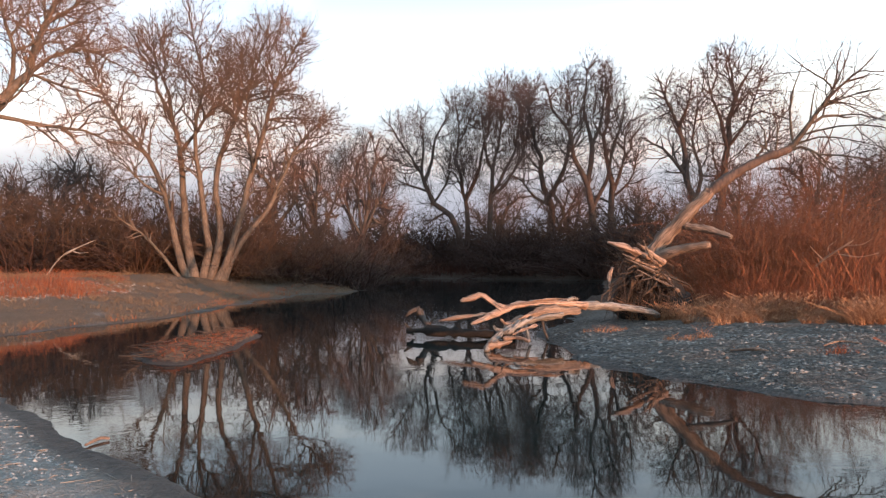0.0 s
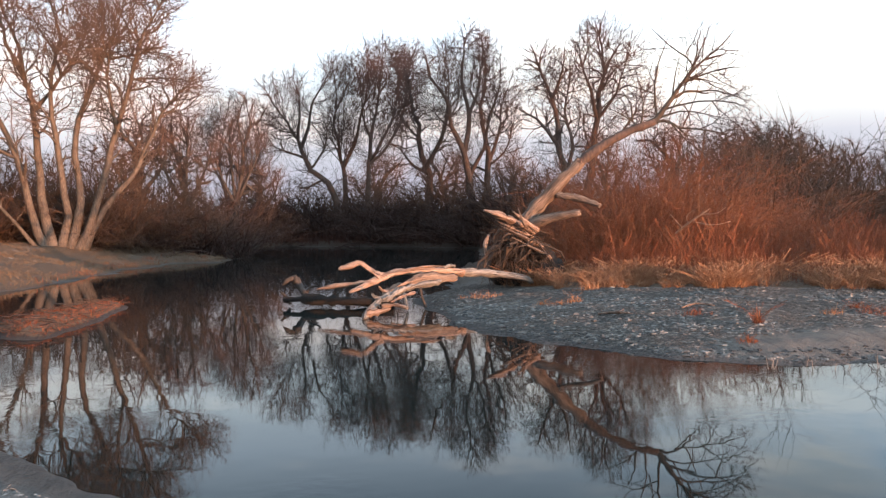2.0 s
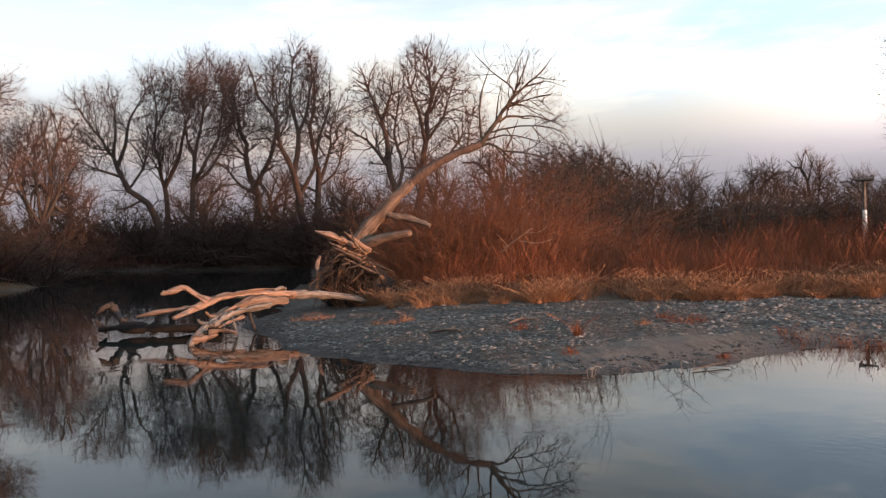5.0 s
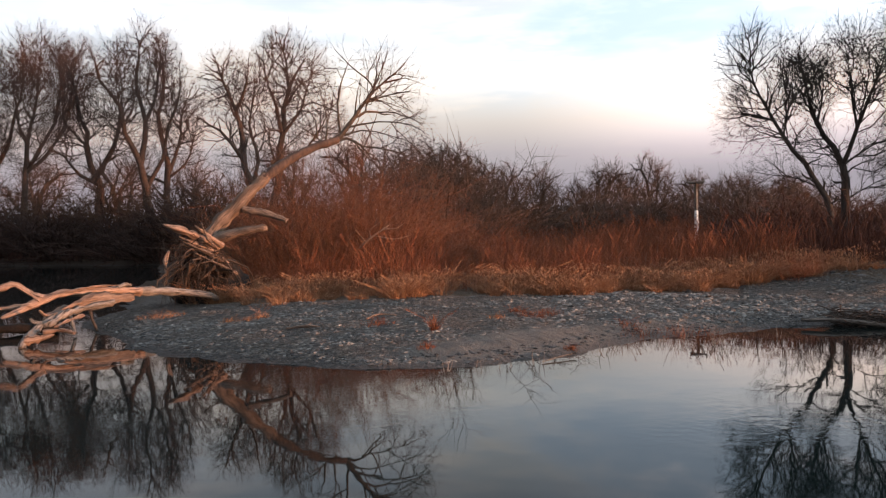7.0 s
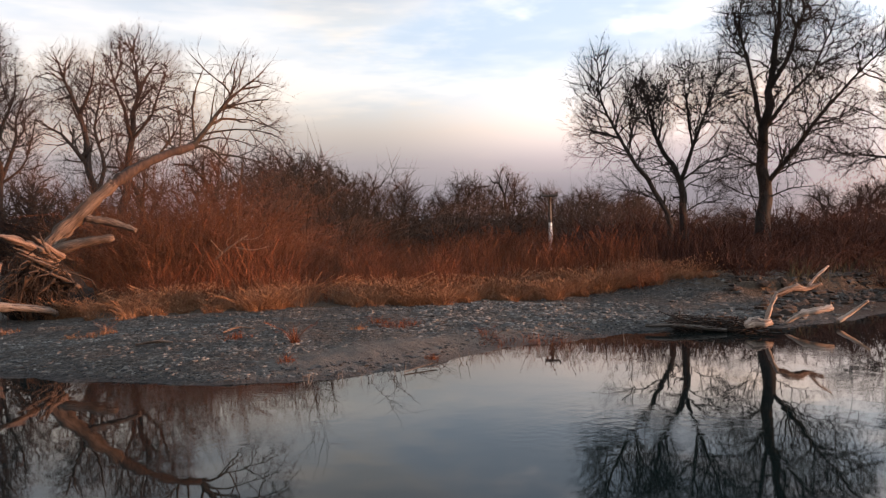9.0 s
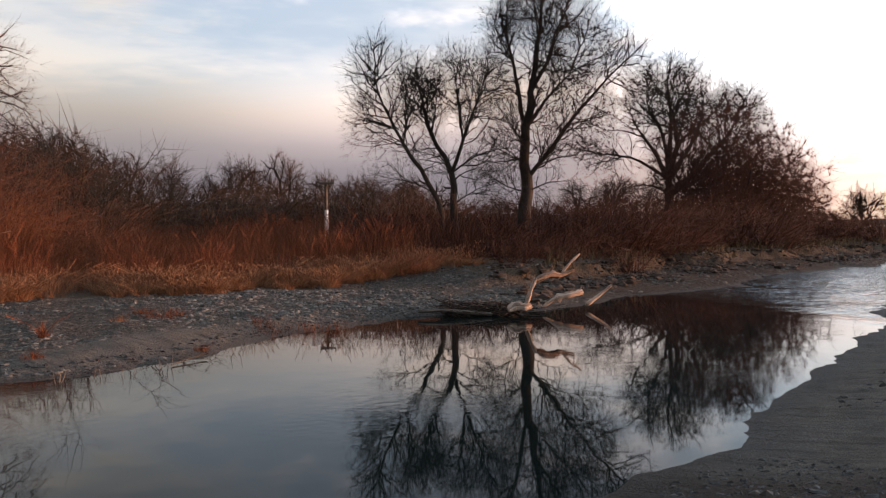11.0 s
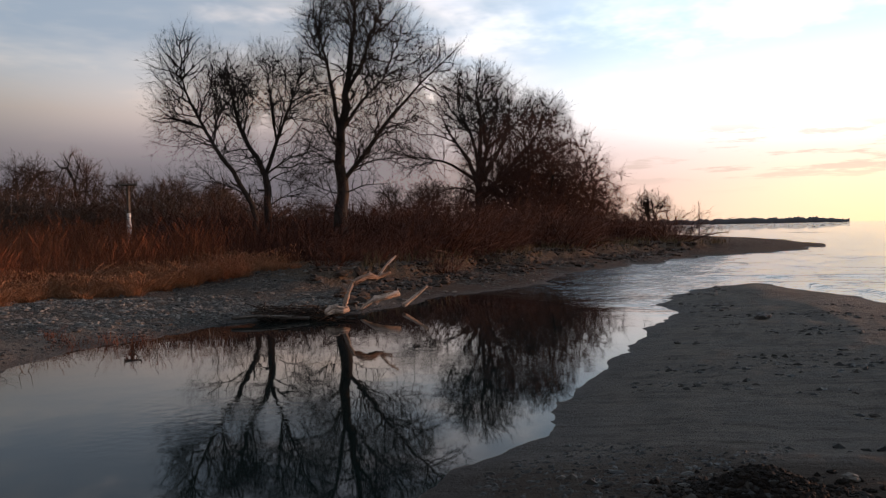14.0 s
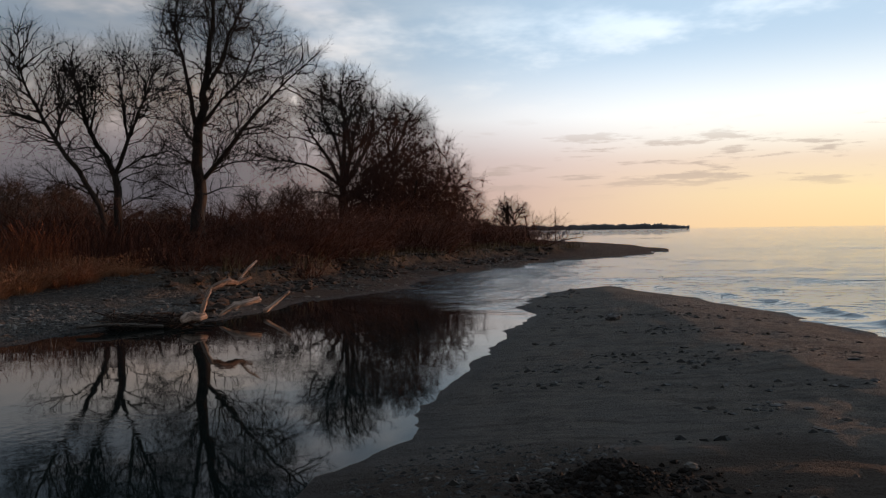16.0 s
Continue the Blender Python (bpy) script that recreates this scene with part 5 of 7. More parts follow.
for az, d, k in ((-28.6, 52, 0.95), (-30.6, 56, 1.05), (-32.6, 58, 1.0), (-34.6, 62, 0.9), (-44.4, 78, 0.9), (-47.6, 80, 0.8), (-52.6, 72, 0.72), (-56.0, 70, 0.7), (-41.6, 84, 0.6), (5.0, 112, 1.1), (1.6, 103, 1.1), (-2.4, 93, 1.0), (-5.4, 86, 0.95), (-8.4, 80, 0.9), (-11.8, 73, 0.85), (-14.6, 67, 0.8), (-17.4, 60, 0.8), (24.5, 56, 0.75), (29.0, 55, 0.72), (11.5, 58, 1.0), (20.5, 57, 0.9), (15.5, 58, 0.95)):
    tree("willow_bush", base(az, d), dome_far, "large rounded leafless brown bush in the thicket", "rounded brown bushes", (k, k, k))
small_t = winter_tree("small", [[(0, 0, 0), (0.2, 0, 0.9), (0.1, 0, 1.6)], [(0.2, 0, 1.0), (-1.0, 0.3, 2.2), (-1.9, 0.3, 3.6)], [(0.2, 0, 1.0), (1.1, -0.3, 2.4), (2.0, -0.2, 3.7)], [(0.15, 0, 1.3), (0.1, 0.2, 2.8), (-0.3, 0.2, 4.4)]], (0.2, 0.13, 0.13, 0.12), [(0, 0, 3.4, 2.9, 2.2, 1.7), (0, 0, 2.6, 2.4, 2.0, 1.4)], 25, 0.014, 0.25, 3.0, low=0.3, bark=BARK_DARK, twig_mat=TWIG_DARK, split=0.05)
tree("small_tree", base(-86.7, 100), small_t, "small bare tree on the far spit", scale=(1.1, 1.1, 1.2))
tree("small_tree", base(-84.6, 104), small_t, "small bare tree on the far spit", scale=(0.6, 0.6, 0.7))
mast_t = tree_meshes("sapling", [[(0, 0, 0), (0, 0, 4.2)], [(0, 0, 0.6), (0.5, 0, 3.0)]], [(0, 0, 3, 0.6, 0.6, 1.4)], 60, 0.3, 0.3, 26, 0.07, 0.012, 0.5, 1, BARK_DARK, TWIG_DARK, twig_r=0.012, split=0.03)
tree("sapling", base(-90.2, 100), mast_t, "thin bare sapling on the far spit")

# ---- wood lying about ----


def limb(points, radii, sides=12, seed=0, knots=0.12, sub=5):
    """A gnarled limb through a few points: places, faces and grain."""
    rs = np.random.RandomState(seed)
    P, R = [], []
    pts = [Vector(p) for p in points]
    for k in range(len(pts) - 1):
        p0, p1, p2, p3 = pts[max(k - 1, 0)], pts[k], pts[k + 1], pts[min(k + 2, len(pts) - 1)]
        for j in range(sub + (k == len(pts) - 2)):
            t = j / sub
            P.append(np.array(0.5 * ((2 * p1) + (p2 - p0) * t + (2 * p0 - 5 * p1 + 4 * p2 - p3) * t * t + (3 * p1 - p0 - 3 * p2 + p3) * t ** 3)))
            R.append((radii[k] * (1 - t) + radii[k + 1] * t) * (1 + knots * rs.randn()))
    P += [P[-1] + (P[-1] - P[-2]) * 0.05, P[-1] + (P[-1] - P[-2]) * 0.08]
    R += [R[-1] * 0.75, 0.003]
    P = [P[0] - (P[1] - P[0]) * 0.06] + P
    R = [0.003] + R
    V, Q = tubes([(P, R, sides)])
    j = np.tile(np.arange(sides), len(P))
    k = np.repeat(np.arange(len(P)), sides)
    run = np.concatenate([[0], np.cumsum([np.linalg.norm(P[i + 1] - P[i]) for i in range(len(P) - 1)])])
    facet = 1 + knots * 1.6 * rs.randn(sides).clip(-1.2, 1.2)[(j + (run[k] * 0.6).astype(int)) % sides]
    n = vnoise(V[:, 0] * 7 + V[:, 2] * 5 + seed, V[:, 1] * 7 + V[:, 2] * 3, 1.0)
    mid = np.array(P)[k]
    V = mid + (V - mid) * (facet * (1 + 0.5 * n))[:, None]
    a = j * 2 * np.pi / sides
    G = np.stack([np.cos(a) * 0.12 + seed, np.sin(a) * 0.12, run[k] * 0.10], 1)
    return V, Q, G


def limb_part(name, polar_pts, radii, mat, parent, label="", sides=12, seed=0, knots=0.12):
    V, Q, G = limb([spot(*p) for p in polar_pts], radii, sides, seed, knots)
    o = child(name, mesh_of(name, V, Q, mat, grain=G), parent, label)
    o.matrix_parent_inverse = parent.matrix_basis.inverted()
    return o


log = empty("dead_log", Matrix.Translation(spot(-7, 17.2, 0.2)), label="bleached fallen tree trunk lying half in the water", category="log")
limb_part("trunk", [(-10.34, 18.5, 0.69), (-8.42, 18.2, 0.75), (-6.49, 17.8, 0.77), (-5.22, 17.5, 0.75), (-4.15, 17.2, 0.64), (-2.87, 16.9, 0.50), (-1.96, 16.7, 0.41)], (0.10, 0.115, 0.10, 0.085, 0.08, 0.06, 0.03), DRIFT, log, "bare pinkish wood", 14, 1, 0.09)
limb_part("trunk", [(-15.4, 19.9, 0.36), (-14.85, 19.6, 0.47), (-13.14, 19.2, 0.59), (-11.42, 18.8, 0.66), (-10.02, 18.5, 0.69)], (0.06, 0.075, 0.085, 0.095, 0.10), WOOD_GREY, log, "grey weathered butt", 12, 11, 0.07)
limb_part("knot", [(-8.9, 18.2, 0.80), (-9.39, 18.3, 0.87), (-9.82, 18.3, 0.84)], (0.06, 0.05, 0.02), WOOD_GREY, log, "", 9, 12, 0.2)
limb_part("branch", [(-4.26, 17.2, 0.69), (-3.43, 17.2, 0.87), (-2.75, 17.2, 1.00), (-1.91, 17.2, 0.93), (-1.21, 17.2, 0.89)], (0.075, 0.06, 0.06, 0.065, 0.04), DRIFT, log, "", 12, 3, 0.14)
limb_part("branch", [(-3.7, 17.0, 0.60), (-2.04, 17.2, 0.55), (-0.90, 17.3, 0.51), (0.40, 17.4, 0.44)], (0.06, 0.06, 0.055, 0.012), DRIFT, log, "pointed broken limb", 12, 2, 0.12)
limb_part("slab", [(-9.9, 18.1, 0.58), (-7.54, 17.5, 0.58), (-6.25, 17.1, 0.53), (-5.18, 16.8, 0.43), (-4.45, 16.4, 0.33)], (0.07, 0.10, 0.09, 0.075, 0.05), WILLOW, log, "split brown slab", 10, 13, 0.22)
limb_part("slab", [(-8.6, 17.7, 0.50), (-6.46, 17.0, 0.45), (-5.38, 16.6, 0.35), (-4.53, 16.1, 0.27)], (0.05, 0.075, 0.07, 0.05), WOOD_GREY, log, "grey splintered slab", 9, 14, 0.25)
limb_part("branch", [(-5.18, 16.7, 0.41), (-4.27, 16.2, 0.29), (-3.67, 15.7, 0.20), (-3.24, 15.3, 0.12), (-3.0, 15.1, 0.0)], (0.06, 0.055, 0.06, 0.06, 0.05), WOOD_GREY, log, "grey broken limb", 10, 4, 0.14)
limb_part("branch", [(-3.2, 15.2, 0.11), (-3.97, 15.2, 0.13), (-4.97, 15.2, 0.19)], (0.065, 0.06, 0.015), DRIFT, log, "", 10, 5, 0.18)
limb_part("branch", [(-4.3, 15.5, 0.21), (-5.36, 15.5, 0.23), (-6.21, 15.4, 0.17)], (0.035, 0.035, 0.025), DRIFT, log, "", 9, 6, 0.15)
limb_part("stub", [(-5.18, 16.6, 0.42), (-4.54, 16.5, 0.42), (-4.13, 16.4, 0.54)], (0.045, 0.04, 0.018), DRIFT, log, "", 9, 7, 0.15)
limb_part("stub", [(-4.3, 16.2, 0.29), (-3.79, 16.1, 0.34), (-3.61, 16.1, 0.42)], (0.04, 0.035, 0.018), WOOD_GREY, log, "", 8, 15, 0.15)
limb_part("branch", [(-5.92, 16.9, 0.39), (-6.06, 16.7, 0.26), (-6.25, 16.5, 0.05)], (0.035, 0.03, 0.025), WOOD_GREY, log, "", 8, 74, 0.2)
limb_part("branch", [(-7.2, 17.3, 0.42), (-7.3, 17.1, 0.25), (-7.6, 17.0, 0.02)], (0.03, 0.03, 0.025), ROOT, log, "", 8, 75, 0.2)
limb_part("splinter", [(-9.0, 18.1, 0.86), (-7.6, 17.9, 0.865), (-6.2, 17.6, 0.83)], (0.012, 0.03, 0.01), DRIFT, log, "", 7, 71, 0.25)
limb_part("splinter", [(-7.9, 17.5, 0.66), (-6.6, 17.1, 0.60), (-5.4, 16.7, 0.50)], (0.012, 0.03, 0.01), DRIFT, log, "", 7, 72, 0.25)
limb_part("splinter", [(-6.8, 16.9, 0.36), (-5.8, 16.5, 0.30), (-5.0, 16.2, 0.22)], (0.02, 0.03, 0.012), DRIFT, log, "", 7, 73, 0.25)
limb_part("branch", [(2.78, 18.2, 0.16), (1.27, 18.0, 0.17), (-0.36, 17.8, 0.14), (-2.43, 17.5, 0.12), (-5.2, 17.3, 0.10)], (0.05, 0.085, 0.09, 0.09, 0.09), EARTH, log, "dark wet sunken trunk", 12, 8, 0.15)
limb_part("root", [(1.0, 18.2, 0.16), (1.42, 18.35, 0.36), (1.75, 18.45, 0.55), (2.1, 18.5, 0.68)], (0.08, 0.075, 0.075, 0.05), BARK_DARK, log, "weathered root fork", 11, 9, 0.2)
limb_part("root", [(1.85, 18.45, 0.64), (2.40, 18.4, 0.61), (2.85, 18.4, 0.48)], (0.05, 0.045, 0.015), BARK_DARK, log, "", 10, 10, 0.2)
limb_part("root", [(1.2, 18.3, 0.24), (0.84, 18.3, 0.42), (0.2, 18.2, 0.45)], (0.05, 0.04, 0.012), BARK_DARK, log, "", 9, 16, 0.2)
limb_part("root", [(2.3, 18.3, 0.05), (2.6, 18.3, 0.22), (3.0, 18.3, 0.34)], (0.05, 0.05, 0.02), BARK_DARK, log, "", 9, 17, 0.2)

lean = empty("leaning_tree", Matrix.Translation(spot(-14.6, 20.9, 0.4)), label="uprooted willow leaning over the gravel with a torn root plate", category="tree")
limb_part("trunk", [(-14.3, 21.0, 1.15), (-14.9, 21.0, 1.63), (-15.58, 21.0, 2.13), (-16.78, 21.0, 2.61), (-18.15, 21.0, 3.13), (-19.1, 21.05, 3.45)], (0.24, 0.21, 0.185, 0.165, 0.15, 0.14), WILLOW, lean, "pale scarred lower trunk", 14, 21, 0.05)
limb_part("trunk", [(-18.9, 21.04, 3.39), (-19.68, 21.1, 3.63), (-21.24, 21.2, 4.01), (-22.50, 21.4, 4.25), (-23.46, 21.5, 4.38), (-24.2, 21.7, 4.50)], (0.14, 0.135, 0.125, 0.115, 0.11, 0.095), BARK_FAR, lean, "grey upper trunk", 12, 28, 0.05)
limb_part("branch", [(-17.3, 20.95, 2.62), (-17.82, 20.9, 2.56), (-19.06, 20.8, 2.46), (-20.43, 20.6, 2.26)], (0.08, 0.085, 0.08, 0.05), WILLOW, lean, "broken pale stub", 12, 22)
limb_part("branch", [(-15.3, 20.9, 1.78), (-17.16, 20.6, 1.98), (-19.0, 20.4, 2.08)], (0.15, 0.12, 0.085), WILLOW, lean, "broken stub", 12, 23)
limb_part("root", [(-15.55, 20.7, 1.60), (-14.23, 20.4, 1.88), (-13.20, 20.2, 2.04), (-11.96, 20.2, 2.19)], (0.10, 0.085, 0.065, 0.025), DRIFT, lean, "split pale root", 12, 24, 0.2)
limb_part("root", [(-15.88, 20.6, 1.62), (-14.86, 20.4, 1.93), (-14.08, 20.3, 2.16)], (0.07, 0.05, 0.018), DRIFT, lean, "", 10, 25)
limb_part("root", [(-12.3, 20.25, 1.55), (-12.05, 20.1, 1.29), (-12.1, 20.1, 0.9), (-11.9, 20.1, 0.7)], (0.03, 0.05, 0.035, 0.012), DRIFT, lean, "", 9, 26)
for k, line in enumerate(([(-15.54, 20.4, 1.46), (-14.01, 20.2, 1.71), (-12.98, 20.1, 1.90)], [(-16.27, 20.3, 1.2), (-14.83, 20.1, 1.47), (-13.59, 20.0, 1.72)], [(-16.47, 20.2, 1.05), (-15.23, 20.0, 1.27), (-13.99, 19.9, 1.50)],
                          [(-16.88, 20.2, 0.92), (-16.05, 20.0, 1.11), (-15.10, 19.9, 1.27)], [(-15.26, 20.3, 1.65), (-14.74, 20.2, 2.00), (-14.50, 20.2, 2.23)], [(-16.0, 20.25, 1.3), (-14.5, 20.0, 1.55), (-13.2, 19.95, 1.78)],
                          [(-15.6, 20.2, 1.4), (-15.2, 20.0, 1.1), (-14.4, 19.9, 0.85)], [(-16.0, 20.3, 1.3), (-16.6, 20.0, 0.95), (-17.2, 19.9, 0.6)], [(-14.6, 20.2, 1.5), (-13.6, 20.0, 1.1), (-13.3, 19.9, 0.7)])):
    limb_part("root", line, (0.05, 0.035, 0.012), DRIFT if k < 2 else (WILLOW if k < 6 else ROOT), lean, "torn splinter" if k < 6 else "", 8, 60 + k, 0.25)
rs = np.random.RandomState(9)
chains = []
for k in range(420):
    a = rs.rand() * 2 * math.pi
    r = 0.3 + 0.75 * rs.rand()
    p0 = np.array(spot(-13.4 - 1.6 * rs.rand(), 20.5, 1.0 + 0.55 * rs.rand())) + rs.randn(3) * 0.14
    out = np.array([math.cos(a) * 0.85, rs.randn() * 0.35 - 0.4, math.sin(a) * 0.45 - 0.2])
    p1 = p0 + out * r * 0.55 + rs.randn(3) * 0.06
    p2 = p0 + out * r + np.array([0, 0, -0.15 * r]) + rs.randn(3) * 0.08
    p3 = p2 + np.array([rs.randn() * 0.14, rs.randn() * 0.12, -0.15 - 0.4 * rs.rand()])
    r0 = 0.006 + 0.034 * rs.rand() ** 4
    chains.append(([p0, p1, p2, p3], [r0, r0 * 0.8, r0 * 0.5, 0.003], 5))
o = child("root_plate", mesh_of("root_plate", *tubes(chains), ROOT), lean, "tangle of dark torn roots")
o.matrix_parent_inverse = lean.matrix_basis.inverted()
V, Q, G = limb([spot(-15.7, 21.3, 0.0), spot(-14.5, 21.15, 0.65), spot(-13.7, 21.0, 1.25)], (0.9, 0.85, 0.42), 20, 31, 0.1, 6)
o = child("earth_ball", mesh_of("earth_ball", V, Q, EARTH, grain=G), lean, "dark earth held by the roots")
o.matrix_parent_inverse = lean.matrix_basis.inverted()


def abs_pts(pts):
    return [tuple(spot(*p)) for p in pts]


stems = [abs_pts(q) for q in (
    [(-23.3, 21.9, 4.40), (-24.5, 21.9, 4.62), (-25.4, 21.9, 5.16), (-26.5, 21.9, 5.69), (-27.7, 21.9, 6.14), (-29.2, 21.9, 6.64)],
    [(-23.5, 21.9, 4.42), (-25.0, 21.9, 4.58), (-26.0, 21.9, 4.36), (-28.4, 21.9, 4.21), (-30.2, 21.9, 3.87)],
    [(-25.4, 21.9, 5.21), (-26.9, 21.9, 6.00), (-27.5, 21.9, 6.45), (-28.1, 21.9, 6.99)],
    [(-25.0, 21.9, 4.90), (-27.3, 21.9, 5.05), (-29.7, 21.9, 4.92), (-30.7, 21.9, 4.63)],
    [(-24.4, 21.9, 4.66), (-26.0, 21.9, 4.79), (-28.0, 21.9, 4.63), (-30.2, 21.9, 4.33)],
    [(-26.1, 21.9, 5.51), (-28.1, 21.9, 5.78), (-30.2, 21.9, 5.84)],
    [(-23.1, 21.9, 4.41), (-23.4, 21.9, 5.12), (-23.0, 21.9, 5.92)],
    [(-24.3, 21.9, 4.71), (-24.2, 21.9, 5.58), (-24.9, 21.9, 6.51), (-25.5, 21.9, 6.89)],
    [(-20.6, 21.9, 4.04), (-20.4, 21.9, 4.60), (-19.8, 21.9, 5.09)],
    [(-21.9, 21.9, 4.25), (-22.1, 21.9, 4.90), (-21.5, 21.9, 5.54)],
    [(-26.6, 21.9, 5.72), (-27.7, 21.9, 5.59), (-29.5, 21.9, 5.31)],
    [(-25.4, 21.9, 5.18), (-25.7, 21.9, 5.87), (-26.1, 21.9, 6.33)],
    [(-27.7, 21.9, 6.14), (-29.3, 21.9, 6.25), (-30.6, 21.9, 6.06)],
    [(-25.4, 21.9, 4.58), (-26.4, 21.9, 4.04), (-27.6, 21.9, 3.63)])]
lean_me = winter_tree("lean", stems, (0.10, 0.06, 0.045, 0.035, 0.035, 0.035, 0.035, 0.04, 0.03, 0.035, 0.03, 0.03, 0.025, 0.03),
                      [(*spot(-26.5, 21.9, 5.9), 1.4, 1.1, 1.3), (*spot(-28.7, 21.9, 5.1), 0.9, 1.1, 1.3), (*spot(-28.4, 21.9, 4.2), 1.0, 1.1, 0.7), (*spot(-23.4, 21.9, 5.3), 0.9, 1.1, 1.0)],
                      27, 0.0048, 0.2, 5.0, lift=0.02, bark=BARK, twig_mat=TWIG_MID, split=0.02, wild=0.14, haze=1, fill=0.7, place=1)
for nm, me in zip(("limb", "crown"), lean_me):
    o = child(nm, me, lean)
    o.matrix_parent_inverse = lean.matrix_basis.inverted()

drift = empty("driftwood", Matrix.Translation(spot(-65, 15.4, 0.1)), label="bleached driftwood limb standing out of the shallows", category="driftwood")
limb_part("trunk", [(-63.17, 15.1, 0.15), (-63.75, 15.2, 0.21), (-64.41, 15.2, 0.20), (-64.74, 15.3, 0.22)], (0.04, 0.085, 0.075, 0.05), BLEACHED, drift, "", 12, 41, 0.16)
limb_part("branch", [(-64.49, 15.3, 0.22), (-64.76, 15.3, 0.45), (-65.24, 15.4, 0.74)], (0.055, 0.042, 0.035), BLEACHED, drift, "", 12, 48, 0.1)
limb_part("branch", [(-65.15, 15.4, 0.70), (-66.28, 15.6, 0.81), (-67.02, 15.8, 0.78), (-67.95, 16.0, 0.87)], (0.045, 0.075, 0.06, 0.04), DRIFT, drift, "browner upper limb", 12, 42, 0.14)
limb_part("branch", [(-67.19, 15.9, 0.83), (-67.71, 16.0, 1.02), (-68.39, 16.2, 1.19)], (0.04, 0.03, 0.028), BLEACHED, drift, "", 10, 43, 0.15)
d2 = empty("driftwood", Matrix.Translation(spot(-67, 16.4, 0.1)), label="short bleached driftwood piece lying in the shallows", category="driftwood")
limb_part("trunk", [(-65.73, 16.2, 0.10), (-66.66, 16.3, 0.26), (-67.70, 16.4, 0.33), (-68.58, 16.6, 0.37)], (0.02, 0.055, 0.06, 0.05), BLEACHED, d2, "", 12, 44, 0.15)
limb_part("branch", [(-68.45, 16.6, 0.35), (-68.51, 16.6, 0.51)], (0.022, 0.01), BLEACHED, d2, "", 8, 45)
d3 = empty("driftwood", Matrix.Translation(spot(-70, 17, 0.1)), label="thin bleached stick slanting out of the water", category="driftwood")
limb_part("trunk", [(-68.90, 16.8, 0.09), (-69.79, 17.0, 0.27), (-70.68, 17.2, 0.48)], (0.035, 0.033, 0.025), BLEACHED, d3, "", 10, 46)

# ---- thickets ----


def shrub_mesh(name, seed, stems, height, spread, mat, tilt=0.9, twigs=10, r0=0.012, wild=0.7, bend=0.26):
    """A domed bush of arching stems with many side twigs."""
    rs = np.random.RandomState(seed)
    main, side = [], []
    for _ in range(stems):
        a = rs.rand() * 2 * math.pi
        q = rs.rand() ** 0.6 * spread * 0.25
        p = np.array([math.cos(a) * q, math.sin(a) * q, -0.05])
        lean = tilt * rs.rand() ** 0.7
        b = a + rs.randn() * 0.6
        d = np.array([math.cos(b) * math.sin(lean), math.sin(b) * math.sin(lean), math.cos(lean)])
        L = height * (0.55 + 0.5 * rs.rand()) * (1 - 0.15 * lean)
        line = [p]
        for k in range(4):
            d = d + rs.randn(3) * bend + np.array([math.cos(b), math.sin(b), -0.25]) * 0.08 * k
            d /= np.linalg.norm(d)
            line.append(line[-1] + d * L / 4)
        r = r0 * (0.6 + 0.8 * rs.rand())
        main.append((line, [r, r * 0.85, r * 0.65, r * 0.45, r * 0.2], 3))
        for _ in range(twigs):
            t = rs.uniform(0.7, 3.95)
            k = int(t)
            s = line[k] + (line[k + 1] - line[k]) * (t - k)
            e = (line[k + 1] - line[k]) / (L / 4) * 0.7 + rs.randn(3) * wild + np.array([0, 0, 0.15])
            e /= np.linalg.norm(e)
            l2 = L * rs.uniform(0.1, 0.32)
            side.append(([s, s + e * l2], [r * 0.45, r * 0.12], 3))
    return mesh_of(name + "_stems", *tubes(main), mat), mesh_of(name + "_twigs", *tubes(side), mat)


SHRUBS = {
    "brown": [shrub_mesh("brown_shrub", 60 + k, 64, 4.0, 3.4, TWIG_SHRUB, 0.95, 16, 0.014) for k in range(3)],
    "red": [shrub_mesh("red_shrub", 70 + k, 46, 2.0, 2.0, TWIG_RED, 0.6, 15, 0.0042, 0.45) for k in range(3)],
    "maroon": [shrub_mesh("maroon_shrub", 80 + k, 60, 3.0, 3.4, TWIG_MAROON, 1.0, 11, 0.018, 0.75) for k in range(3)],
    "far": [shrub_mesh("far_shrub", 85 + k, 46, 4.0, 4.0, TWIG_FAR, 1.0, 13, 0.04) for k in range(2)],
    # same bush as "far", its stems darkened to stand for shade
    "dark": [shrub_mesh("shaded_shrub", 95 + k, 46, 4.0, 4.0, TWIG_SHADE, 1.0, 13, 0.04) for k in range(2)],
    "orange": [shrub_mesh("willow_shrub", 90 + k, 130, 3.4, 4.2, TWIG_ORANGE, 1.25, 17, 0.0065, 0.7, 0.26) for k in range(3)],
}
LABELS = {"brown": "dense leafless brown bush in a thicket", "red": "leafless russet bush among dry weeds", "far": "leafless brown thicket bush on the far bank", "dark": "leafless bush coloured dark for the shade of the undergrowth", "maroon": "dense dark maroon leafless bush", "orange": "arching leafless willow bush lit orange"}
shrub_rs = np.random.RandomState(17)


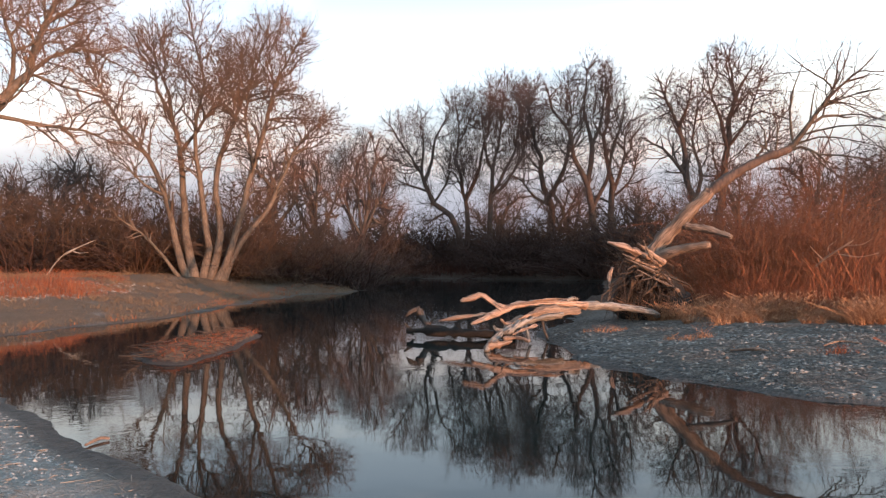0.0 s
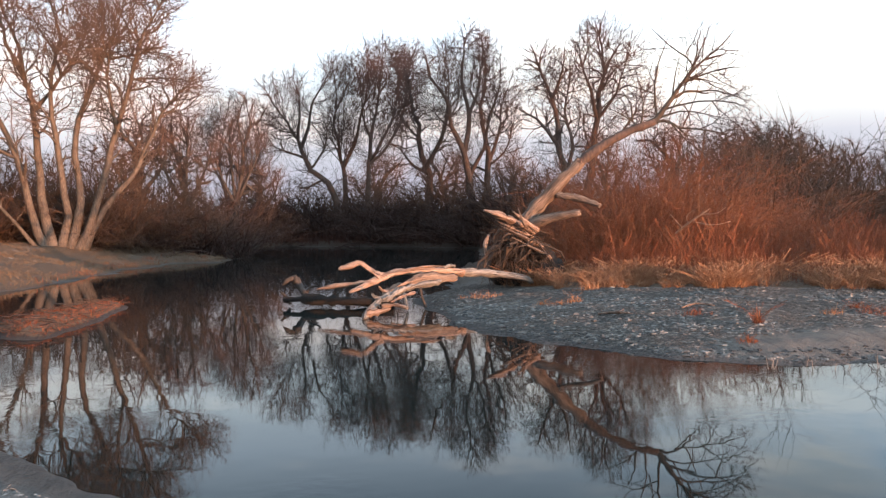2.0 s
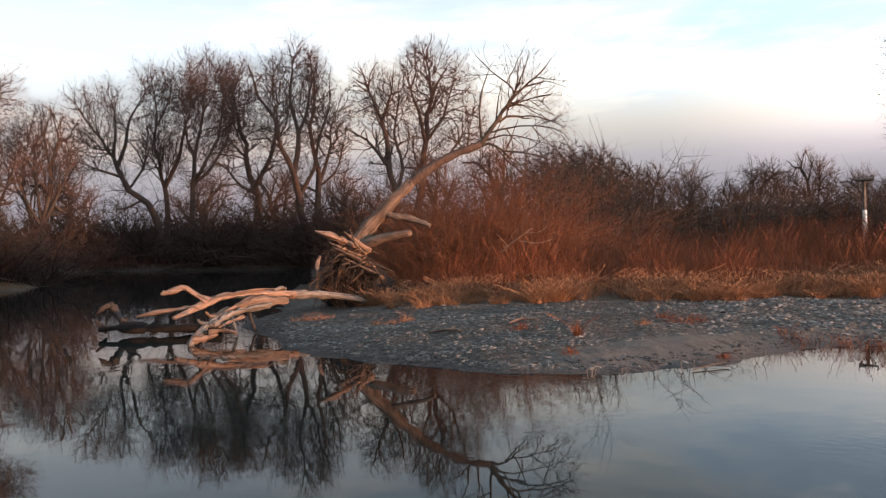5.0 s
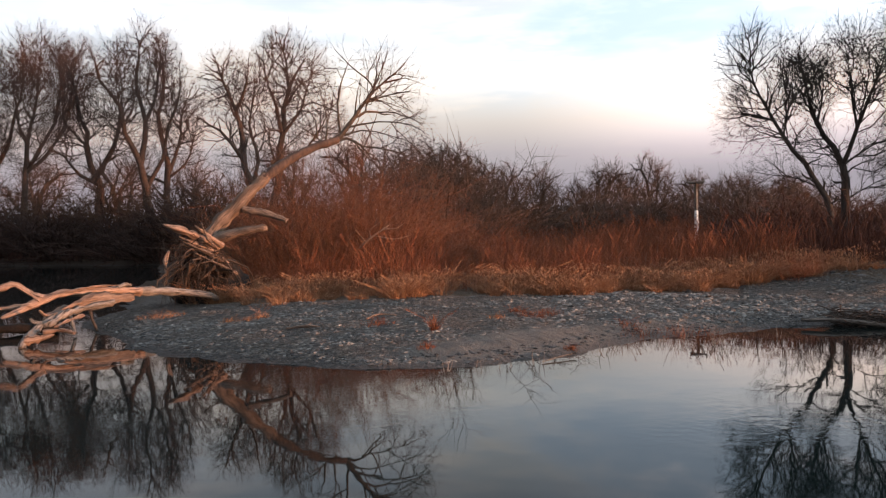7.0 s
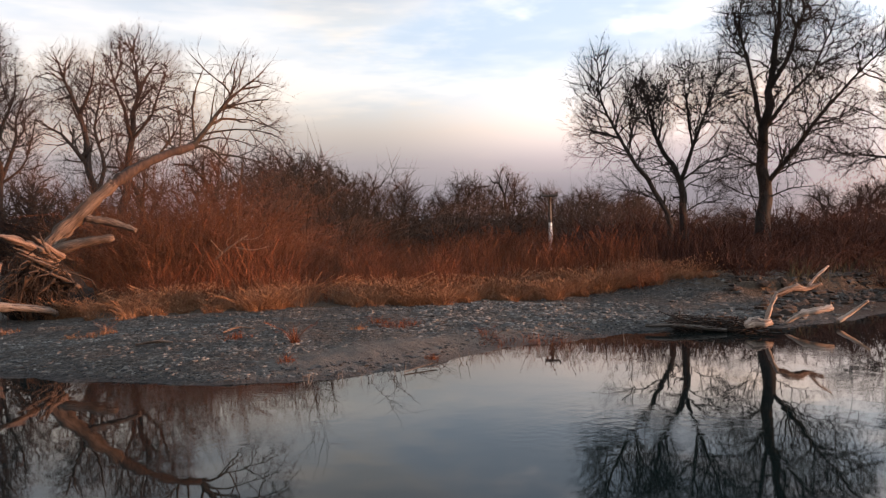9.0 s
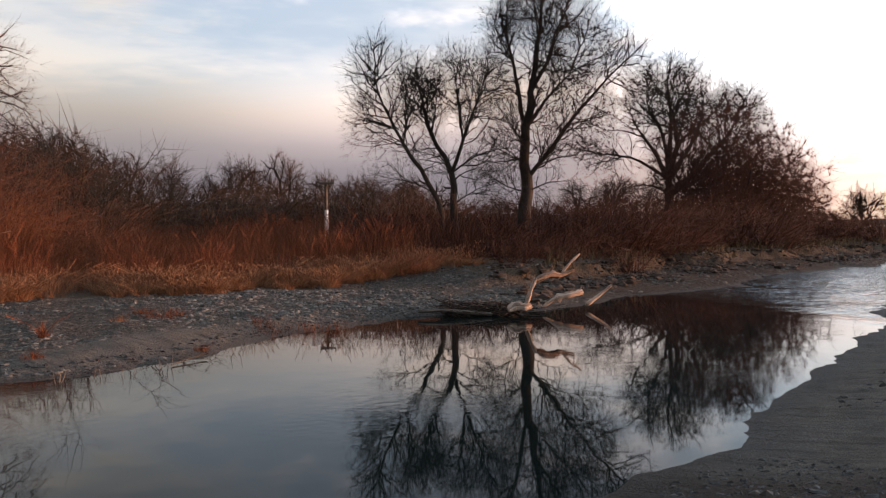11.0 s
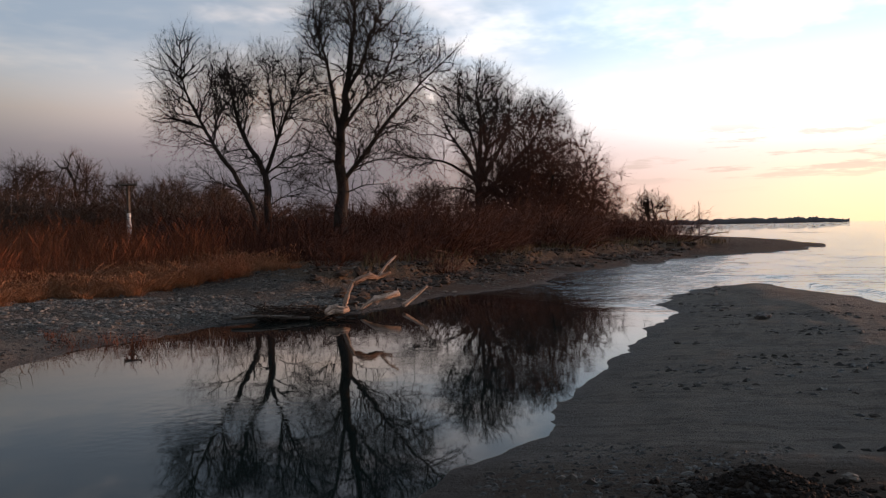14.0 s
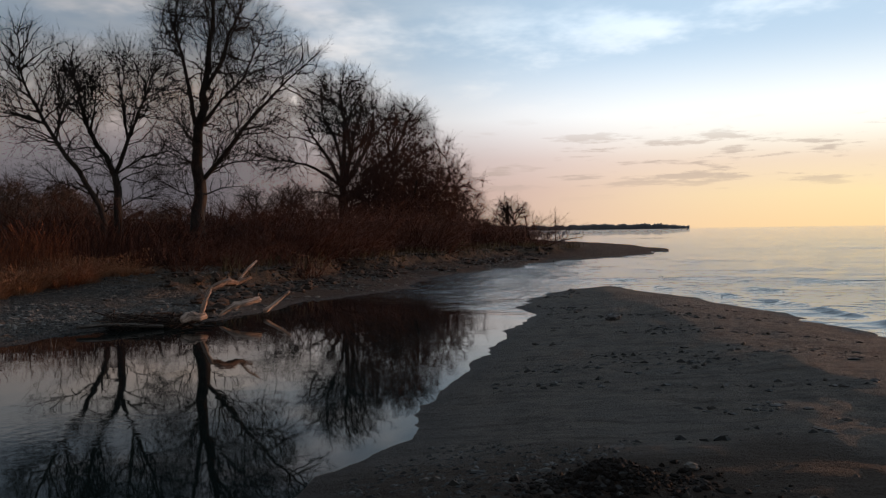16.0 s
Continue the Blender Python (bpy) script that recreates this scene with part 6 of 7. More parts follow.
def shrub(kind, az, d, h, wide=1.0):
    p = spot(az, d)
    z = ground_z(p.x, p.y)
    if z < 0.05:
        return
    me = SHRUBS[kind][shrub_rs.randint(len(SHRUBS[kind]))]
    full = {"brown": 3.7, "red": 1.9, "maroon": 2.75, "far": 3.7, "dark": 3.7, "orange": 2.5}[kind]
    s = h / full
    o = empty("shrub", Matrix.Translation((p.x, p.y, z)) @ pose(0, 0, 0, 0, 0, shrub_rs.rand() * 360) @ Matrix.Diagonal((s * wide, s * wide, s, 1)), label=LABELS[kind], category="bush", group=kind + " bushes")
    child("trunk", me[0], o)
    child("crown", me[1], o)


def belt(kind, az0, az1, d0, d1, h0, h1, count, wide=1.0):
    for k in range(count):
        az = az0 + (az1 - az0) * (k + shrub_rs.rand()) / count
        shrub(kind, az, d0 + (d1 - d0) * shrub_rs.rand(), h0 + (h1 - h0) * shrub_rs.rand(), wide)


belt("brown", 34, 22, 53, 60, 5.6, 7.3, 11, 1.3)       # behind the willow
belt("brown", 22, 6, 53, 60, 4.4, 6.0, 11, 1.3)
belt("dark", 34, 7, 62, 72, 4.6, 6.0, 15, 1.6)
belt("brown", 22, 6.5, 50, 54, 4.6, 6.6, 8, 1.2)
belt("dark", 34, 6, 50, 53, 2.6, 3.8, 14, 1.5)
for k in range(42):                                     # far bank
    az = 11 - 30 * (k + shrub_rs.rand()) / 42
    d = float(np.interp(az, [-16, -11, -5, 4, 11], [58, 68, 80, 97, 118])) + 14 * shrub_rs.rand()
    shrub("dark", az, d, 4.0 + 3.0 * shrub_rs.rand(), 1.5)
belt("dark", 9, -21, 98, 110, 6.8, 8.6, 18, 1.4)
belt("brown", 4, -20, 96, 100, 5.5, 7.0, 12, 1.5)
belt("far", -26, -70, 85, 110, 4.5, 5.8, 18, 2.2)
belt("orange", -18.5, -29, 23.8, 25.5, 2.0, 2.7, 9)
belt("red", -16.0, -24, 20.6, 22.0, 0.7, 1.1, 7, 1.2)   # round the leaning tree
belt("orange", -20.5, -27.0, 26, 28.5, 3.6, 4.2, 6)
belt("orange", -27.5, -34, 24, 28, 1.5, 2.1, 6)
belt("brown", -18, -33, 32, 46, 3.4, 5.2, 10, 1.4)
belt("brown", -28, -37, 46, 62, 5.0, 6.6, 9, 1.2)
belt("far", -31, -58, 60, 80, 3.8, 5.2, 18, 1.6)
belt("brown", -36, -60, 50, 66, 3.8, 5.2, 24, 1.35)
for k in range(70):                                     # weeds and low bushes behind the pale grass
    az = -18 - 50 * shrub_rs.rand()
    d = 20.5 + 13 * shrub_rs.rand() ** 1.3 + (2.5 if az < -57 else 0)
    # past -58 degrees maroon replaces russet, shade put into the colour
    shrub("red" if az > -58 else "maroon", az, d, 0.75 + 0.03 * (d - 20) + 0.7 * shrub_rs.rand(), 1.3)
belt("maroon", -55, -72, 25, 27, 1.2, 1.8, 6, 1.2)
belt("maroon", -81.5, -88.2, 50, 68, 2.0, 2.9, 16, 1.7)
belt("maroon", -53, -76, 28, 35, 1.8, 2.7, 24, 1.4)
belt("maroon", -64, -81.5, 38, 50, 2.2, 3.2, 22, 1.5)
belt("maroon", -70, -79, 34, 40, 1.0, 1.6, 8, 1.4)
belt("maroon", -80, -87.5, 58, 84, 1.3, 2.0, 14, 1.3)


def blades(name, points, heights, mat, width=0.012, lean=0.35, seed=0, label="", category="grass", top=0.0, out=None):
    """Many grass blades, each a bent tapering strip."""
    rs = np.random.RandomState(seed)
    n = len(points)
    P = np.asarray(points, float)
    a = rs.rand(n) * 2 * np.pi
    side = np.stack([np.cos(a), np.sin(a), 0 * a], 1) * (width * (0.6 + 0.8 * rs.rand(n)))[:, None]
    b = rs.rand(n) * 2 * np.pi if out is None else out + 0.9 * rs.randn(n)
    tip = np.stack([np.cos(b), np.sin(b), 0 * b], 1) * (heights * lean * rs.rand(n))[:, None]
    up = np.array([0, 0, 1.0]) * heights[:, None]
    V = np.stack([P - side, P + side, P + up * 0.55 + tip * 0.35 - side * 0.7, P + up * 0.55 + tip * 0.35 + side * 0.7, P + up + tip - side * (0.1 + top), P + up * 0.98 + tip + side * (0.1 + top)], 1).reshape(-1, 3)
    o = np.arange(n)[:, None] * 6
    Q = np.concatenate([o + np.array([0, 1, 3, 2]), o + np.array([2, 3, 5, 4])])
    ob = new(name, mesh_of(name, V, Q, mat, False))
    return tagged(ob, label, category, kind="stuff")


def scatter(n, az0, az1, d0, d1, seed, keep=None):
    rs = np.random.RandomState(seed)
    az = np.radians(rs.uniform(az0, az1, n))
    d = np.sqrt(rs.uniform(d0 * d0, d1 * d1, n))
    x, y = -np.sin(az) * d, np.cos(az) * d
    z, g, w = land(x, y)
    ok = z > 0.03
    if keep is not None:
        ok &= keep(x, y, z, g, w)
    return np.stack([x, y, z - 0.01], 1)[ok]


def clumpy(x, y, s, lo):
    return vnoise(x, y, s) + 0.25 * (TABLE[(x * 97).astype(int) % 256, (y * 89).astype(int) % 256] - 0.5) > lo


def main_in(x, y):
    return inside_by(GROWN, x, y) + 0.8 * vnoise(x, y, 1.6)


# pale grass clumps along the gravel, tall russet stems behind it
rs = np.random.RandomState(2)
c = scatter(1500, -14, -62, 16, 24, 1, lambda x, y, z, g, w: (inside_by(GROWN, x, y) > -0.25 + 0.9 * vnoise(x, y, 0.8)) & (inside_by(GROWN, x, y) < 2.0 + 1.6 * vnoise(x, y, 2.0)) & (x < 20) & clumpy(x, y, 1.0, -0.3))
k = 140
size = np.repeat(np.maximum(0.4, 0.42 + 1.0 * rs.rand(len(c)) ** 2.0 + 1.2 * vnoise(c[:, 0], c[:, 1], 1.3)), k)
a, q = rs.rand(len(c) * k) * 2 * np.pi, rs.rand(len(c) * k) ** 0.7
p = np.repeat(c, k, 0) + np.stack([np.cos(a) * q, np.sin(a) * q, 0 * q], 1) * (0.2 * size)[:, None]
h = size * (0.16 + 0.26 * rs.rand(len(p))) * (1.0 - 0.6 * q * q)
blades("dry_grass", p, np.maximum(h, 0.08), STRAW, 0.0034, 2.0, 3, "pale fluffy straw grass along the edge of the gravel", top=0.5, out=a)
top = p[rs.rand(len(p)) < 0.10]
top = top + np.stack([0.12 * rs.randn(len(top)), 0.12 * rs.randn(len(top)), 0.22 + 0.34 * rs.rand(len(top)) * (0.9 + 1.2 * vnoise(top[:, 0], top[:, 1], 1.5))], 1)
ch = [([q, q + np.array([0.02 * e, 0.01, 0.04]), q + np.array([0.06 * e, 0.03 * e, 0.06])], [0.002, 0.010, 0.002], 3) for q, e in zip(top, rs.randn(len(top)))]
tagged(new("seed_heads", mesh_of("seed_heads", *tubes(ch), STRAW)), "pale fluffy seed heads over the straw grass", "grass", kind="stuff")
p = scatter(80000, -16, -74, 18, 36, 4, lambda x, y, z, g, w: (main_in(x, y) > 1.3) & (np.hypot(x, y) < 36) & clumpy(x, y, 1.5, -0.3) & (y > 5))
h = (0.35 + 0.8 * np.random.RandomState(5).rand(len(p)) ** 1.4) * (0.95 + 1.2 * vnoise(p[:, 0], p[:, 1], 1.1) + 0.8 * vnoise(p[:, 0], p[:, 1], 3.0) + 0.5 * vnoise(p[:, 0], p[:, 1], 0.4))
# stems on the right turn maroon: their shade is in the colour
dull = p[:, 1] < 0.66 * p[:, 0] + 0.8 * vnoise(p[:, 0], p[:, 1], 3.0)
blades("dull_stems", p[dull], h[dull], TWIG_MAROON, 0.006, 0.5, 7, "standing weed stems, russet darkened to maroon for shade", "weeds")
p, h = p[~dull], h[~dull]
blades("russet_stems", p, h * 0.9, TWIG_RED, 0.0038, 0.5, 6, "standing russet weed stems behind the pale grass", "weeds")
# left bank
p = scatter(95000, 34, 4, 21, 58, 7, lambda x, y, z, g, w: (inside_by(LEFT, x, y) > 0.05) & (x < -3) & (clumpy(x, y, 1.4, -0.18) | (inside_by(LEFT, x, y) < 0.9)))
h = (0.05 + 0.26 * np.random.RandomState(8).rand(len(p)) ** 2) * (0.8 + 1.3 * vnoise(p[:, 0], p[:, 1], 1.1))
blades("bank_grass", p, h * 0.8, BANK_GRASS, 0.008, 2.4, 9, "low dull grass on the left bank")
p = scatter(26000, 34, 22, 30, 50, 10, lambda x, y, z, g, w: (w > 0.4) & clumpy(x, y, 3.0, 0.0))
h = (0.15 + 0.6 * np.random.RandomState(11).rand(len(p))) * (0.7 + 1.4 * vnoise(p[:, 0], p[:, 1], 2.0)) * smooth(np.degrees(np.arctan2(-p[:, 0], p[:, 1])), 21.0, 29.0) + 0.04
blades("russet_stems", p, h, TWIG_RED, 0.008, 1.0, 12, "russet weeds on the bank", "weeds")
p = scatter(30000, 34, 8, 20, 50, 22, lambda x, y, z, g, w: (inside_by(LEFT, x, y) > 0.1) & (inside_by(LEFT, x, y) < 1.5 + 3 * vnoise(x, y, 3.0)) & clumpy(x, y, 0.8, -0.05))[:9000]
h = (0.06 + 0.22 * np.random.RandomState(23).rand(len(p))) * (0.9 + 1.2 * vnoise(p[:, 0], p[:, 1], 0.9))
blades("russet_stems", p, h, TWIG_RED, 0.009, 2.4, 24, "low russet weeds along the bank's edge", "weeds")
p = scatter(9000, 22, 12, 13, 21, 13, lambda x, y, z, g, w: (inside_by(ISLET, x, y) > 0.1))
h = 0.03 + 0.10 * np.random.RandomState(14).rand(len(p)) ** 2
blades("islet_grass", p, h, TWIG_RED, 0.006, 3.0, 15, "flattened russet grass on a low islet")
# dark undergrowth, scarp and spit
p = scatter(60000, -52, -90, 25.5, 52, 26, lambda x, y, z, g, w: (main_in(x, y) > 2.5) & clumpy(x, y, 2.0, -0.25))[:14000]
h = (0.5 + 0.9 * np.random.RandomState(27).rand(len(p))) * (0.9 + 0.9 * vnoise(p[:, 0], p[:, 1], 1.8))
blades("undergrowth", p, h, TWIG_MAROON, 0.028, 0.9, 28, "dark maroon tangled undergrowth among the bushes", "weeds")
p = scatter(26000, -66, -92, 20, 56, 16, lambda x, y, z, g, w: (z > 0.42) & clumpy(x, y, 1.3, 0.02))
h = 0.15 + 0.35 * np.random.RandomState(17).rand(len(p))
blades("scarp_grass", p, h, DULL_GRASS, 0.014, 0.8, 18, "dull grass along the worn bank")
# far bank weeds
p = scatter(16000, 10, -16, 58, 112, 19, lambda x, y, z, g, w: (z > 0.12))
h = 0.5 + 1.0 * np.random.RandomState(20).rand(len(p))
blades("far_weeds", p, h, TWIG_MAROON, 0.035, 0.5, 21, "dull weeds along the far bank", "weeds")


def tuft(az, d, h, r, mat, label, n=160, seed=0, width=0.004):
    rs = np.random.RandomState(seed)
    a, q = rs.rand(n) * 2 * np.pi, rs.rand(n) ** 0.8 * r * 1.3
    c = spot(az, d)
    x, y = c.x + np.cos(a) * q, c.y + np.sin(a) * q
    z = land(x, y)[0]
    o = blades("grass_tuft", np.stack([x, y, np.maximum(z, -0.1) - 0.01], 1), h * (0.25 + 0.75 * rs.rand(n) ** 1.5) * (1.1 - 0.6 * q / r), mat, width, 1.5, seed + 1)
    return tagged(o, label, "grass tuft", kind="stuff")


TUFTS = [(-18.4, 15.6, 0.28, 0.16, STRAW), (-17.5, 15.4, 0.16, 0.22, STRAW), (-16.2, 15.6, 0.16, 0.18, STRAW), (-11.2, 17.4, 0.22, 0.35, STRAW), (-12.4, 17.6, 0.2, 0.25, STRAW), (-19.4, 18.0, 0.40, 0.25, STRAW),
         (-35.6, 14.2, 0.18, 0.16, STRAW), (-38.2, 14.6, 0.24, 0.3, TWIG_RED), (-39.4, 14.8, 0.22, 0.3, TWIG_RED), (-37.0, 15.2, 0.2, 0.2, TWIG_RED), (-31.0, 12.6, 0.4, 0.05, TWIG_RED), (-46.2, 13.2, 0.22, 0.35, TWIG_RED),
         (-48.5, 13.4, 0.26, 0.4, TWIG_RED), (-50.6, 13.5, 0.24, 0.35, TWIG_RED), (-45.0, 13.8, 0.2, 0.3, TWIG_RED), (-26.8, 13.6, 0.2, 0.25, TWIG_RED), (-41.0, 11.6, 0.14, 0.1, TWIG_RED), (-30.4, 11.2, 0.16, 0.12, TWIG_RED)]
for k, (az, d, h, r, mat) in enumerate(TUFTS):
    tuft(az, d, h, r, mat, "small pale dry grass tuft on gravel" if mat is STRAW else "small russet weed tuft on gravel", 130, 100 + 2 * k)


def water_stems(az, d, h, n, seed, lean=0.3):
    """A few dead stems standing in the shallows."""
    rs = np.random.RandomState(seed)
    ch = []
    for _ in range(n):
        p = np.array(spot(az, d, -0.1)) + np.array([rs.randn() * 0.05, rs.randn() * 0.05, 0])
        t = p + np.array([rs.randn() * lean * h, rs.randn() * lean * h, 0.1 + h * rs.uniform(0.6, 1)])
        m = (p + t) / 2 + rs.randn(3) * 0.02
        ch.append(([p, m, t], [0.006, 0.005, 0.002], 4))
    tagged(new("reed_clump", mesh_of("reed_clump", *tubes(ch), WOOD_GREY)), "thin dead stems standing in the shallows", "reed", "stems in the shallows")


for k, (az, d, h, n) in enumerate([(-51.2, 12.6, 0.22, 7), (-38.7, 10.5, 0.22, 4), (-43.4, 11.5, 0.25, 2), (-31.8, 10.0, 0.18, 4), (-34.3, 10.2, 0.16, 2), (-55.2, 13.6, 0.2, 3), (-47.0, 12.6, 0.15, 3), (-36.6, 10.3, 0.12, 3), (-49.0, 13.2, 0.14, 3)]):
    water_stems(az, d, h, n, 200 + k)

# ---- stones ----
ICO = bmesh.new()
bmesh.ops.create_icosphere(ICO, subdivisions=1, radius=1.0)
ico_v = np.array([v.co[:] for v in ICO.verts])
ico_f = np.array([[v.index for v in f.verts] for f in ICO.faces])
ICO.free()


def stones(name, pts, sizes, seed, label, mat=STONE, flat=0.55):
    """Loose stones, each its own lump of one mesh."""
    rs = np.random.RandomState(seed)
    n = len(pts)
    k = len(ico_v)
    a = rs.rand(n) * 2 * np.pi
    sc = np.stack([sizes * rs.uniform(0.7, 1.3, n), sizes * rs.uniform(0.6, 1.0, n), sizes * flat * rs.uniform(0.6, 1.2, n)], 1)
    v = ico_v[None] * (1 + 0.25 * rs.randn(n, k, 1)).clip(0.6, 1.4) * sc[:, None]
    x = v[..., 0] * np.cos(a)[:, None] - v[..., 1] * np.sin(a)[:, None]
    y = v[..., 0] * np.sin(a)[:, None] + v[..., 1] * np.cos(a)[:, None]
    V = np.stack([x, y, v[..., 2]], -1) + pts[:, None]
    F = (ico_f[None] + (np.arange(n) * k)[:, None, None]).reshape(-1, 3)
    return tagged(new(name, mesh_of(name, V.reshape(-1, 3), F, mat, False)), label, "stones", kind="stuff")


p = scatter(40000, -6, -72, 9, 19, 31, lambda x, y, z, g, w: (g > 0.35) & clumpy(x, y, 0.8, -0.2))[:7000]
stones("gravel", p, 0.016 + 0.045 * np.random.RandomState(32).rand(len(p)) ** 2.6, 33, "grey and pale river cobbles strewn over the gravel bar")
p = scatter(60000, -8, -66, 10, 18, 55, lambda x, y, z, g, w: (g > 0.3) & (vnoise(x * 0.35 + y * 0.9, x * 0.2, 0.6) + 0.5 * vnoise(x, y, 1.5) > 0.10))[:5000]
stones("cobbles", p, 0.018 + 0.034 * np.random.RandomState(56).rand(len(p)) ** 1.8, 57, "light and dark cobbles in rows along the gravel bar", COBBLE)
p = scatter(40000, -40, -67, 13, 19, 58, lambda x, y, z, g, w: (g > 0.2) & (z > 0.08) & clumpy(x, y, 0.9, -0.1))[:2200]
stones("cobbles", p, 0.028 + 0.05 * np.random.RandomState(59).rand(len(p)) ** 2.0, 60, "larger weathered cobbles near the driftwood", COBBLE)
p = scatter(30000, 34, 14, 4.5, 14, 34, lambda x, y, z, g, w: (x < -1) & clumpy(x, y, 0.7, -0.3))[:7500]
stones("pebbles", p, 0.008 + 0.026 * np.random.RandomState(35).rand(len(p)) ** 2, 36, "small pale grey pebbles on the near bank", PALE)
p = scatter(30000, 34, 18, 26, 40, 66, lambda x, y, z, g, w: (inside_by(LEFT, x, y) > 0.5) & (vnoise(x, y, 3.0) > -0.02))[:2600]
stones("bank_pebbles", p, 0.02 + 0.045 * np.random.RandomState(67).rand(len(p)) ** 2, 68, "pale pebbles lying on the grassy bank", PALE)
p = scatter(16000, -66, -116, 3.5, 15, 37, lambda x, y, z, g, w: (y < 2) & ((np.hypot(x, y) < 5.6) | ((np.hypot(x, y) < 6.6) & clumpy(x, y, 0.6, 0.05)) | clumpy(x, y, 1.2, 0.30)))[:4200]
stones("pebbles", p, 0.006 + 0.022 * np.random.RandomState(38).rand(len(p)) ** 3, 39, "small dark pebbles and clods on the sand", WET_STONE)
p = scatter(16000, -58, -92, 15.5, 44, 40, lambda x, y, z, g, w: (y > -3) & (z < 0.7) & clumpy(x, y, 1.2, -0.1))[:4200]
stones("bank_stones", p, 0.03 + 0.075 * np.random.RandomState(41).rand(len(p)) ** 2.2, 42, "dark stones and clods along the worn bank")

rs = np.random.RandomState(43)
p = scatter(12000, -76, -118, 4.6, 17, 44, lambda x, y, z, g, w: (y < 1.5) & (z > 0.06) & (vnoise(x * 2.2, y * 0.7, 1.0) + 0.5 * vnoise(x, y, 1.6) > 0.06))[:2600]
stones("clods", p, 0.011 + 0.046 * rs.rand(len(p)) ** 2.5, 45, "dark clods and weed scraps scattered over the sand", WEED, 0.6)
p = scatter(14000, -66, -96, 4.0, 6.6, 46, lambda x, y, z, g, w: (z > 0.02) & (np.hypot(x, y) < 5.9 + 1.2 * vnoise(x, y, 0.7)))[:4200]
stones("pebbles", p, 0.011 + 0.026 * rs.rand(len(p)) ** 2, 47, "dark pebbles crowded at the water's edge", WET_STONE)
cl = scatter(14000, -62, -90, 17, 52, 48, lambda x, y, z, g, w: (z > 0.12) & (z < 0.68) & (y > -4) & clumpy(x, y, 1.5, -0.05))[:1500]
stones("bank_clods", cl, 0.05 + 0.17 * rs.rand(len(cl)) ** 2, 49, "slumped dark clods along the worn bank", ROOT, 0.6)

p = scatter(60000, -6, -66, 9.5, 18, 52, lambda x, y, z, g, w: (z < 0.11) & (y > 6))[:2600]
stones("edge_stones", p, 0.014 + 0.04 * rs.rand(len(p)) ** 2.2, 53, "wet dark stones along the edge of the bar", WET_STONE)

# ---- pole, sticks, small things ----
pole = empty("nest_pole", base(-49.9, 38, sink=0.0), label="wooden pole with a white sleeve and a small platform on top", category="pole")


def pole_part(name, lo, hi, r, mat, label=""):
    V, Q, G = limb([(0, 0, lo), (0, 0, (lo + hi) / 2), (0, 0, hi)], (r, r, r * 0.95), 12, 51, 0.01)
    child(name, mesh_of(name, V, Q, mat, grain=G), pole, label)


gz0 = pole.matrix_basis.translation.z
pole_part("post", -0.2, 3.95 - gz0, 0.075, WOOD_GREY)
pole_part("sleeve", 1.3 - gz0, 2.7 - gz0, 0.095, WHITE, "white painted sleeve")


def box_mesh(name, sx, sy, sz, mat, bevel=0.01):
    bm = bmesh.new()
    bmesh.ops.create_cube(bm, size=1.0)
    bmesh.ops.scale(bm, vec=(sx, sy, sz), verts=bm.verts)
    bmesh.ops.bevel(bm, geom=bm.edges[:], offset=bevel, segments=2, affect="EDGES")
    me = bpy.data.meshes.new(name)
    bm.to_mesh(me)
    bm.free()
    me.materials.append(mat)
    return me


plat = child("platform", box_mesh("platform", 0.75, 0.75, 0.07, WOOD_GREY), pole, "grey plank platform")
plat.location = (0, 0, 4.0 - gz0)
for sx in (-1, 1):
    r = child("rim", box_mesh("rim", 0.05, 0.75, 0.14, WOOD_GREY), pole)
    r.location = (sx * 0.36, 0, 4.08 - gz0)
    V, Q, G = limb([(sx * 0.05, 0, 3.55 - gz0), (sx * 0.3, 0, 3.95 - gz0)], (0.025, 0.025), 8, 52, 0.02)
    child("brace", mesh_of("brace", V, Q, WOOD_GREY, grain=G), pole)


def stick(name, pts, radii, mat, label, seed=0, side=()):
    e = empty(name, Matrix.Translation(spot(*pts[0])), label=label, category="branch")
    limb_part("stem", pts, radii, mat, e, "", 8, seed)
    for k, (sp, sr) in enumerate(side):
        limb_part("twig", sp, sr, mat, e, "", 7, seed + k + 1)
    return e


def on(az, d, h=0.02):
    p = spot(az, d)
    return (az, d, max(ground_z(p.x, p.y), 0.0) + h)


stick("stick", [on(-20.2, 13.7), on(-21.6, 13.5, 0.06), on(-22.6, 13.4, 0.03)], (0.012, 0.02, 0.012), DRIFT, "pale stick lying on the gravel", 301, [([on(-21.6, 13.5, 0.05), on(-22.0, 13.9, 0.04)], (0.012, 0.006))])
stick("stick", [on(-26.0, 14.2), on(-27.0, 14.4, 0.05), on(-28.2, 14.3, 0.02)], (0.012, 0.016, 0.01), DRIFT, "pale stick lying on the gravel", 304)
stick("stick", [on(24.9, 8.4), on(24.0, 8.6, 0.03), on(23.4, 8.6, 0.02)], (0.01, 0.014, 0.008), DRIFT, "pale stick on the near bank", 306)
stick("stick", [on(-38.9, 10.6), on(-41.0, 11.1, 0.05), on(-41.4, 11.1, 0.06)], (0.006, 0.008, 0.005), WOOD_GREY, "dark stick at the water's edge", 308)
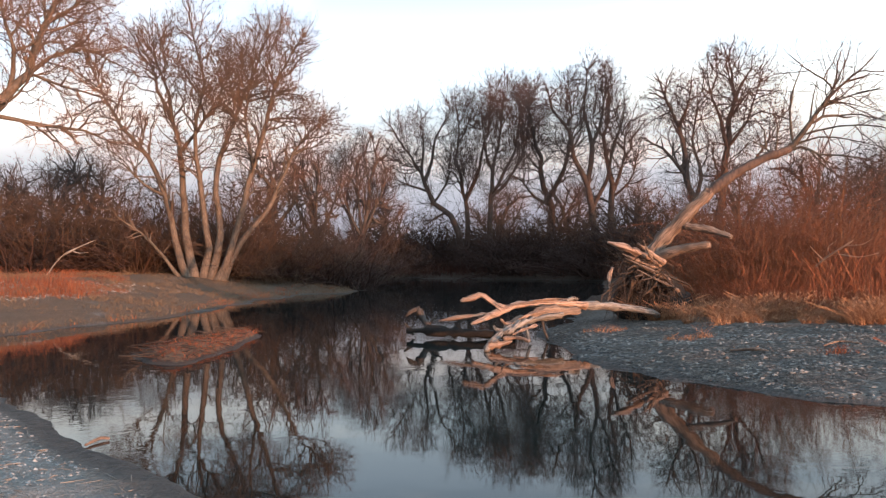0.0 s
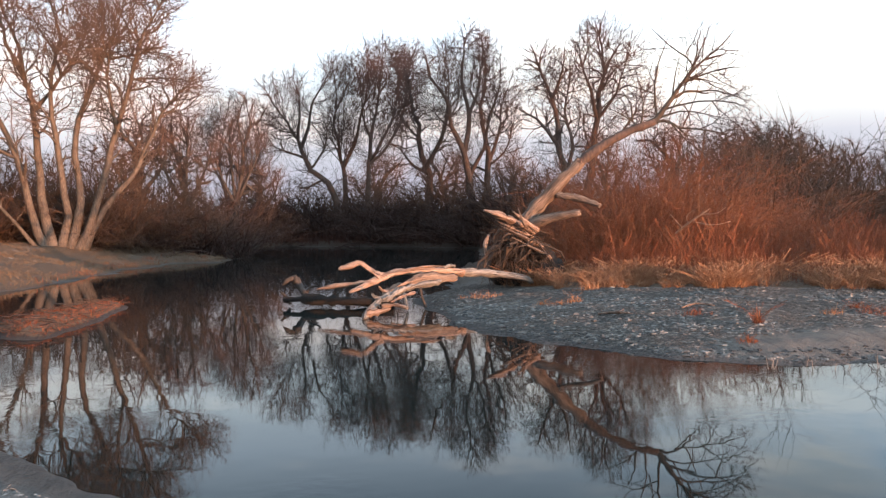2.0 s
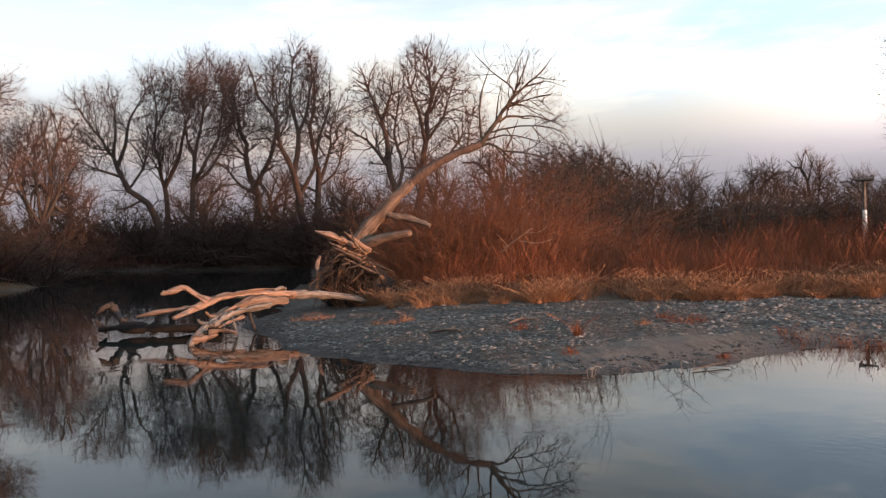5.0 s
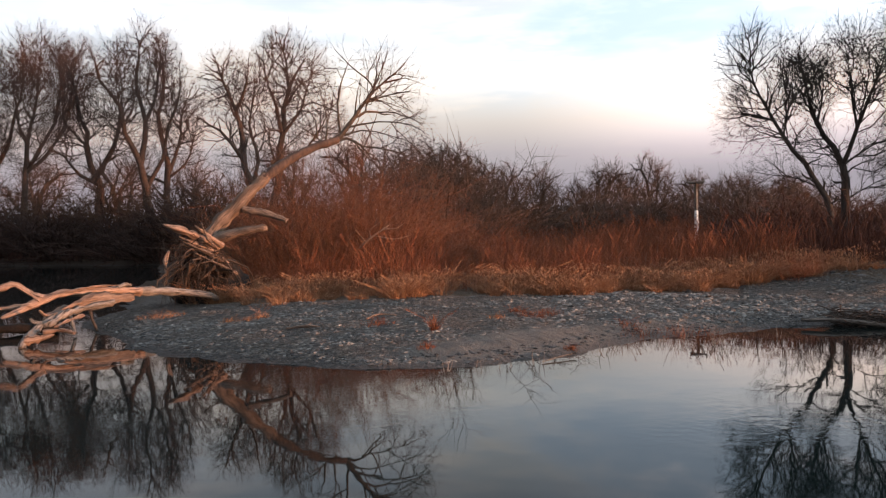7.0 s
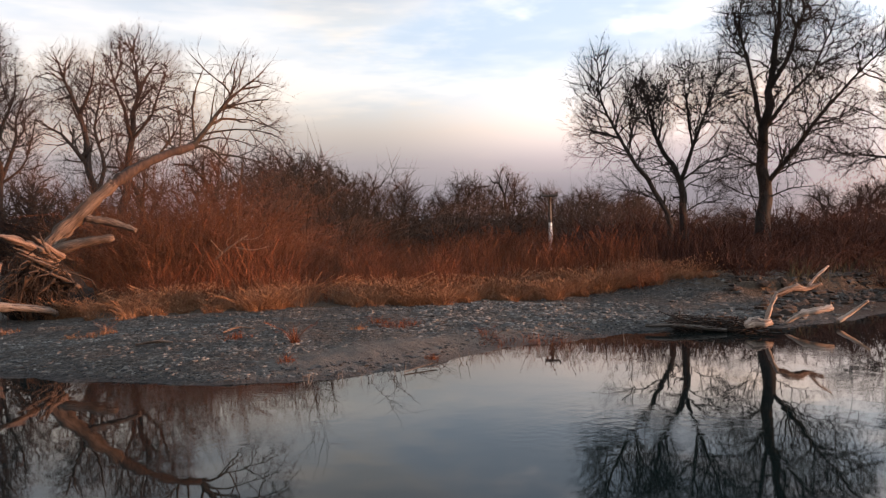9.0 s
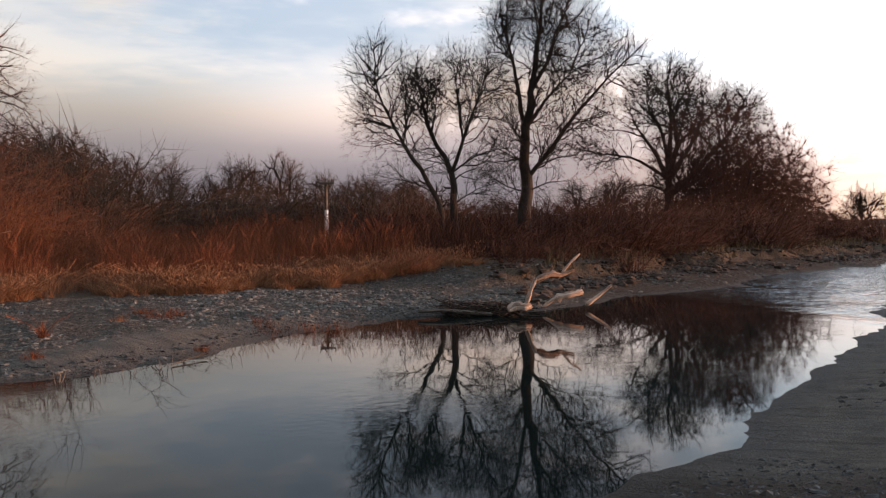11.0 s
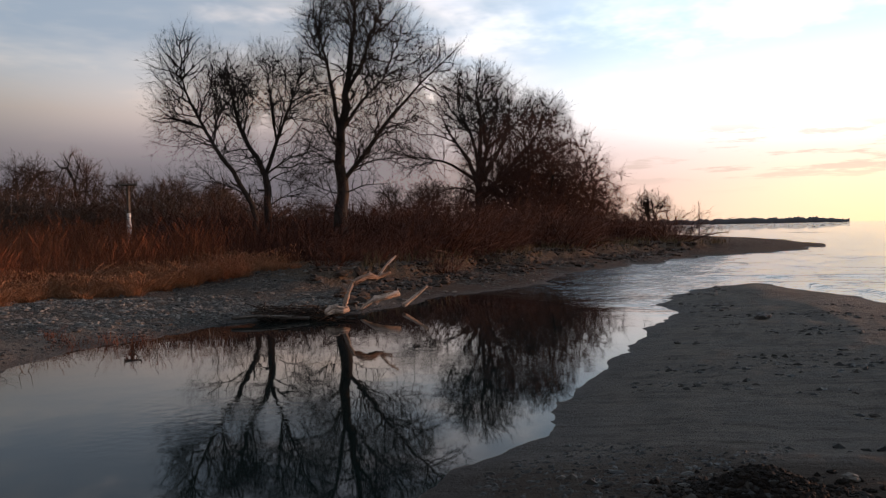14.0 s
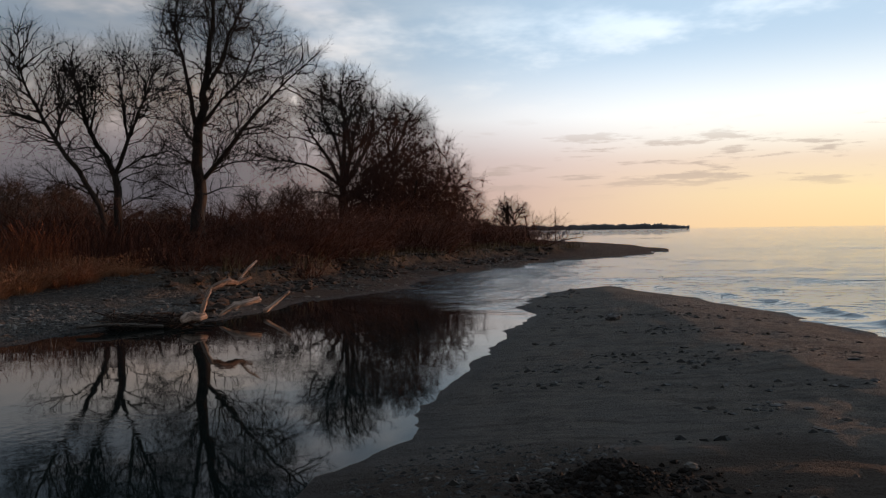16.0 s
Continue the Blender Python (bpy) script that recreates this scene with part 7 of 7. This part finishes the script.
stick("fallen_branch", [(-25.6, 20.4, 1.5), (-26.3, 20.2, 1.72), (-27.3, 20.0, 1.96), (-27.9, 20.0, 2.1)], (0.02, 0.02, 0.016, 0.008), DRIFT, "pale broken branch caught in the willow bush", 310,
      [([(-26.9, 20.1, 1.8), (-28.2, 20.0, 1.72), (-29.3, 20.0, 1.8)], (0.02, 0.02, 0.01)), ([(-26.5, 20.2, 1.76), (-26.4, 20.1, 1.95), (-26.9, 20.1, 2.1)], (0.012, 0.01, 0.006)), ([(-26.1, 20.2, 1.66), (-25.6, 20.1, 1.86), (-25.3, 20.0, 2.0)], (0.014, 0.011, 0.006)), ([(-27.4, 20.0, 1.98), (-28.4, 19.9, 2.0), (-29.0, 19.9, 2.14)], (0.012, 0.01, 0.006))])
stick("fallen_branch", [on(-56.5, 15.3, 0.12), (-58.4, 15.3, 0.13), (-60.5, 15.3, 0.09), (-62.0, 15.3, 0.05)], (0.03, 0.035, 0.04, 0.03), WOOD_GREY, "long grey branch lying along the waterline", 314)
stick("fallen_branch", [on(-70.9, 36, 0.3), on(-72.4, 36, 0.55), on(-73.6, 36.4, 0.7)], (0.06, 0.05, 0.02), WOOD_GREY, "grey fallen branch in the dark brush", 316, [([on(-71.5, 36, 0.45), on(-72.3, 36, 0.9)], (0.04, 0.02))])
stick("fallen_branch", [on(27.2, 43, -0.05), on(26.4, 43, 0.9), on(25.6, 43, 1.35), on(24.2, 43, 1.85)], (0.05, 0.05, 0.04, 0.015), WOOD_GREY, "pale fallen limb sticking out of the brush", 318, [([on(25.6, 43, 1.33), on(25.2, 43, 1.2), on(24.6, 43, 1.25)], (0.03, 0.02, 0.01))])
stick("broken_snag", [on(-40.4, 80, -0.2), on(-40.3, 80, 2.0), on(-40.1, 80, 3.6)], (0.3, 0.26, 0.2), BARK_DARK, "dark broken tree stump with a split limb", 320, [([on(-40.15, 80, 3.4), on(-39.8, 79.5, 2.6), on(-39.5, 79.3, 1.5)], (0.14, 0.12, 0.06))])

# sticks and flattened stalks on the islet and the near bank
rs = np.random.RandomState(65)
ch = []
for _ in range(240):
    x, y = rs.uniform(-6.1, -4.6), rs.uniform(13.9, 19.5)
    if inside_by(ISLET, np.array([x]), np.array([y]))[0] < 0.05:
        continue
    p = np.array([x, y, ground_z(x, y) + 0.02 + 0.10 * rs.rand() ** 2])
    q = np.array([rs.randn() * 0.22, rs.randn() * 0.12, rs.randn() * 0.04])
    r = 0.004 + 0.012 * rs.rand() ** 2
    ch.append(([p - q, p + rs.randn(3) * 0.02, p + q], [r * 0.6, r, r * 0.4], 4))
tagged(new("stick_litter", mesh_of("stick_litter", *tubes(ch), ROOT)), "dark sticks piled on the low islet", "debris", kind="stuff")
ch = []
for _ in range(420):
    az, d = rs.uniform(17, 34), rs.uniform(4.6, 12.5)
    c = spot(az, d)
    z0 = ground_z(c.x, c.y)
    if z0 < 0.03 or c.x > -1.5:
        continue
    p = np.array([c.x, c.y, z0 + 0.008])
    a = rs.rand() * 2 * math.pi
    q = np.array([math.cos(a), math.sin(a), 0.06 * rs.randn()]) * (0.03 + 0.12 * rs.rand() ** 2)
    r = 0.0025 + 0.004 * rs.rand()
    ch.append(([p - q, p + rs.randn(3) * 0.006, p + q], [r * 0.7, r, r * 0.4], 4))
tagged(new("stick_litter", mesh_of("stick_litter", *tubes(ch), WOOD_GREY)), "small pale twigs strewn over the near bank", "debris", kind="stuff")
# flood wrack under the driftwood
rs = np.random.RandomState(61)
ch = []
for _ in range(260):
    az, d = rs.uniform(-58.5, -64.2), rs.uniform(15.3, 16.2)
    z0 = max(ground_z(*spot(az, d)[:2]), 0.0)
    p = np.array(spot(az, d, z0 + 0.02 + 0.14 * rs.rand()))
    q = rs.randn(3) * np.array([0.2, 0.2, 0.05])
    r = 0.005 + 0.012 * rs.rand()
    ch.append(([p - q, p + rs.randn(3) * 0.02, p + q], [r * 0.6, r, r * 0.4], 4))
tagged(new("flood_wrack", mesh_of("flood_wrack", *tubes(ch), ROOT)), "dark tangled wrack of twigs at the waterline", "debris", kind="stuff")
# brushy tree top washed up on the far spit
wash = tree_meshes("wash", [[(0, 0, 0), (1.4, 0, 0.6), (3.0, 0, 0.9)]], [(1.6, 0, 0.8, 1.8, 1.2, 0.8)], 160, 0.25, 0.3, 62, 0.09, 0.012, 0.4, 1, BARK_DARK, TWIG_DARK, twig_r=0.01, split=0.04)
tree("washed_up_treetop", base(-89.2, 58), wash, "dark washed-up treetop lying on the spit", scale=(1.0, 1.0, 0.9))

# a dark mound of wet clods, and stones on the sand
rs = np.random.RandomState(63)
q, a = np.abs(rs.randn(1900)) * 0.28, rs.rand(1900) * 2 * math.pi
x, y = HEAP.x + np.cos(a) * q * 0.7, HEAP.y + np.sin(a) * q * 1.15
stones("clod_heap", np.stack([x, y, land(x, y)[0]], 1), 0.008 + 0.026 * rs.rand(1900) ** 2, 64, "low dark heap of wet clods on the sand", EARTH, 0.8)
for az, d, s in ((-94.3, 14.0, 0.13), (-99.6, 5.15, 0.05)):
    q = on(az, d, s * 0.3)
    bm = bmesh.new()
    bmesh.ops.create_icosphere(bm, subdivisions=3, radius=s)
    for v in bm.verts:
        v.co *= 1 + 0.35 * noise.noise(v.co * (2.2 / s) + Vector((az, 0, 0)))
        v.co.z *= 0.55
    me = bpy.data.meshes.new("stone")
    bm.to_mesh(me)
    bm.free()
    me.materials.append(material("dark stone", bark_like((0.06, 0.055, 0.05), (0.16, 0.15, 0.14), 4.0, 1.0), 0.7) if s > 0.1 else STONE)
    o = new("stone", me)
    o.matrix_basis = Matrix.Translation(spot(*q))
    tagged(o, "single dark stone lying on the sand", "stone")

# ---- distance ----
az = np.radians(np.arange(-80.0, -99.61, -0.05))
d = 1500.0
prof = 9.5 * np.clip(1 - np.clip((np.degrees(az) + 97) / -2.6, 0, 1) ** 2 * 0.45, 0, 1) * (1 + 0.35 * vnoise(np.degrees(az) * 3, az * 0, 1.0) + 0.25 * vnoise(np.degrees(az) * 9, az * 0, 1.0))
rowsv = []
for dd, f in ((d - 30, 0.0), (d - 26, 0.5), (d - 15, 0.85), (d, 1.0), (d + 60, 1.0), (d + 90, 0.0)):
    rowsv.append(np.stack([-np.sin(az) * dd, np.cos(az) * dd, prof * f - 0.3 * (f == 0)], 1))
k = len(az)
i, j = np.meshgrid(np.arange(5), np.arange(k - 1), indexing="ij")
tagged(new("headland", mesh_of("headland", np.concatenate(rowsv), np.stack([i * k + j, i * k + j + 1, (i + 1) * k + j + 1, (i + 1) * k + j], -1).reshape(-1, 4),
       material("far woods", lambda n, b: n.link(n.mix(n.noise(n.n("ShaderNodeNewGeometry").outputs["Position"], 0.15), (0.05, 0.045, 0.045), (0.10, 0.085, 0.08)), b.inputs["Base Color"]), 0.9))),
       "low dark wooded headland across the lake", "headland", kind="structure")
